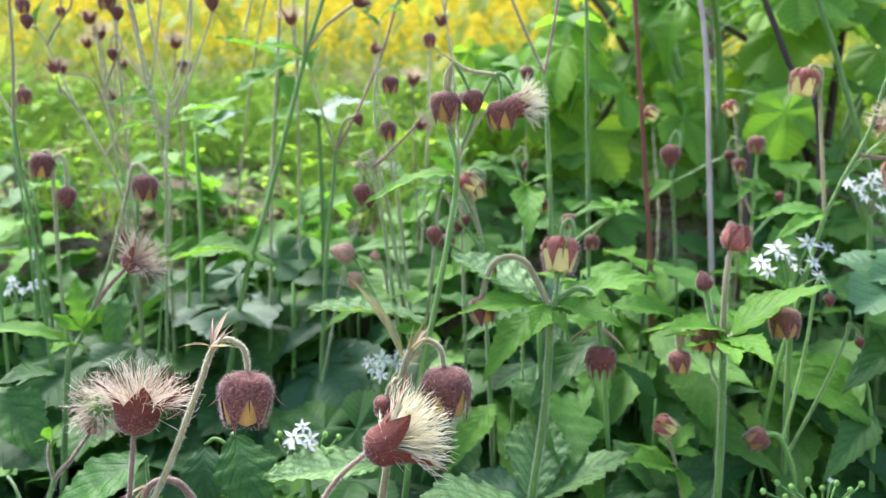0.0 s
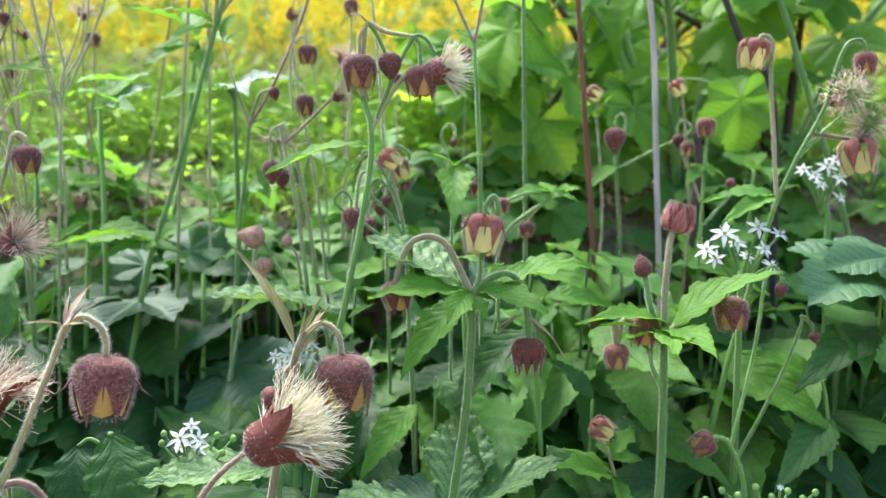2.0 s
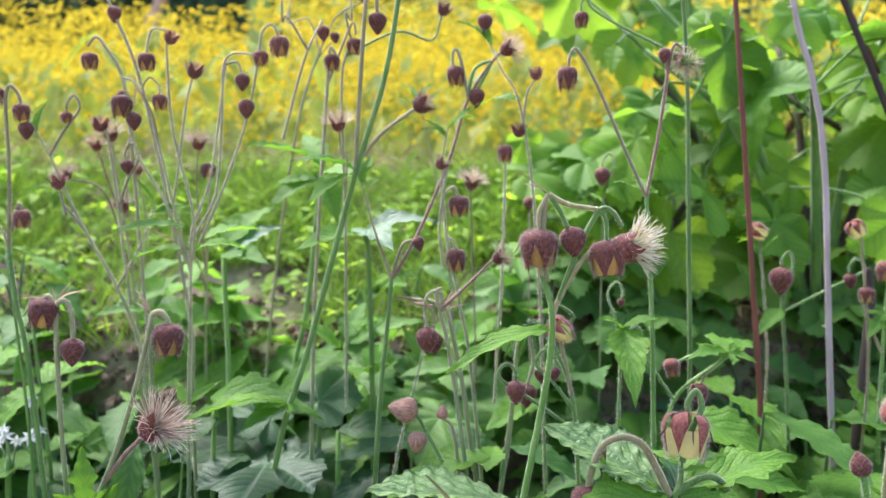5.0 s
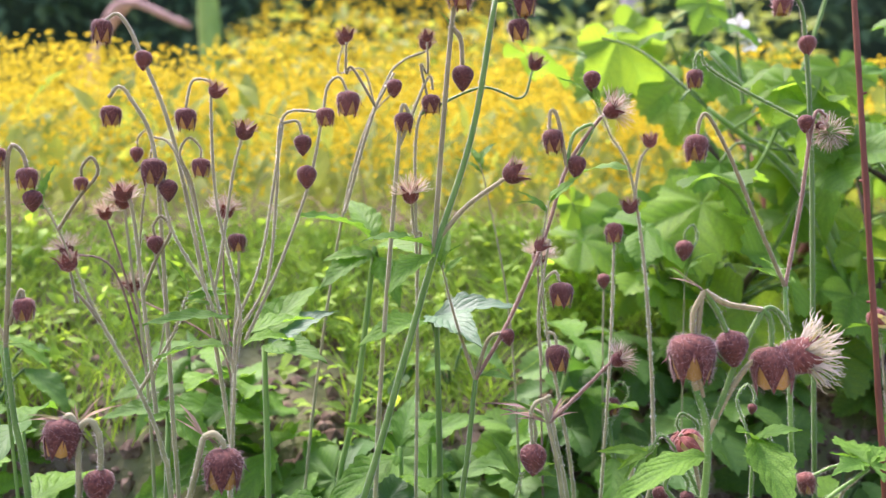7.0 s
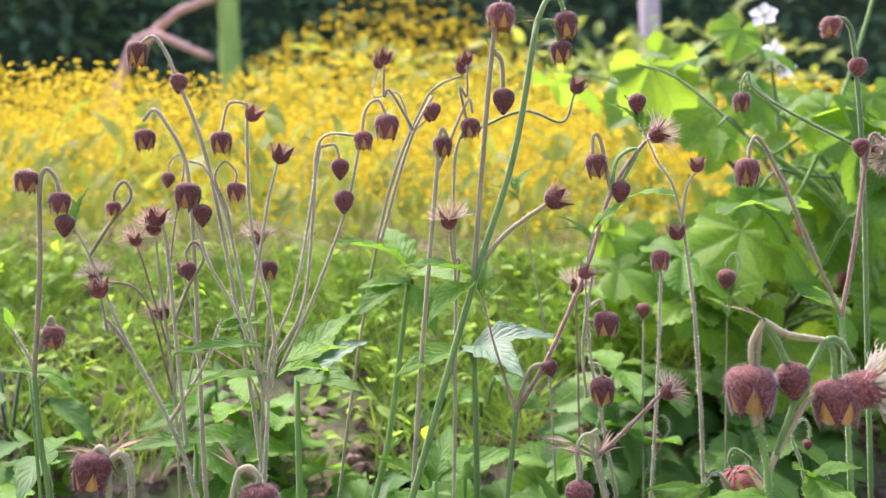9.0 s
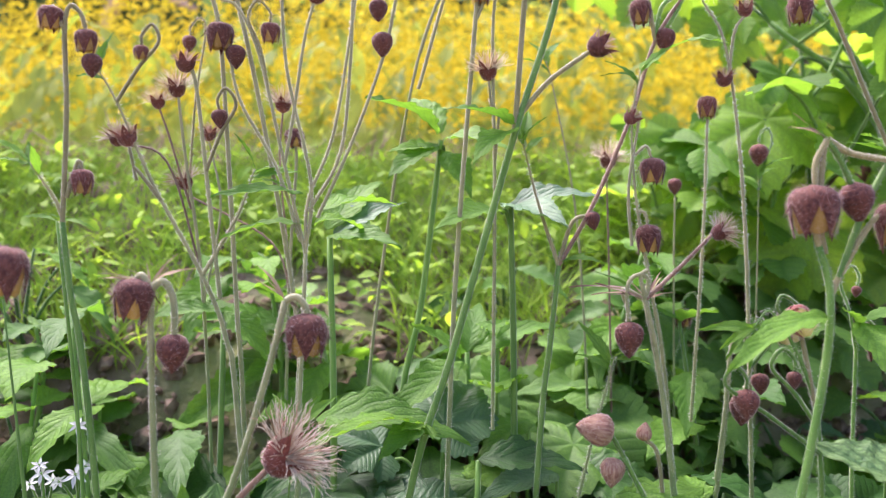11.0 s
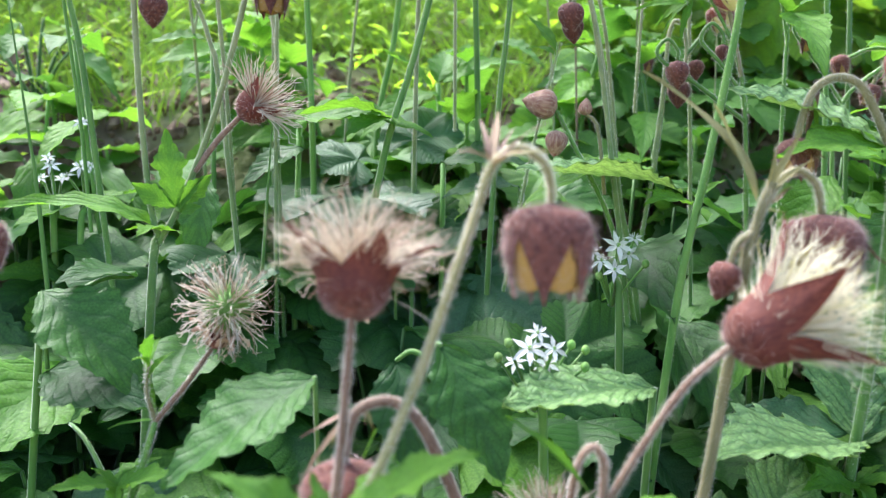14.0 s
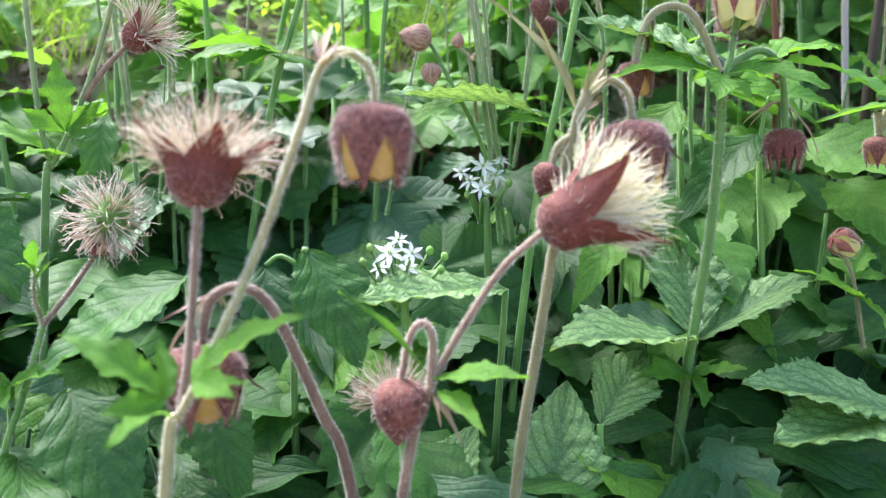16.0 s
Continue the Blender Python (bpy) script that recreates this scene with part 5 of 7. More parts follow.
avens("tall water avens bearing a cluster of four nodding heads",
    [[(-0.0110, 0.3310, 0.1010), (-0.0032, 0.3310, 0.1413), (0.0041, 0.3310, 0.1807), (0.0052, 0.3310, 0.2000), (0.0021, 0.3310, 0.2115)],
     [(0.0021, 0.3310, 0.2115), (0.0010, 0.3310, 0.2154)],
     [(0.0052, 0.3310, 0.1991), (0.0073, 0.3310, 0.2039), (0.0139, 0.3310, 0.2153), (0.0186, 0.3310, 0.2197), (0.0243, 0.3310, 0.2210)],
     [(0.0073, 0.3310, 0.2039), (0.0129, 0.3310, 0.2191), (0.0176, 0.3310, 0.2286), (0.0208, 0.3310, 0.2327), (0.0242, 0.3310, 0.2314), (0.0271, 0.3310, 0.2267)],
     [(0.0037, 0.3310, 0.2096), (0.0021, 0.3310, 0.2192), (0.0030, 0.3310, 0.2343), (0.0040, 0.3310, 0.2371)],
     [(0.0040, 0.3310, 0.2371), (0.0010, 0.3310, 0.2315), (0.0012, 0.3310, 0.2249)],
     [(0.0040, 0.3310, 0.2371), (0.0072, 0.3310, 0.2324), (0.0101, 0.3310, 0.2263)],
     [(0.0040, 0.3310, 0.2371), (0.0100, 0.3310, 0.2339), (0.0195, 0.3310, 0.2324)],
     [(0.0195, 0.3310, 0.2324), (0.0218, 0.3310, 0.2295), (0.0222, 0.3310, 0.2219)]],
    [("bell", (0.0008, 0.3310, 0.2264), (0.0010, 0.3310, 0.2116)),
     ("bud", (0.0110, 0.3310, 0.2271), (0.0124, 0.3310, 0.2168)),
     ("bell", (0.0222, 0.3310, 0.2229), (0.0231, 0.3310, 0.2092)),
     ("tuft", (0.0226, 0.3310, 0.2191), (0.0393, 0.3270, 0.2225))],
    [("lance", (0.0049, 0.3310, 0.1943), (-0.0262, 0.3110, 0.1965), 10),
     ("sere", (0.0040, 0.3310, 0.2365), (-0.0039, 0.3310, 0.2440), 0),
     ("sere", (0.0040, 0.3310, 0.2369), (0.0110, 0.3310, 0.2328), 0),
     ("dry", (0.0040, 0.3310, 0.2371), (-0.0022, 0.3310, 0.2409), 0),
     ("dry", (0.0040, 0.3310, 0.2371), (0.0091, 0.3310, 0.2333), 0),
     ("dry", (0.0036, 0.3310, 0.2362), (0.0006, 0.3310, 0.2324), 0),
     ("narrow", (0.0073, 0.3310, 0.1962), (0.0131, 0.3310, 0.1923), 0),
     ("rugose", (-0.0065, 0.3400, 0.1338), (-0.0522, 0.3350, 0.1483), 25),
     ("trifid", (-0.0042, 0.3400, 0.1308), (-0.0190, 0.3250, 0.1371), 0),
     ("lance", (-0.0035, 0.3400, 0.1323), (0.0052, 0.3400, 0.1393), 0)], r0=0.0015)
avens("forked water avens with three nodding heads and a bristly seed head",
    [[(-0.1565, 0.3470, 0.1094), (-0.1538, 0.3470, 0.1210)],
     [(-0.1538, 0.3470, 0.1210), (-0.1559, 0.3470, 0.1298), (-0.1575, 0.3470, 0.1513), (-0.1583, 0.3470, 0.1793), (-0.1586, 0.3470, 0.2000)],
     [(-0.1538, 0.3470, 0.1210), (-0.1480, 0.3470, 0.1310), (-0.1384, 0.3470, 0.1537), (-0.1302, 0.3470, 0.1804), (-0.1263, 0.3470, 0.1971)],
     [(-0.1436, 0.3470, 0.1403), (-0.1371, 0.3470, 0.1487), (-0.1300, 0.3470, 0.1560)],
     [(-0.1586, 0.3470, 0.2000), (-0.1556, 0.3470, 0.2020), (-0.1534, 0.3470, 0.1986), (-0.1528, 0.3470, 0.1931), (-0.1530, 0.3470, 0.1879)],
     [(-0.1586, 0.3470, 0.2000), (-0.1605, 0.3470, 0.2034), (-0.1623, 0.3470, 0.2021)],
     [(-0.1263, 0.3470, 0.1971), (-0.1236, 0.3470, 0.1981), (-0.1213, 0.3470, 0.1957), (-0.1210, 0.3470, 0.1929)]],
    [("bell", (-0.1618, 0.3470, 0.2030), (-0.1633, 0.3470, 0.1907)),
     ("bud", (-0.1530, 0.3470, 0.1893), (-0.1535, 0.3470, 0.1793)),
     ("bell", (-0.1209, 0.3470, 0.1943), (-0.1214, 0.3470, 0.1811)),
     ("seeds", (-0.1307, 0.3470, 0.1553), (-0.1172, 0.3470, 0.1655))],
    [("trifid", (-0.1484, 0.3440, 0.1305), (-0.1499, 0.3410, 0.1517), 0),
     ("trifid", (-0.1474, 0.3440, 0.1291), (-0.1428, 0.3430, 0.1406), 0),
     ("lance", (-0.1551, 0.3470, 0.1254), (-0.1827, 0.3270, 0.1448), 0),
     ("narrow", (-0.1480, 0.3470, 0.1296), (-0.1408, 0.3470, 0.1402), 0),
     ("trifid", (-0.1530, 0.3470, 0.1239), (-0.1547, 0.3320, 0.1291), 0),
     ("dry", (-0.1586, 0.3470, 0.2007), (-0.1675, 0.3470, 0.2048), 0),
     ("dry", (-0.1583, 0.3470, 0.2014), (-0.1520, 0.3470, 0.2075), 0),
     ("dry", (-0.1585, 0.3470, 0.2014), (-0.1608, 0.3470, 0.2061), 0),
     ("dry", (-0.1264, 0.3470, 0.1978), (-0.1324, 0.3470, 0.2047), 0),
     ("dry", (-0.1263, 0.3470, 0.1978), (-0.1223, 0.3470, 0.1957), 0)], r0=0.0017, tone=STEM_TAN)
avens("water avens with broad bright leaves round a faded rosy head",
    [[(0.1064, 0.3200, 0.0576), (0.1076, 0.3200, 0.0873), (0.1073, 0.3200, 0.1274)],
     [(0.1073, 0.3200, 0.1274), (0.1071, 0.3200, 0.1450), (0.1082, 0.3200, 0.1623), (0.1096, 0.3200, 0.1666)],
     [(0.1062, 0.3200, 0.1296), (0.1021, 0.3200, 0.1406), (0.1001, 0.3200, 0.1504)],
     [(0.1074, 0.3200, 0.1119), (0.1037, 0.3200, 0.1186), (0.1020, 0.3200, 0.1252)],
     [(0.1093, 0.3200, 0.1318), (0.1198, 0.3200, 0.1406), (0.1271, 0.3200, 0.1450), (0.1297, 0.3200, 0.1406)],
     [(0.0898, 0.3200, 0.1340), (0.0907, 0.3200, 0.1263)],
     [(0.1073, 0.3200, 0.1274), (0.0984, 0.3200, 0.1340), (0.0930, 0.3200, 0.1351), (0.0907, 0.3200, 0.1263)]],
    [("seedbud", (0.1096, 0.3200, 0.1655), (0.1124, 0.3200, 0.1762)),
     ("bud", (0.1001, 0.3200, 0.1504), (0.0977, 0.3200, 0.1584)),
     ("bell", (0.0907, 0.3200, 0.1274), (0.0910, 0.3200, 0.1168)),
     ("bell", (0.1005, 0.3200, 0.1373), (0.0998, 0.3200, 0.1248)),
     ("bell", (0.1298, 0.3200, 0.1439), (0.1310, 0.3200, 0.1301))],
    [("ovate", (0.1104, 0.3200, 0.1329), (0.1308, 0.3100, 0.1624), -15),
     ("ovate", (0.1082, 0.3200, 0.1340), (0.0843, 0.3050, 0.1465), 10),
     ("ovate", (0.1082, 0.3200, 0.1318), (0.1127, 0.2900, 0.1402), 0),
     ("lance", (0.1071, 0.3200, 0.1340), (0.0812, 0.3300, 0.1432), 10),
     ("trifid", (0.1072, 0.3200, 0.1296), (0.1030, 0.2900, 0.1382), 0),
     ("narrow", (0.1050, 0.3200, 0.1318), (0.0858, 0.3100, 0.1403), 0)], r0=0.0021)
avens("tall forked water avens with nodding and fluffy heads",
    [[(0.1282, 0.3490, 0.0529), (0.1393, 0.3490, 0.1096), (0.1487, 0.3490, 0.1473), (0.1567, 0.3490, 0.1768)],
     [(0.1567, 0.3490, 0.1768), (0.1544, 0.3490, 0.2036), (0.1526, 0.3490, 0.2248), (0.1529, 0.3490, 0.2353), (0.1490, 0.3490, 0.2378), (0.1470, 0.3490, 0.2342)],
     [(0.1567, 0.3490, 0.1768), (0.1640, 0.3490, 0.1931), (0.1738, 0.3490, 0.2124), (0.1783, 0.3490, 0.2294), (0.1818, 0.3490, 0.2358), (0.1865, 0.3490, 0.2363), (0.1883, 0.3490, 0.2306)],
     [(0.1640, 0.3490, 0.1931), (0.1784, 0.3490, 0.2072), (0.1889, 0.3490, 0.2126)],
     [(0.1700, 0.3490, 0.2017), (0.1853, 0.3490, 0.1998)]],
    [("open", (0.1469, 0.3490, 0.2369), (0.1448, 0.3490, 0.2247)),
     ("bell", (0.1880, 0.3490, 0.2327), (0.1884, 0.3490, 0.2222)),
     ("ball", (0.1748, 0.3490, 0.2135), (0.1864, 0.3490, 0.2190)),
     ("ball", (0.1875, 0.3490, 0.1988), (0.1923, 0.3490, 0.2095)),
     ("open", (0.1863, 0.3490, 0.2009), (0.1882, 0.3490, 0.1859))],
    [("ovate", (0.1560, 0.3490, 0.1790), (0.1287, 0.3490, 0.1814), 10),
     ("lance", (0.1571, 0.3490, 0.1779), (0.1316, 0.3290, 0.1762), 0),
     ("narrow", (0.1581, 0.3490, 0.1801), (0.1708, 0.3590, 0.1866), 0)], r0=0.0015)
avens("very tall water avens with paired dark bells at the top",
    [[(-0.0944, 0.3880, 0.1297), (-0.0808, 0.3880, 0.1771), (-0.0621, 0.3880, 0.2440), (-0.0501, 0.3880, 0.2829), (-0.0430, 0.3880, 0.3254)],
     [(-0.0621, 0.3880, 0.2449), (-0.0593, 0.3880, 0.2863), (-0.0566, 0.3880, 0.3189), (-0.0541, 0.3880, 0.3304), (-0.0527, 0.3880, 0.3375)],
     [(-0.0600, 0.3880, 0.2502), (-0.0516, 0.3880, 0.2600), (-0.0389, 0.3880, 0.2693)],
     [(-0.0430, 0.3880, 0.3254), (-0.0399, 0.3880, 0.3325), (-0.0363, 0.3880, 0.3335), (-0.0342, 0.3880, 0.3283)],
     [(-0.0430, 0.3880, 0.3254), (-0.0380, 0.3880, 0.3255), (-0.0358, 0.3880, 0.3194)],
     [(-0.0566, 0.3880, 0.3163), (-0.0539, 0.3880, 0.3128), (-0.0533, 0.3880, 0.3040)]],
    [("bell", (-0.0541, 0.3880, 0.3313), (-0.0543, 0.3880, 0.3207)),
     ("bell", (-0.0342, 0.3880, 0.3291), (-0.0330, 0.3880, 0.3189)),
     ("bell", (-0.0357, 0.3880, 0.3199), (-0.0349, 0.3880, 0.3118)),
     ("bud", (-0.0533, 0.3880, 0.3049), (-0.0532, 0.3880, 0.2961)),
     ("spent", (-0.0396, 0.3880, 0.2686), (-0.0313, 0.3880, 0.2744))],
    [("ovate", (-0.0621, 0.3880, 0.2458), (-0.0790, 0.3780, 0.2578), 20),
     ("ovate", (-0.0629, 0.3880, 0.2440), (-0.0756, 0.3680, 0.2456), 10),
     ("narrow", (-0.0612, 0.3880, 0.2458), (-0.0559, 0.3880, 0.2440), 0),
     ("narrow", (-0.0569, 0.3880, 0.3163), (-0.0597, 0.3880, 0.3232), 0),
     ("dry", (-0.0430, 0.3880, 0.3254), (-0.0487, 0.3880, 0.3288), 0),
     ("ovate", (-0.0904, 0.3860, 0.1573), (-0.1193, 0.3700, 0.1677), 30),
     ("ovate", (-0.0895, 0.3860, 0.1569), (-0.1015, 0.3700, 0.1564), 0),
     ("trifid", (-0.0882, 0.3860, 0.1569), (-0.0958, 0.3760, 0.1594), 0)], r0=0.0017)
avens("water avens fanned into five stalks of small dark bells",
    [[(-0.1259, 0.3840, 0.1477), (-0.1249, 0.3840, 0.1786), (-0.1238, 0.3840, 0.2078)],
     [(-0.1238, 0.3840, 0.2078), (-0.1299, 0.3840, 0.2334), (-0.1369, 0.3840, 0.2641), (-0.1429, 0.3840, 0.2777), (-0.1479, 0.3840, 0.2802)],
     [(-0.1238, 0.3840, 0.2078), (-0.1231, 0.3840, 0.2232), (-0.1156, 0.3840, 0.2438), (-0.1092, 0.3840, 0.2850)],
     [(-0.1238, 0.3840, 0.2086), (-0.1223, 0.3840, 0.2283), (-0.1293, 0.3840, 0.2608), (-0.1309, 0.3840, 0.2898), (-0.1304, 0.3840, 0.2966), (-0.1363, 0.3840, 0.2974), (-0.1385, 0.3840, 0.2888)],
     [(-0.1205, 0.3840, 0.2181), (-0.1105, 0.3840, 0.2404), (-0.1013, 0.3840, 0.2663), (-0.0972, 0.3840, 0.2870), (-0.0956, 0.3840, 0.2964), (-0.0919, 0.3840, 0.2994), (-0.0891, 0.3840, 0.2940)],
     [(-0.1231, 0.3840, 0.2198), (-0.1139, 0.3840, 0.2369), (-0.1110, 0.3840, 0.2644), (-0.1092, 0.3840, 0.2868), (-0.0973, 0.3840, 0.2887)],
     [(-0.1252, 0.3840, 0.2112), (-0.1325, 0.3840, 0.2334), (-0.1427, 0.3840, 0.2521), (-0.1462, 0.3840, 0.2708)],
     [(-0.1092, 0.3840, 0.2850), (-0.1047, 0.3840, 0.2855), (-0.1032, 0.3840, 0.2800)],
     [(-0.1299, 0.3840, 0.2334), (-0.1275, 0.3840, 0.2471), (-0.1243, 0.3840, 0.2694), (-0.1215, 0.3840, 0.2806)]],
    [("bell", (-0.1479, 0.3840, 0.2739), (-0.1485, 0.3840, 0.2640)),
     ("bud", (-0.1437, 0.3840, 0.2675), (-0.1436, 0.3840, 0.2603)),
     ("bell", (-0.1385, 0.3840, 0.2893), (-0.1384, 0.3840, 0.2812)),
     ("bell", (-0.0891, 0.3840, 0.2954), (-0.0893, 0.3840, 0.2862)),
     ("bell", (-0.0964, 0.3840, 0.2901), (-0.0960, 0.3840, 0.2832)),
     ("bud", (-0.1032, 0.3840, 0.2817), (-0.1031, 0.3840, 0.2748)),
     ("bud", (-0.1019, 0.3840, 0.2723), (-0.1018, 0.3840, 0.2645)),
     ("spent", (-0.1215, 0.3840, 0.2797), (-0.1194, 0.3840, 0.2874)),
     ("spent", (-0.1304, 0.3840, 0.2924), (-0.1271, 0.3840, 0.2984)),
     ("bell", (-0.1340, 0.3840, 0.2741), (-0.1339, 0.3840, 0.2672))],
    [("lance", (-0.1248, 0.3840, 0.2249), (-0.1474, 0.3740, 0.2293), 0),
     ("ovate", (-0.1188, 0.3840, 0.2198), (-0.1010, 0.3940, 0.2327), -20),
     ("lance", (-0.1213, 0.3840, 0.2163), (-0.1053, 0.4040, 0.2244), 0),
     ("lance", (-0.1239, 0.3840, 0.2163), (-0.1475, 0.3840, 0.2197), 10),
     ("narrow", (-0.1092, 0.3840, 0.2859), (-0.1143, 0.3840, 0.2892), 0)], r0=0.001, tone=STEM_TAN)
avens("forked water avens with wide-set dark heads",
    [[(-0.0540, 0.3880, 0.1468), (-0.0508, 0.3880, 0.1804), (-0.0484, 0.3880, 0.2043)],
     [(-0.0484, 0.3880, 0.2043), (-0.0548, 0.3880, 0.2229), (-0.0599, 0.3880, 0.2422)],
     [(-0.0484, 0.3880, 0.2043), (-0.0379, 0.3880, 0.2229), (-0.0265, 0.3880, 0.2496), (-0.0192, 0.3880, 0.2727), (-0.0090, 0.3880, 0.2880), (-0.0045, 0.3880, 0.2907)],
     [(-0.0192, 0.3880, 0.2727), (-0.0225, 0.3880, 0.2887), (-0.0248, 0.3880, 0.2904), (-0.0251, 0.3880, 0.2842)],
     [(-0.0484, 0.3880, 0.2052), (-0.0441, 0.3880, 0.2176), (-0.0379, 0.3880, 0.2194)],
     [(-0.0193, 0.3880, 0.2736), (-0.0170, 0.3880, 0.2834), (-0.0107, 0.3880, 0.2862), (-0.0157, 0.3880, 0.2763)]],
    [("bell", (-0.0242, 0.3880, 0.2851), (-0.0236, 0.3880, 0.2759)),
     ("bud", (-0.0160, 0.3880, 0.2767), (-0.0163, 0.3880, 0.2689)),
     ("seeds", (-0.0072, 0.3880, 0.2898), (0.0009, 0.3880, 0.2940)),
     ("bud", (-0.0388, 0.3880, 0.2208), (-0.0373, 0.3880, 0.2149))],
    [("narrow", (-0.0484, 0.3880, 0.2052), (-0.0538, 0.3880, 0.2087), 0),
     ("narrow", (-0.0480, 0.3880, 0.2052), (-0.0369, 0.3880, 0.2105), 0),
     ("lance", (-0.0475, 0.3880, 0.2052), (-0.0402, 0.3780, 0.2105), 0)], r0=0.0014)
avens("thin water avens stalk with a small hanging bud",
    [[(-0.0150, 0.3620, 0.0862), (-0.0213, 0.3620, 0.1420), (-0.0264, 0.3620, 0.1790), (-0.0301, 0.3620, 0.1961)],
     [(-0.0301, 0.3620, 0.1961), (-0.0294, 0.3620, 0.2014), (-0.0325, 0.3620, 0.2029), (-0.0353, 0.3620, 0.1993), (-0.0348, 0.3620, 0.1897)],
     [(-0.0301, 0.3620, 0.1961), (-0.0209, 0.3620, 0.2046), (-0.0114, 0.3620, 0.2141)],
     [(-0.0301, 0.3620, 0.1961), (-0.0315, 0.3620, 0.2025), (-0.0294, 0.3620, 0.2042)]],
    [("bud", (-0.0345, 0.3620, 0.1902), (-0.0346, 0.3620, 0.1803)),
     ("seeds", (-0.0114, 0.3620, 0.2134), (-0.0051, 0.3620, 0.2172))],
    [("dry", (-0.0301, 0.3620, 0.1961), (-0.0399, 0.3620, 0.2025), 0),
     ("dry", (-0.0301, 0.3620, 0.1961), (-0.0252, 0.3620, 0.2025), 0),
     ("narrow", (-0.0301, 0.3620, 0.1965), (-0.0420, 0.3620, 0.2057), 0)], r0=0.0013, tone=STEM_TAN)
avens("upright water avens stalk with two bells one above the other",
    [[(-0.0172, 0.3780, 0.1590), (-0.0228, 0.3780, 0.1968), (-0.0274, 0.3780, 0.2208), (-0.0294, 0.3780, 0.2447), (-0.0270, 0.3780, 0.2618)],
     [(-0.0277, 0.3780, 0.2208), (-0.0251, 0.3780, 0.2199), (-0.0241, 0.3780, 0.2153)],
     [(-0.0284, 0.3780, 0.2370), (-0.0250, 0.3780, 0.2396), (-0.0231, 0.3780, 0.2353)],
     [(-0.0290, 0.3780, 0.2105), (-0.0301, 0.3780, 0.2276), (-0.0268, 0.3780, 0.2498)]],
    [("bell", (-0.0241, 0.3780, 0.2170), (-0.0240, 0.3780, 0.2067)),
     ("bell", (-0.0231, 0.3780, 0.2365), (-0.0231, 0.3780, 0.2273)),
     ("spent", (-0.0311, 0.3780, 0.2464), (-0.0268, 0.3780, 0.2507))],
    [], r0=0.001, tone=STEM_TAN)
avens("water avens with small dark bells above soil",
    [[(-0.1841, 0.3830, 0.1591), (-0.1892, 0.3830, 0.1962), (-0.1913, 0.3830, 0.2164)],
     [(-0.1913, 0.3830, 0.2164), (-0.1901, 0.3830, 0.2467), (-0.1905, 0.3830, 0.2702), (-0.1890, 0.3830, 0.2769), (-0.1860, 0.3830, 0.2745), (-0.1846, 0.3830, 0.2694)],
     [(-0.1913, 0.3830, 0.2181), (-0.1935, 0.3830, 0.2231), (-0.2001, 0.3830, 0.2332)],
     [(-0.1902, 0.3830, 0.2232), (-0.1870, 0.3830, 0.2333), (-0.1860, 0.3830, 0.2307)],
     [(-0.1905, 0.3830, 0.2702), (-0.1939, 0.3830, 0.2769)]],
    [("bell", (-0.1847, 0.3830, 0.2706), (-0.1846, 0.3830, 0.2627)),
     ("bell", (-0.1860, 0.3830, 0.2316), (-0.1860, 0.3830, 0.2228)),
     ("bell", (-0.1939, 0.3830, 0.2769), (-0.1948, 0.3830, 0.2688)),
     ("bud", (-0.1831, 0.3830, 0.2639), (-0.1832, 0.3830, 0.2568))],
    [("narrow", (-0.1913, 0.3830, 0.2173), (-0.1968, 0.3830, 0.2198), 0),
     ("narrow", (-0.1909, 0.3830, 0.2173), (-0.1836, 0.3830, 0.2181), 0)], r0=0.0015)
avens("bent water avens stalk with faded heads",
    [[(-0.1439, 0.3920, 0.1552), (-0.1475, 0.3920, 0.1817), (-0.1546, 0.3920, 0.2010), (-0.1685, 0.3920, 0.2273), (-0.1790, 0.3920, 0.2517), (-0.1850, 0.3920, 0.2621)],
     [(-0.1546, 0.3920, 0.2010), (-0.1444, 0.3920, 0.2186), (-0.1393, 0.3920, 0.2327)],
     [(-0.1494, 0.3920, 0.1940), (-0.1521, 0.3920, 0.2186), (-0.1564, 0.3920, 0.2572), (-0.1594, 0.3920, 0.2615)]],
    [("spent", (-0.1755, 0.3920, 0.2387), (-0.1772, 0.3920, 0.2465)),
     ("spent", (-0.1593, 0.3920, 0.2606), (-0.1594, 0.3920, 0.2685)),
     ("bell", (-0.1719, 0.3920, 0.2684), (-0.1722, 0.3920, 0.2631)),
     ("bud", (-0.1498, 0.3920, 0.2502), (-0.1492, 0.3920, 0.2441))],
    [("narrow", (-0.1546, 0.3920, 0.2010), (-0.1495, 0.3920, 0.2081), 0)], r0=0.0013, tone=STEM_TAN)
avens("tall water avens with heads against the yellow flowers",
    [[(-0.1428, 0.3950, 0.1540), (-0.1449, 0.3950, 0.1897), (-0.1479, 0.3950, 0.2431), (-0.1508, 0.3950, 0.2785), (-0.1579, 0.3950, 0.2935), (-0.1614, 0.3950, 0.2969), (-0.1645, 0.3950, 0.2934)]],
    [("bell", (-0.1638, 0.3950, 0.2911), (-0.1637, 0.3950, 0.2833))],
    [], r0=0.001, tone=STEM_TAN)
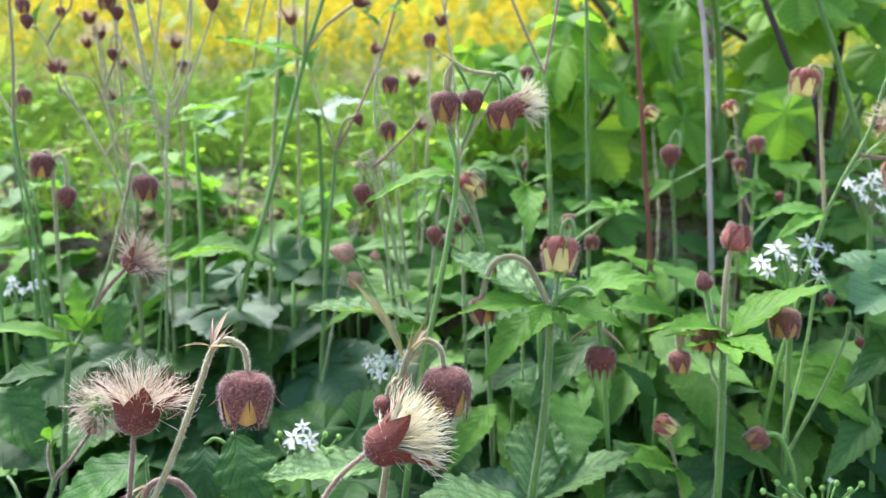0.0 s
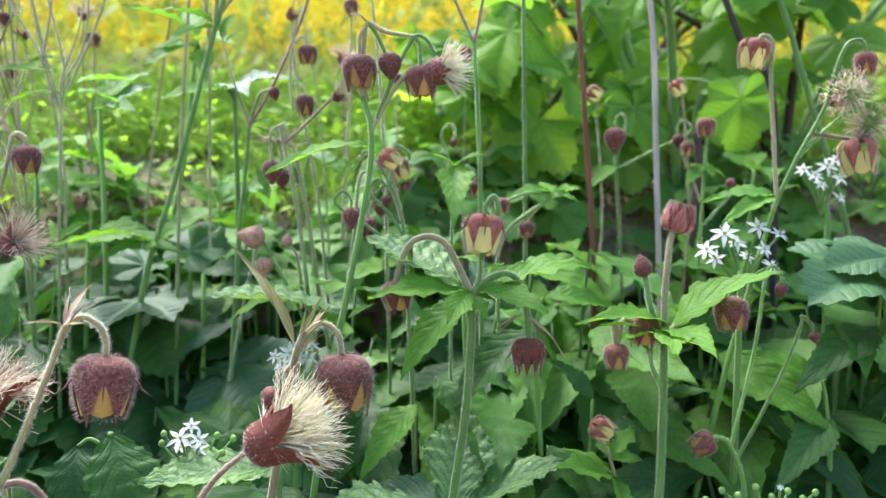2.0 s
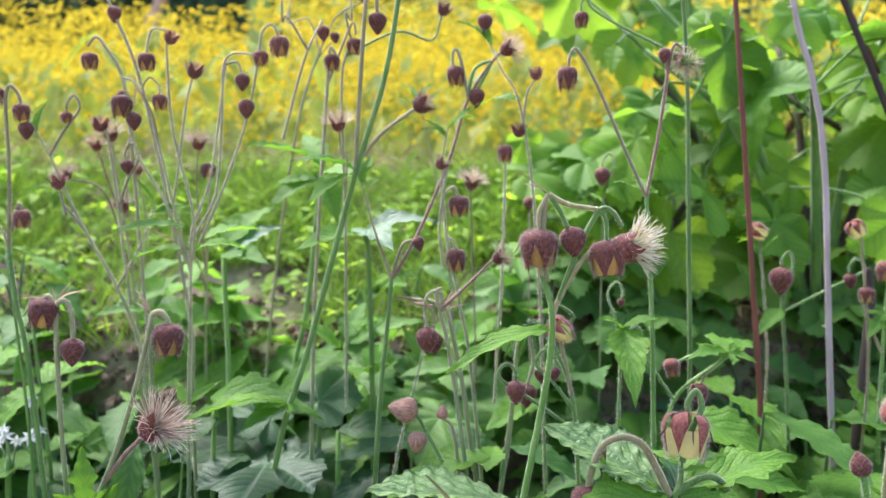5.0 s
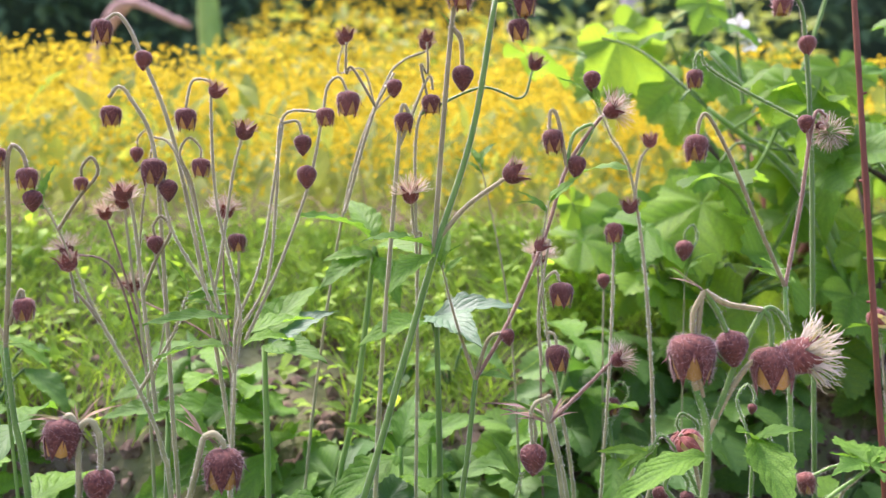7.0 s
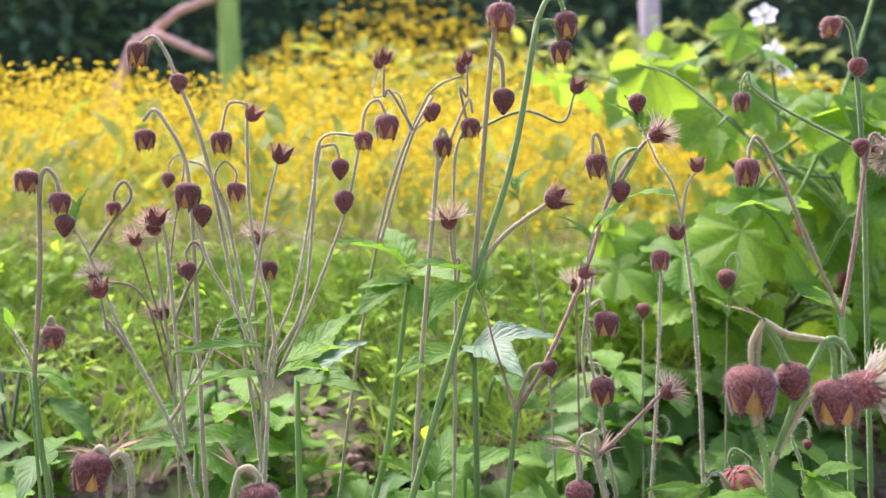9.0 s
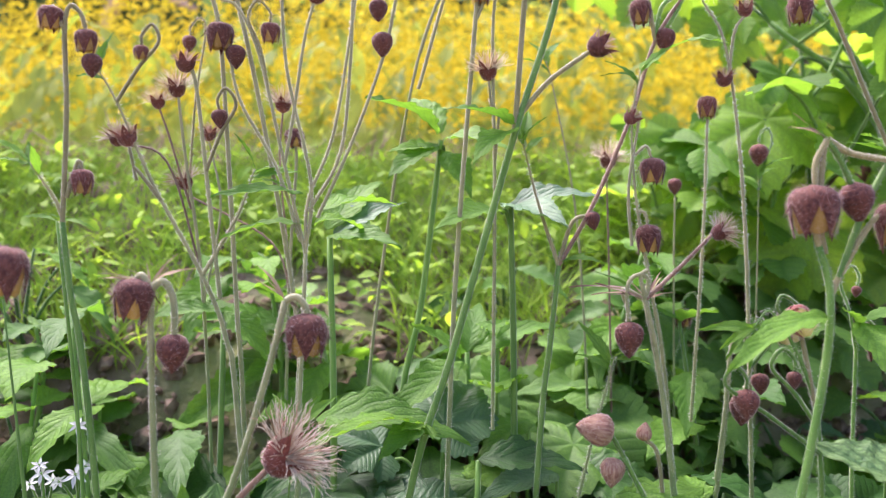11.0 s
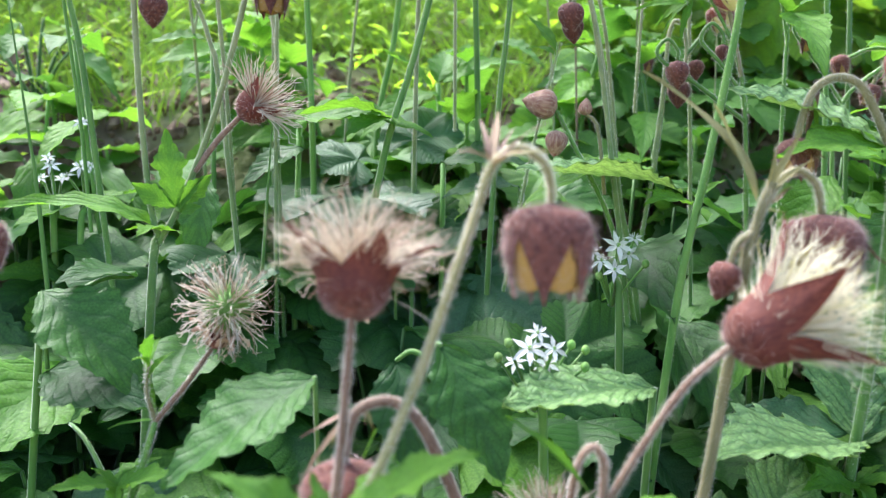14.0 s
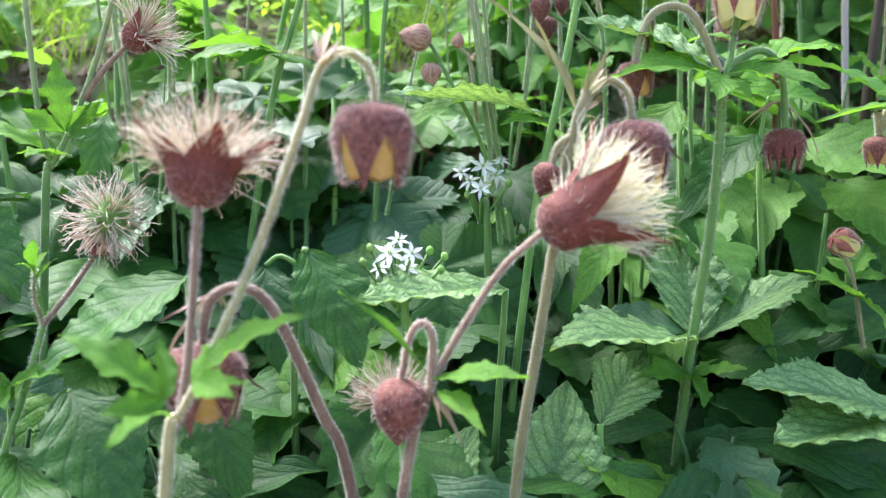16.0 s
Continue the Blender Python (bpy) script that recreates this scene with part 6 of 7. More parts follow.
avens("slim water avens with a single top bell",
    [[(-0.1266, 0.3930, 0.1511), (-0.1273, 0.3930, 0.1901), (-0.1424, 0.3930, 0.2732), (-0.1531, 0.3930, 0.3047), (-0.1601, 0.3930, 0.3186), (-0.1652, 0.3930, 0.3167)]],
    [("bell", (-0.1656, 0.3930, 0.3176), (-0.1660, 0.3930, 0.3088)),
     ("bud", (-0.1531, 0.3930, 0.3082), (-0.1534, 0.3930, 0.3015))],
    [], r0=0.001, tone=STEM_TAN)
avens("water avens with a nodding bell and a fluffy forked head",
    [[(0.0466, 0.3650, 0.1548), (0.0453, 0.3650, 0.1962), (0.0428, 0.3650, 0.2359)],
     [(0.0428, 0.3650, 0.2359), (0.0344, 0.3650, 0.2539), (0.0249, 0.3650, 0.2752), (0.0181, 0.3650, 0.2869), (0.0156, 0.3650, 0.2857), (0.0148, 0.3650, 0.2808)],
     [(0.0428, 0.3650, 0.2359), (0.0470, 0.3650, 0.2590), (0.0498, 0.3650, 0.2805), (0.0518, 0.3650, 0.2888), (0.0552, 0.3650, 0.2872)],
     [(0.0499, 0.3650, 0.2788), (0.0481, 0.3650, 0.2862)]],
    [("bell", (0.0146, 0.3650, 0.2816), (0.0142, 0.3650, 0.2718)),
     ("ball", (0.0518, 0.3650, 0.2851), (0.0587, 0.3650, 0.2815)),
     ("bud", (0.0487, 0.3650, 0.2879), (0.0481, 0.3650, 0.2821))],
    [("lance", (0.0427, 0.3650, 0.2367), (0.0366, 0.3750, 0.2444), 20),
     ("trifid", (0.0427, 0.3650, 0.2375), (0.0419, 0.3750, 0.2470), 20)], r0=0.0013, tone=STEM)
avens("water avens with small heads near the shrub",
    [[(0.0088, 0.3800, 0.1579), (0.0054, 0.3800, 0.2275), (-0.0004, 0.3800, 0.2690), (-0.0076, 0.3800, 0.2828), (-0.0129, 0.3800, 0.2948)],
     [(0.0006, 0.3800, 0.2621), (0.0022, 0.3800, 0.2743), (0.0057, 0.3800, 0.2795)],
     [(-0.0097, 0.3800, 0.1581), (-0.0068, 0.3800, 0.2101), (-0.0058, 0.3800, 0.2482)]],
    [("bud", (-0.0134, 0.3800, 0.3025), (-0.0135, 0.3800, 0.2956)),
     ("bell", (-0.0059, 0.3800, 0.2551), (-0.0059, 0.3800, 0.2473)),
     ("spent", (0.0057, 0.3800, 0.2786), (0.0047, 0.3800, 0.2847)),
     ("spent", (-0.0006, 0.3800, 0.2578), (-0.0012, 0.3800, 0.2647))],
    [("lance", (0.0005, 0.3800, 0.2708), (-0.0156, 0.3900, 0.2792), 0)], r0=0.001, tone=STEM_TAN)
avens("water avens with a dark tapering head high up",
    [[(0.0672, 0.3900, 0.1534), (0.0653, 0.3900, 0.2266), (0.0637, 0.3900, 0.2812), (0.0614, 0.3900, 0.3121), (0.0594, 0.3900, 0.3266), (0.0556, 0.3900, 0.3301), (0.0534, 0.3900, 0.3292)]],
    [("bell", (0.0532, 0.3900, 0.3304), (0.0523, 0.3900, 0.3224)),
     ("bud", (0.0617, 0.3900, 0.3176), (0.0618, 0.3900, 0.3103)),
     ("bell", (0.0234, 0.3900, 0.3055), (0.0235, 0.3900, 0.2981))],
    [], r0=0.0012)
avens("group of small water avens heads before the yellow field",
    [[(-0.0806, 0.3960, 0.1529), (-0.0784, 0.3960, 0.2073), (-0.0736, 0.3960, 0.2743), (-0.0720, 0.3960, 0.2924), (-0.0692, 0.3960, 0.2889)],
     [(-0.0728, 0.3960, 0.2798), (-0.0639, 0.3960, 0.3016), (-0.0620, 0.3960, 0.2980)],
     [(-0.0670, 0.3960, 0.1528), (-0.0668, 0.3960, 0.2255), (-0.0677, 0.3960, 0.2798), (-0.0638, 0.3960, 0.2953)],
     [(-0.0906, 0.3960, 0.2579), (-0.0819, 0.3960, 0.2887), (-0.0748, 0.3960, 0.3032)]],
    [("bell", (-0.0714, 0.3960, 0.2906), (-0.0715, 0.3960, 0.2830)),
     ("bell", (-0.0629, 0.3960, 0.2966), (-0.0623, 0.3960, 0.2890)),
     ("bud", (-0.0746, 0.3960, 0.3014), (-0.0745, 0.3960, 0.2951)),
     ("seeds", (-0.0689, 0.3960, 0.2608), (-0.0699, 0.3960, 0.2698)),
     ("spent", (-0.0640, 0.3960, 0.3134), (-0.0641, 0.3960, 0.3188)),
     ("spent", (-0.0292, 0.3960, 0.3050), (-0.0265, 0.3960, 0.3115)),
     ("spent", (-0.0902, 0.3960, 0.3128), (-0.0902, 0.3960, 0.3191))],
    [], r0=0.0011, tone=STEM_TAN)
avens("water avens with a pale papery side bud",
    [[(-0.0109, 0.3640, 0.0820), (-0.0206, 0.3640, 0.1225), (-0.0351, 0.3640, 0.1522)],
     [(-0.0351, 0.3640, 0.1522), (-0.0387, 0.3640, 0.1583), (-0.0423, 0.3640, 0.1608)],
     [(-0.0230, 0.3640, 0.1324), (-0.0253, 0.3640, 0.1522), (-0.0290, 0.3640, 0.1571)]],
    [("palebud", (-0.0379, 0.3640, 0.1591), (-0.0489, 0.3640, 0.1613)),
     ("palebud", (-0.0297, 0.3640, 0.1566), (-0.0289, 0.3640, 0.1620)),
     ("palebud", (-0.0380, 0.3640, 0.1522), (-0.0386, 0.3640, 0.1436))],
    [("ovate", (-0.0120, 0.3640, 0.1423), (-0.0485, 0.3540, 0.1451), 15),
     ("ovate", (-0.0132, 0.3640, 0.1374), (-0.0087, 0.3840, 0.1470), 0)], r0=0.0013)
avens("water avens with a half-open rosy flower",
    [[(0.0209, 0.3560, 0.0846), (0.0187, 0.3560, 0.1242), (0.0157, 0.3560, 0.1676), (0.0038, 0.3560, 0.1924), (-0.0021, 0.3560, 0.1889)],
     [(0.0157, 0.3560, 0.1676), (0.0108, 0.3560, 0.1889), (0.0073, 0.3560, 0.1936)]],
    [("open", (0.0073, 0.3560, 0.1931), (0.0144, 0.3560, 0.1877)),
     ("bud", (-0.0038, 0.3560, 0.1724), (-0.0036, 0.3560, 0.1635)),
     ("bud", (0.0097, 0.3560, 0.1771), (0.0097, 0.3560, 0.1719))],
    [], r0=0.0013)
avens("water avens stalk with small rosy bells under a leaf whorl",
    [[(0.0575, 0.3740, 0.0945), (0.0543, 0.3740, 0.1357), (0.0564, 0.3740, 0.1609), (0.0761, 0.3740, 0.1772)],
     [(0.0761, 0.3740, 0.1772), (0.0661, 0.3740, 0.1784), (0.0562, 0.3740, 0.1747)],
     [(0.0761, 0.3740, 0.1772), (0.0687, 0.3740, 0.1710), (0.0658, 0.3740, 0.1660)]],
    [("bell", (0.0549, 0.3740, 0.1764), (0.0563, 0.3740, 0.1685)),
     ("bell", (0.0658, 0.3740, 0.1672), (0.0655, 0.3740, 0.1589)),
     ("bell", (0.0442, 0.3740, 0.1829), (0.0445, 0.3740, 0.1759))],
    [("trifid", (0.0760, 0.3740, 0.1784), (0.0618, 0.3640, 0.1850), 10),
     ("trifid", (0.0760, 0.3740, 0.1784), (0.0894, 0.3840, 0.1830), 0),
     ("ovate", (0.0760, 0.3740, 0.1784), (0.0846, 0.4040, 0.1847), 0)], r0=0.0012)
avens("young water avens with a bright leaf tuft and a rosy bud",
    [[(0.0355, 0.3700, 0.0956), (0.0350, 0.3700, 0.1464), (0.0358, 0.3700, 0.1860)]],
    [("bud", (0.0357, 0.3700, 0.1994), (0.0352, 0.3700, 0.1958))],
    [("ovate", (0.0358, 0.3700, 0.1885), (0.0276, 0.3600, 0.1959), 0),
     ("ovate", (0.0358, 0.3700, 0.1885), (0.0443, 0.3600, 0.1959), 0),
     ("ovate", (0.0358, 0.3700, 0.1885), (0.0352, 0.3400, 0.1826), 0)], r0=0.001)
avens("water avens heads among the shrub twigs",
    [[(0.1455, 0.3920, 0.0894), (0.1422, 0.3920, 0.1432), (0.1436, 0.3920, 0.1955), (0.1436, 0.3920, 0.2084)],
     [(0.1423, 0.3920, 0.1748), (0.1337, 0.3920, 0.1955), (0.1362, 0.3920, 0.1994)],
     [(0.1427, 0.3920, 0.1643), (0.1577, 0.3920, 0.1813)],
     [(0.1339, 0.3920, 0.1165), (0.1373, 0.3920, 0.1696), (0.1329, 0.3920, 0.2186), (0.1301, 0.3920, 0.2237)]],
    [("bell", (0.1432, 0.3920, 0.2110), (0.1434, 0.3920, 0.2012)),
     ("bell", (0.1359, 0.3920, 0.2007), (0.1354, 0.3920, 0.1935)),
     ("open", (0.1288, 0.3920, 0.2263), (0.1329, 0.3920, 0.2199)),
     ("bud", (0.1536, 0.3920, 0.1852), (0.1564, 0.3920, 0.1805))],
    [("trifid", (0.1430, 0.3920, 0.1904), (0.1332, 0.3820, 0.1868), 0),
     ("trifid", (0.1430, 0.3920, 0.1904), (0.1561, 0.3920, 0.1878), 0)], r0=0.0011)
avens("small water avens heads beside the red stem",
    [[(0.1146, 0.4050, 0.0857), (0.1112, 0.4050, 0.1550), (0.1079, 0.4050, 0.1954)],
     [(0.1001, 0.4050, 0.1137), (0.1027, 0.4050, 0.1685), (0.0988, 0.4050, 0.2166)]],
    [("open", (0.0946, 0.4050, 0.2232), (0.1014, 0.4050, 0.2198)),
     ("bud", (0.1076, 0.4050, 0.2074), (0.1074, 0.4050, 0.1954)),
     ("bud", (0.1352, 0.4050, 0.2047), (0.1359, 0.4050, 0.1981))],
    [("ovate", (0.1089, 0.4050, 0.1901), (0.0958, 0.3950, 0.1877), 0)], r0=0.0011)
avens("low water avens with hanging buds near the ground",
    [[(0.1414, 0.3320, 0.0523), (0.1416, 0.3320, 0.0736), (0.1353, 0.3320, 0.0889), (0.1295, 0.3320, 0.0905)],
     [(0.0976, 0.3320, 0.0594), (0.0923, 0.3320, 0.0830), (0.0863, 0.3320, 0.0936)]],
    [("bell", (0.1302, 0.3320, 0.0905), (0.1206, 0.3320, 0.0854)),
     ("open", (0.0851, 0.3320, 0.0959), (0.0932, 0.3320, 0.0912)),
     ("bud", (0.1525, 0.3320, 0.1474), (0.1527, 0.3320, 0.1418)),
     ("bud", (0.1649, 0.3320, 0.1297), (0.1663, 0.3320, 0.1252))],
    [("trifid", (0.0948, 0.3320, 0.0760), (0.0718, 0.3120, 0.0901), 0),
     ("trifid", (0.0923, 0.3320, 0.0830), (0.1040, 0.3420, 0.0939), 0)], r0=0.0013)
avens("water avens with a hairy bell beside the path of soil",
    [[(-0.2022, 0.3350, 0.1200), (-0.1984, 0.3350, 0.1730), (-0.1944, 0.3350, 0.2062), (-0.1910, 0.3350, 0.2119), (-0.1890, 0.3350, 0.2107)]],
    [("bell", (-0.1887, 0.3350, 0.2110), (-0.1887, 0.3350, 0.1963))],
    [], r0=0.0014, tone=STEM_TAN)
avens("water avens with a dark nodding bell over dark leaves",
    [[(-0.1920, 0.3000, 0.0849), (-0.1890, 0.3000, 0.1096), (-0.1850, 0.3000, 0.1292), (-0.1819, 0.3000, 0.1328), (-0.1808, 0.3000, 0.1310)]],
    [("bell", (-0.1808, 0.3000, 0.1314), (-0.1823, 0.3000, 0.1163))],
    [], r0=0.0014, tone=STEM_TAN)
avens("plain green avens stems with no heads",
    [[(-0.2018, 0.3850, 0.1240), (-0.2039, 0.3850, 0.1507), (-0.2083, 0.3850, 0.1946)],
     [(-0.1859, 0.3850, 0.1202), (-0.1878, 0.3850, 0.1570), (-0.1934, 0.3850, 0.2168)],
     [(-0.1323, 0.3850, 0.0981), (-0.1291, 0.3850, 0.1324), (-0.1270, 0.3850, 0.1560)]],
    [],
    [("lance", (-0.1934, 0.3850, 0.2168), (-0.2025, 0.3850, 0.2200), 0),
     ("lance", (-0.1930, 0.3850, 0.2168), (-0.1839, 0.3850, 0.2184), 0)], r0=0.0014, fuzz=False)
avens("pale water avens stalks leaning behind the cluster",
    [[(-0.0109, 0.3700, 0.1001), (-0.0166, 0.3700, 0.1304), (-0.0222, 0.3700, 0.1696), (-0.0275, 0.3700, 0.1952)],
     [(-0.0275, 0.3700, 0.1952), (-0.0340, 0.3700, 0.1984), (-0.0323, 0.3700, 0.1921), (-0.0326, 0.3700, 0.1873)],
     [(-0.0096, 0.3700, 0.1169), (-0.0045, 0.3700, 0.1499), (-0.0019, 0.3700, 0.1823), (0.0021, 0.3700, 0.1847), (0.0037, 0.3700, 0.1758), (0.0017, 0.3700, 0.1677)],
     [(-0.0534, 0.3700, 0.1015), (-0.0455, 0.3700, 0.1425), (-0.0362, 0.3700, 0.1794)],
     [(-0.0060, 0.3700, 0.1433), (-0.0032, 0.3700, 0.1662), (-0.0022, 0.3700, 0.1807)]],
    [("bud", (-0.0326, 0.3700, 0.1870), (-0.0318, 0.3700, 0.1786)),
     ("bud", (0.0017, 0.3700, 0.1680), (0.0013, 0.3700, 0.1588)),
     ("bud", (0.0066, 0.3700, 0.1742), (0.0071, 0.3700, 0.1677)),
     ("open", (0.0127, 0.3700, 0.1910), (0.0163, 0.3700, 0.1825))],
    [("dry", (-0.0275, 0.3700, 0.1955), (-0.0405, 0.3700, 0.2047), 0),
     ("dry", (-0.0275, 0.3700, 0.1955), (-0.0219, 0.3700, 0.1999), 0),
     ("dry", (-0.0275, 0.3700, 0.1955), (-0.0300, 0.3700, 0.2000), 0)], r0=0.0014, tone=STEM_TAN)
avens("faded pinkish water avens heads on thin dry stalks",
    [[(-0.1588, 0.4300, 0.1410), (-0.1622, 0.4300, 0.2013), (-0.1670, 0.4300, 0.2374), (-0.1695, 0.4300, 0.2593)],
     [(-0.1622, 0.4300, 0.2013), (-0.1733, 0.4300, 0.2373), (-0.1890, 0.4300, 0.2432)],
     [(-0.1653, 0.4300, 0.2213), (-0.1724, 0.4300, 0.2453), (-0.1758, 0.4300, 0.2553)],
     [(-0.1612, 0.4300, 0.1893), (-0.1555, 0.4300, 0.2214), (-0.1596, 0.4300, 0.2454)]],
    [("seeds", (-0.1695, 0.4300, 0.2589), (-0.1710, 0.4300, 0.2683)),
     ("seeds", (-0.1890, 0.4300, 0.2422), (-0.1910, 0.4300, 0.2502)),
     ("seeds", (-0.1758, 0.4300, 0.2549), (-0.1770, 0.4300, 0.2623)),
     ("spent", (-0.1596, 0.4300, 0.2444), (-0.1591, 0.4300, 0.2514))],
    [], r0=0.0009, tone=STEM_TAN, fuzz=False)
avens("faded pinkish water avens heads on thin dry stalks",
    [[(-0.1347, 0.4400, 0.1370), (-0.1332, 0.4400, 0.1995), (-0.1310, 0.4400, 0.2370), (-0.1315, 0.4400, 0.2453)],
     [(-0.1332, 0.4400, 0.1995), (-0.1366, 0.4400, 0.2370), (-0.1357, 0.4400, 0.2567)],
     [(-0.1321, 0.4400, 0.1870), (-0.1394, 0.4400, 0.2099), (-0.1682, 0.4400, 0.2264)]],
    [("bell", (-0.1316, 0.4400, 0.2505), (-0.1315, 0.4400, 0.2422)),
     ("seeds", (-0.1357, 0.4400, 0.2557), (-0.1354, 0.4400, 0.2650)),
     ("bud", (-0.1676, 0.4400, 0.2822), (-0.1681, 0.4400, 0.2760)),
     ("seeds", (-0.1682, 0.4400, 0.2285), (-0.1723, 0.4400, 0.2367))],
    [], r0=0.0009, tone=STEM_TAN, fuzz=False)
avens("small far water avens heads beside the shrub leaves",
    [[(-0.0216, 0.4500, 0.1318), (-0.0269, 0.4500, 0.2152), (-0.0362, 0.4500, 0.2654), (-0.0396, 0.4500, 0.2784)],
     [(0.0432, 0.4500, 0.1310), (0.0436, 0.4500, 0.1976), (0.0438, 0.4500, 0.2375)],
     [(0.0117, 0.4500, 0.1314), (0.0106, 0.4500, 0.1976), (0.0107, 0.4500, 0.2285)],
     [(-0.0128, 0.4500, 0.1317), (-0.0146, 0.4500, 0.1977), (-0.0161, 0.4500, 0.2393)]],
    [("bud", (0.0437, 0.4500, 0.2486), (0.0433, 0.4500, 0.2397)),
     ("bud", (0.0106, 0.4500, 0.2351), (0.0105, 0.4500, 0.2285)),
     ("seeds", (-0.0161, 0.4500, 0.2382), (-0.0140, 0.4500, 0.2481)),
     ("bell", (0.0145, 0.4500, 0.1855), (0.0146, 0.4500, 0.1767))],
    [], r0=0.0009, tone=STEM_TAN, fuzz=False)
avens("tall dry avens stalk with ragged heads against the yellow",
    [[(-0.1070, 0.4300, 0.1404), (-0.0995, 0.4300, 0.2114), (-0.0890, 0.4300, 0.2724), (-0.0771, 0.4300, 0.3050), (-0.0711, 0.4300, 0.3133), (-0.0620, 0.4300, 0.3175)],
     [(-0.0890, 0.4300, 0.2724), (-0.0821, 0.4300, 0.2927), (-0.0744, 0.4300, 0.3020)]],
    [("spent", (-0.0630, 0.4300, 0.3179), (-0.0610, 0.4300, 0.3247)),
     ("bud", (-0.0745, 0.4300, 0.3051), (-0.0738, 0.4300, 0.3000)),
     ("spent", (-0.0924, 0.4300, 0.3189), (-0.0915, 0.4300, 0.3250))],
    [], r0=0.0008, tone=STEM_TAN, fuzz=False)
foliage("dark glossy leaves at the edge of the bed",
    [[(-0.1874, 0.3300, 0.0346), (-0.1801, 0.3300, 0.1092)],
     [(-0.1661, 0.3300, 0.0253), (-0.1558, 0.3100, 0.0636)]],
    [],
    [("dark_broad", (-0.1801, 0.3300, 0.1092), (-0.1500, 0.3100, 0.0973), 0),
     ("dark_lance", (-0.1745, 0.3300, 0.0739), (-0.1638, 0.3300, 0.0899), 0),
     ("dark_broad", (-0.1797, 0.3300, 0.0886), (-0.1497, 0.3100, 0.0876), 0),
     ("trifid", (-0.1558, 0.3100, 0.0636), (-0.1654, 0.3000, 0.0716), 0),
     ("trifid", (-0.1565, 0.3100, 0.0637), (-0.1423, 0.3000, 0.0732), 0),
     ("dark_broad", (-0.1625, 0.3500, 0.1102), (-0.1704, 0.3300, 0.1217), 0)], r0=0.0012)
foliage("crinkled grey-green avens leaves close to the ground",
    [[(-0.0159, 0.2900, 0.0151), (-0.0159, 0.2900, 0.0214)],
     [(0.0020, 0.3000, 0.0153), (0.0014, 0.3000, 0.0495)],
     [(-0.0271, 0.3100, 0.0224), (-0.0231, 0.3100, 0.0862)],
     [(-0.0506, 0.2900, 0.0173), (-0.0505, 0.2900, 0.0236)]],
    [],
    [("rugose", (-0.0159, 0.2900, 0.0214), (-0.0072, 0.3020, 0.0621), 0),
     ("rugose", (0.0014, 0.3000, 0.0495), (0.0213, 0.3200, 0.0667), 8),
     ("rugose", (-0.0505, 0.2900, 0.0236), (-0.0349, 0.3000, 0.0528), -6),
     ("rugose", (-0.0231, 0.3100, 0.0862), (-0.0637, 0.2900, 0.0899), 15),
     ("rugose", (0.0792, 0.2900, 0.0156), (0.0481, 0.3000, 0.0311), 15)], r0=0.0012)
foliage("fresh green lobed leaves over dark soil",
    [[(0.0971, 0.3000, 0.0024), (0.0904, 0.3000, 0.0483)],
     [(0.0852, 0.3400, -0.0181), (0.0815, 0.3400, 0.0535)],
     [(0.1080, 0.3500, -0.0249), (0.1010, 0.3500, 0.0932)]],
    [],
    [("rugose", (0.0904, 0.3000, 0.0483), (0.0434, 0.3000, 0.0634), 14),
     ("rugose", (0.0905, 0.3000, 0.0466), (0.0440, 0.2850, 0.0500), 20),
     ("dark_round", (0.0815, 0.3400, 0.0535), (0.0588, 0.3300, 0.0625), 0),
     ("dark_ovate", (0.0727, 0.3300, 0.0454), (0.0295, 0.3000, 0.0420), 0),
     ("dark_ovate", (0.0964, 0.3400, 0.0682), (0.0640, 0.3200, 0.0771), 0),
     ("dark_ovate", (0.1010, 0.3500, 0.0932), (0.1020, 0.3300, 0.0884), 0)], r0=0.0012)
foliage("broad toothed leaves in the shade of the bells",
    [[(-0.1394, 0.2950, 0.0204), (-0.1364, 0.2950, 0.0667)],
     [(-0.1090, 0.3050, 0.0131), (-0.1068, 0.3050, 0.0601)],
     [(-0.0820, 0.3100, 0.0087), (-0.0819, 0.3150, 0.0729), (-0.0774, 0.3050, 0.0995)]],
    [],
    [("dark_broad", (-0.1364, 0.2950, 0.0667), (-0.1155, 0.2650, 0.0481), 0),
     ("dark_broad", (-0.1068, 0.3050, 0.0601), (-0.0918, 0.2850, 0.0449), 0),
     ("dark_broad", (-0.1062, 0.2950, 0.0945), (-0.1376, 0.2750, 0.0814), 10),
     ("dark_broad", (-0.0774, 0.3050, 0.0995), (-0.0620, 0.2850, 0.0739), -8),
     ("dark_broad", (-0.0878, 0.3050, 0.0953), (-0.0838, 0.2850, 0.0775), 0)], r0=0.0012)
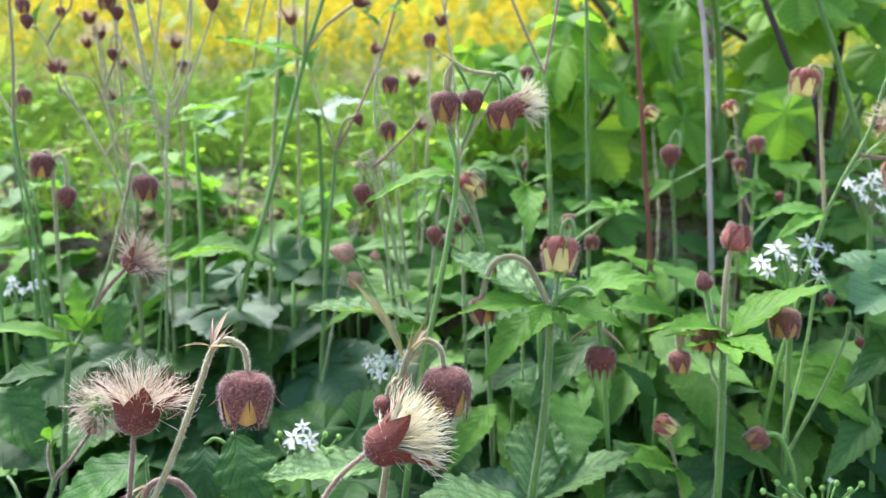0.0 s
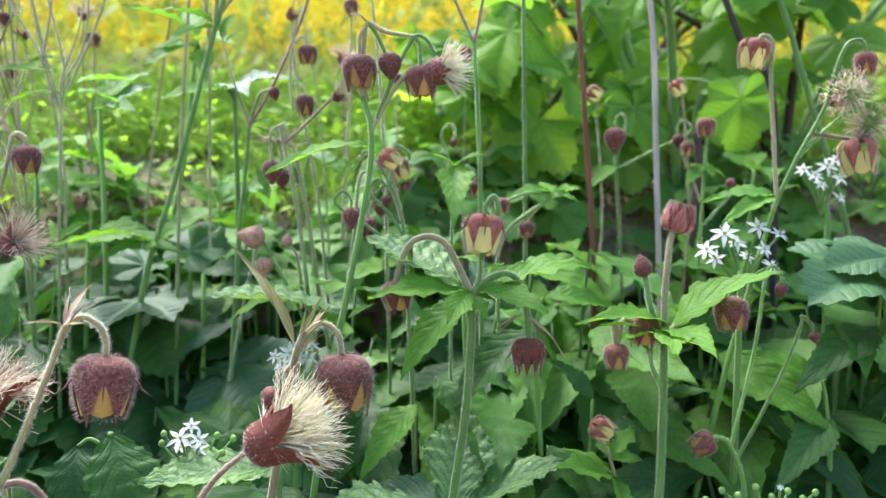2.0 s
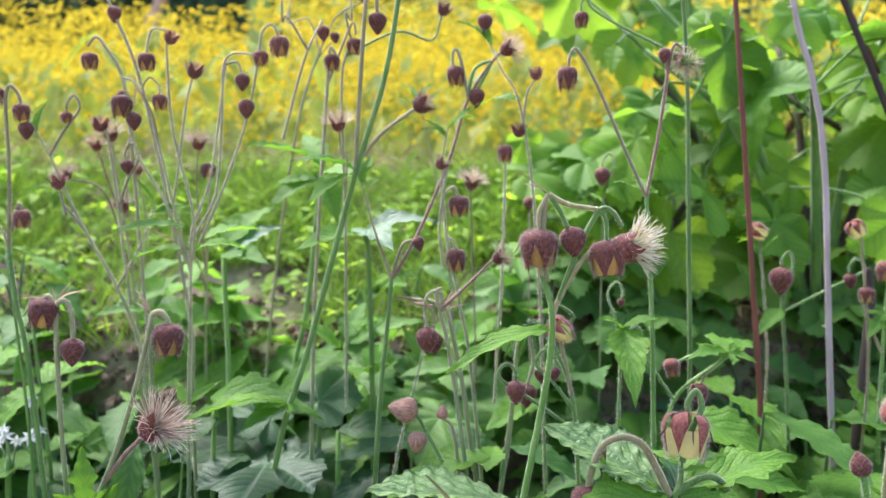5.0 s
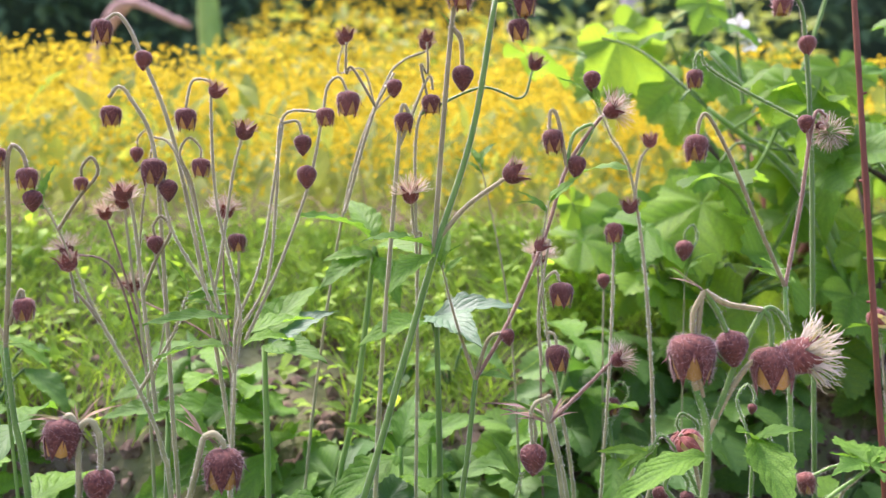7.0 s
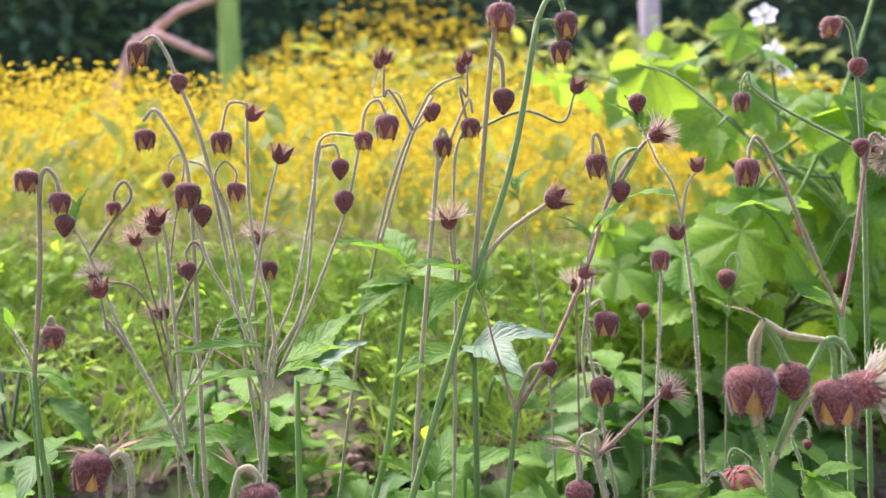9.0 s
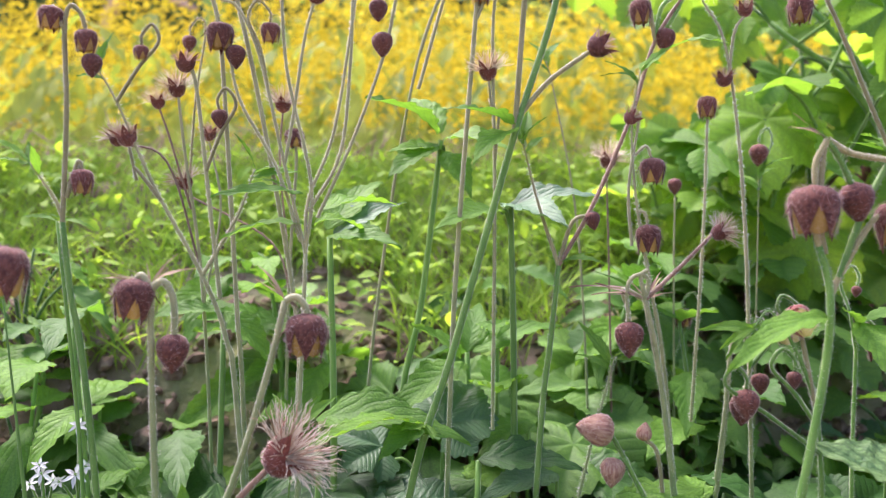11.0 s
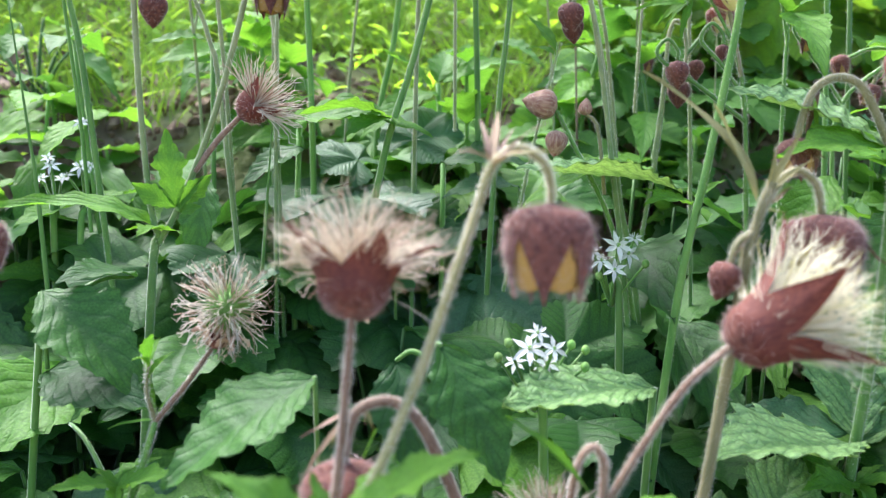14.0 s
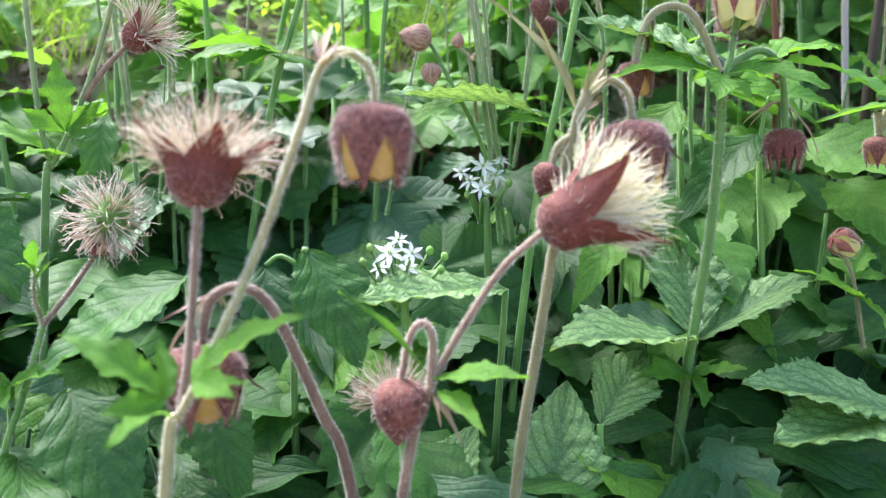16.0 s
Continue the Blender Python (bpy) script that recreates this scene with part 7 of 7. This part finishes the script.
foliage("mid-green serrated leaves behind the open flower",
    [[(0.0733, 0.3450, 0.0181), (0.0655, 0.3450, 0.1273)],
     [(0.0458, 0.3450, 0.0192), (0.0389, 0.3450, 0.1379)]],
    [],
    [("dark_ovate", (0.0655, 0.3450, 0.1273), (0.0329, 0.3250, 0.1148), 0),
     ("fresh_ovate", (0.0686, 0.3450, 0.1398), (0.0948, 0.3450, 0.1435), 0),
     ("fresh_ovate", (0.0389, 0.3450, 0.1379), (0.0154, 0.3250, 0.1264), 0),
     ("dark_ovate", (0.0717, 0.3450, 0.0833), (0.0847, 0.3250, 0.0730), 0),
     ("fresh_ovate", (0.0219, 0.3450, 0.0987), (0.0013, 0.3250, 0.0883), 0),
     ("dark_ovate", (0.0290, 0.3450, 0.1095), (0.0404, 0.3250, 0.1013), 0)], r0=0.0012)
foliage("leafy herb with bright broad leaves at mid height",
    [[(-0.0949, 0.4300, 0.1403), (-0.0872, 0.4300, 0.1891), (-0.0806, 0.4300, 0.2460)]],
    [],
    [("fresh_ovate", (-0.0817, 0.4300, 0.2481), (-0.0997, 0.4100, 0.2664), 10),
     ("fresh_ovate", (-0.0806, 0.4300, 0.2481), (-0.0882, 0.4400, 0.2698), 0),
     ("fresh_ovate", (-0.0796, 0.4300, 0.2460), (-0.0635, 0.4100, 0.2516), 0),
     ("fresh_ovate", (-0.0816, 0.4300, 0.2440), (-0.0985, 0.4100, 0.2390), 0),
     ("fresh_ovate", (-0.0796, 0.4300, 0.2420), (-0.0953, 0.4200, 0.2482), 0),
     ("fresh_ovate", (-0.0796, 0.4300, 0.2420), (-0.0719, 0.4100, 0.2315), 0)], r0=0.0012)
foliage("leafy herb with pale silvery-green leaves",
    [[(-0.0577, 0.4100, 0.1474), (-0.0594, 0.4100, 0.2220)],
     [(-0.1165, 0.4100, 0.1481), (-0.1180, 0.4100, 0.2124)]],
    [],
    [("silver_ovate", (-0.0604, 0.4100, 0.2220), (-0.0380, 0.4000, 0.2353), 0),
     ("silver_ovate", (-0.0613, 0.4100, 0.2220), (-0.0504, 0.3800, 0.2273), 0),
     ("fresh_ovate", (-0.0623, 0.4100, 0.2201), (-0.0795, 0.3900, 0.2279), 0),
     ("silver_ovate", (-0.1170, 0.4100, 0.2124), (-0.0984, 0.4100, 0.2295), 0),
     ("fresh_ovate", (-0.1180, 0.4100, 0.2124), (-0.0988, 0.3900, 0.2172), 0),
     ("fresh_ovate", (-0.1189, 0.4100, 0.2143), (-0.1050, 0.4200, 0.2383), 0)], r0=0.0012)
foliage("shaded broad leaves behind the tall stem",
    [[(-0.0826, 0.4150, 0.0649), (-0.0803, 0.4150, 0.1505)],
     [(-0.1056, 0.4150, 0.0657), (-0.1011, 0.4150, 0.1432)]],
    [],
    [("pale_round", (-0.0803, 0.4150, 0.1505), (-0.0696, 0.4250, 0.1644), 0),
     ("pale_round", (-0.1011, 0.4150, 0.1432), (-0.1159, 0.4150, 0.1511), 0),
     ("pale_ovate", (-0.0898, 0.4150, 0.1354), (-0.1016, 0.3850, 0.1249), 0),
     ("pale_ovate", (-0.0516, 0.4150, 0.1230), (-0.0727, 0.3850, 0.1242), 0),
     ("pale_ovate", (-0.0420, 0.4150, 0.1325), (-0.0644, 0.3950, 0.1427), 0),
     ("fresh_ovate", (-0.0824, 0.4150, 0.0945), (-0.0468, 0.4150, 0.1131), 0),
     ("pale_round", (-0.1092, 0.4150, 0.0875), (-0.0939, 0.4150, 0.0988), 0)], r0=0.0012)
foliage("leafy herb with fresh green leaves near the open ground",
    [[(-0.0671, 0.4300, 0.0783), (-0.0710, 0.4300, 0.1719)],
     [(-0.1569, 0.4300, 0.0812), (-0.1544, 0.4300, 0.1863)]],
    [],
    [("fresh_ovate", (-0.0690, 0.4300, 0.1718), (-0.0441, 0.4300, 0.1914), 0),
     ("fresh_ovate", (-0.0710, 0.4300, 0.1719), (-0.0657, 0.4400, 0.1934), 0),
     ("fresh_ovate", (-0.0730, 0.4300, 0.1699), (-0.0873, 0.4200, 0.1861), 0),
     ("fresh_ovate", (-0.0710, 0.4300, 0.1679), (-0.0972, 0.4100, 0.1664), 0),
     ("fresh_ovate", (-0.0489, 0.4300, 0.1476), (-0.0658, 0.4100, 0.1510), 0),
     ("fresh_ovate", (-0.1544, 0.4300, 0.1863), (-0.1708, 0.4200, 0.1942), 0),
     ("fresh_ovate", (-0.1544, 0.4300, 0.1863), (-0.1344, 0.4200, 0.1771), 0)], r0=0.0012)
foliage("leafy herb with broad leaves shading the soil",
    [[(-0.1253, 0.4000, 0.0306), (-0.1200, 0.4000, 0.1555)],
     [(-0.0728, 0.4000, 0.0306), (-0.0708, 0.4000, 0.1420)]],
    [],
    [("fresh_ovate", (-0.1213, 0.4000, 0.1555), (-0.0870, 0.3800, 0.1705), 0),
     ("dark_ovate", (-0.1189, 0.4000, 0.1475), (-0.1361, 0.3800, 0.1424), 0),
     ("dark_ovate", (-0.0708, 0.4000, 0.1420), (-0.0428, 0.3900, 0.1514), 0),
     ("dark_ovate", (-0.1515, 0.4000, 0.1366), (-0.1552, 0.3800, 0.1138), 0),
     ("fresh_lance", (-0.1555, 0.4000, 0.1038), (-0.1369, 0.4000, 0.1312), 0),
     ("fresh_lance", (-0.0877, 0.4000, 0.1038), (-0.0577, 0.4000, 0.1230), 0),
     ("dark_ovate", (-0.0446, 0.4000, 0.0899), (-0.0671, 0.3900, 0.1062), 0),
     ("fresh_ovate", (0.0659, 0.4000, 0.1475), (0.0982, 0.3700, 0.1489), 0)], r0=0.0012)
foliage("divided grey-green leaves beside white stars",
    [[(0.2055, 0.3400, 0.0641), (0.1936, 0.3400, 0.1512)],
     [(0.1777, 0.3400, 0.0527), (0.1767, 0.3400, 0.0947)]],
    [],
    [("pale_palm", (0.1936, 0.3400, 0.1512), (0.1595, 0.3200, 0.1481), 0),
     ("pale_palm", (0.1980, 0.3400, 0.1555), (0.1717, 0.3300, 0.1603), 0),
     ("dark_ovate", (0.1931, 0.3400, 0.1297), (0.1587, 0.3200, 0.1250), 0),
     ("dark_ovate", (0.1777, 0.3400, 0.0948), (0.1524, 0.3200, 0.0881), 0),
     ("fresh_ovate", (0.1727, 0.3400, 0.1100), (0.1462, 0.3400, 0.1248), 0),
     ("dark_ovate", (0.1128, 0.3400, 0.1028), (0.1201, 0.3300, 0.1140), 0),
     ("dark_ovate", (0.0871, 0.3400, 0.1025), (0.0738, 0.3400, 0.1197), 0)], r0=0.0012)
white_stars("umbel of starry white wild garlic flowers", (0.1418, 0.3420, 0.1365),
    [(0.1334, 0.3380, 0.1647, 0.0062), (0.1283, 0.3420, 0.1585, 0.0050), (0.1413, 0.3460, 0.1604, 0.0042), (0.1457, 0.3380, 0.1670, 0.0050), (0.1555, 0.3420, 0.1643, 0.0042), (0.1544, 0.3460, 0.1522, 0.0046), (0.1483, 0.3380, 0.1590, 0.0039), (0.1319, 0.3420, 0.1551, 0.0042), (0.1450, 0.3460, 0.1557, 0.0042)],
    [(0.1442, 0.3380, 0.1487), (0.1370, 0.3420, 0.1689)])
white_stars("low umbel of white wild garlic flowers with green buds", (-0.0502, 0.3100, 0.0796),
    [(-0.0552, 0.3060, 0.0975, 0.0051), (-0.0503, 0.3100, 0.0928, 0.0038), (-0.0576, 0.3140, 0.0922, 0.0036), (-0.0492, 0.3060, 0.0974, 0.0038), (-0.0526, 0.3100, 0.1006, 0.0036)],
    [(-0.0605, 0.3060, 0.0990), (-0.0442, 0.3100, 0.0974), (-0.0397, 0.3140, 0.0951), (-0.0416, 0.3060, 0.0927), (-0.0625, 0.3100, 0.0946), (-0.0451, 0.3140, 0.0880)])
white_stars("white wild garlic umbel among the stalks", (-0.0218, 0.3450, 0.1009),
    [(-0.0246, 0.3410, 0.1189, 0.0050), (-0.0282, 0.3450, 0.1142, 0.0041), (-0.0194, 0.3490, 0.1156, 0.0044), (-0.0254, 0.3410, 0.1120, 0.0038), (-0.0309, 0.3450, 0.1169, 0.0035), (-0.0176, 0.3490, 0.1201, 0.0035)],
    [(-0.0166, 0.3410, 0.1136), (-0.0290, 0.3450, 0.1098)])
white_stars("pale wild garlic flowers in shade", (-0.2043, 0.4000, 0.1197),
    [(-0.2019, 0.3960, 0.1417, 0.0036), (-0.2069, 0.4000, 0.1374, 0.0030), (-0.2016, 0.4040, 0.1373, 0.0030), (-0.2027, 0.3960, 0.1443, 0.0027)],
    [])
white_stars("wild garlic flowers by the shrub", (0.1959, 0.3850, 0.1546),
    [(0.1907, 0.3810, 0.1906, 0.0052), (0.1981, 0.3850, 0.1855, 0.0048), (0.1897, 0.3890, 0.1866, 0.0043), (0.1943, 0.3810, 0.1932, 0.0043), (0.1826, 0.3850, 0.1893, 0.0039), (0.2005, 0.3890, 0.1776, 0.0043), (0.1886, 0.3810, 0.1831, 0.0035)],
    [])
white_stars("small white flowers beside the soil", (-0.1961, 0.4000, 0.1038),
    [(-0.1923, 0.3960, 0.1413, 0.0041), (-0.1984, 0.4000, 0.1380, 0.0032), (-0.1920, 0.4040, 0.1415, 0.0032), (-0.1915, 0.3960, 0.1560, 0.0032)],
    [])
white_stars("seeding umbel with round green capsules", (0.1363, 0.3000, 0.0600),
    [(0.1396, 0.2960, 0.0852, 0.0014)],
    [(0.1153, 0.2960, 0.0810), (0.1219, 0.3000, 0.0826), (0.1288, 0.3040, 0.0795), (0.1314, 0.2960, 0.0852), (0.1385, 0.3000, 0.0805), (0.1455, 0.3040, 0.0810), (0.1469, 0.2960, 0.0814), (0.1529, 0.3000, 0.0820), (0.1269, 0.3040, 0.0756), (0.1337, 0.2960, 0.0789), (0.1480, 0.3000, 0.0762)])
stick("upright red-brown woody stem of the shrub", [(0.0990, 0.3980, 0.0891), (0.0976, 0.3980, 0.1537), (0.0939, 0.3980, 0.1972), (0.0888, 0.3980, 0.2585), (0.0852, 0.3980, 0.2997), (0.0805, 0.3980, 0.3599), (0.0751, 0.3980, 0.4563)], RED_BARK, 0.0011)
stick("bare grey stick standing upright", [(0.1304, 0.4010, 0.0918), (0.1255, 0.4010, 0.1832), (0.1217, 0.4010, 0.2495), (0.1160, 0.4010, 0.2819), (0.1082, 0.4010, 0.3092), (0.0999, 0.4010, 0.3626), (0.0911, 0.4010, 0.4379)], GREY_BARK, 0.0012)
stick("dark leaning twig of the shrub", [(0.1883, 0.4280, 0.2060), (0.1712, 0.4280, 0.2469), (0.1517, 0.4280, 0.2918), (0.1409, 0.4280, 0.3163), (0.1219, 0.4280, 0.3645), (0.1023, 0.4280, 0.4528)], DARK_BARK, 0.0014)
stick("short dark stump of a twig", [(0.1420, 0.4100, 0.1138), (0.1447, 0.4100, 0.1643), (0.1466, 0.4100, 0.1916), (0.1449, 0.4100, 0.2063)], DARK_BARK, 0.002)
stick("thick green shrub shoot", [(0.2294, 0.4250, 0.1300), (0.1983, 0.4250, 0.2341), (0.1809, 0.4250, 0.2817), (0.1696, 0.4250, 0.3089), (0.1554, 0.4250, 0.3572), (0.1341, 0.4250, 0.4731)], STEM, 0.0013)
stick("slender green shrub shoot", [(0.0598, 0.5000, 0.0589), (0.0666, 0.5000, 0.1844), (0.0835, 0.5000, 0.2592), (0.1023, 0.5000, 0.2911), (0.1265, 0.5000, 0.3534), (0.1688, 0.5000, 0.5022)], STEM, 0.001)
blossom_spray("upright shrub twig with pale open blossom", [(0.1365, 0.5600, 0.0884), (0.1259, 0.5600, 0.2078), (0.1193, 0.5600, 0.2969), (0.1119, 0.5600, 0.3590), (0.1085, 0.5600, 0.3855)],
    [(0.1063, 0.5560, 0.3791, 0.0078), (0.1113, 0.5560, 0.3598, 0.0072), (0.1181, 0.5560, 0.3506, 0.0060)])
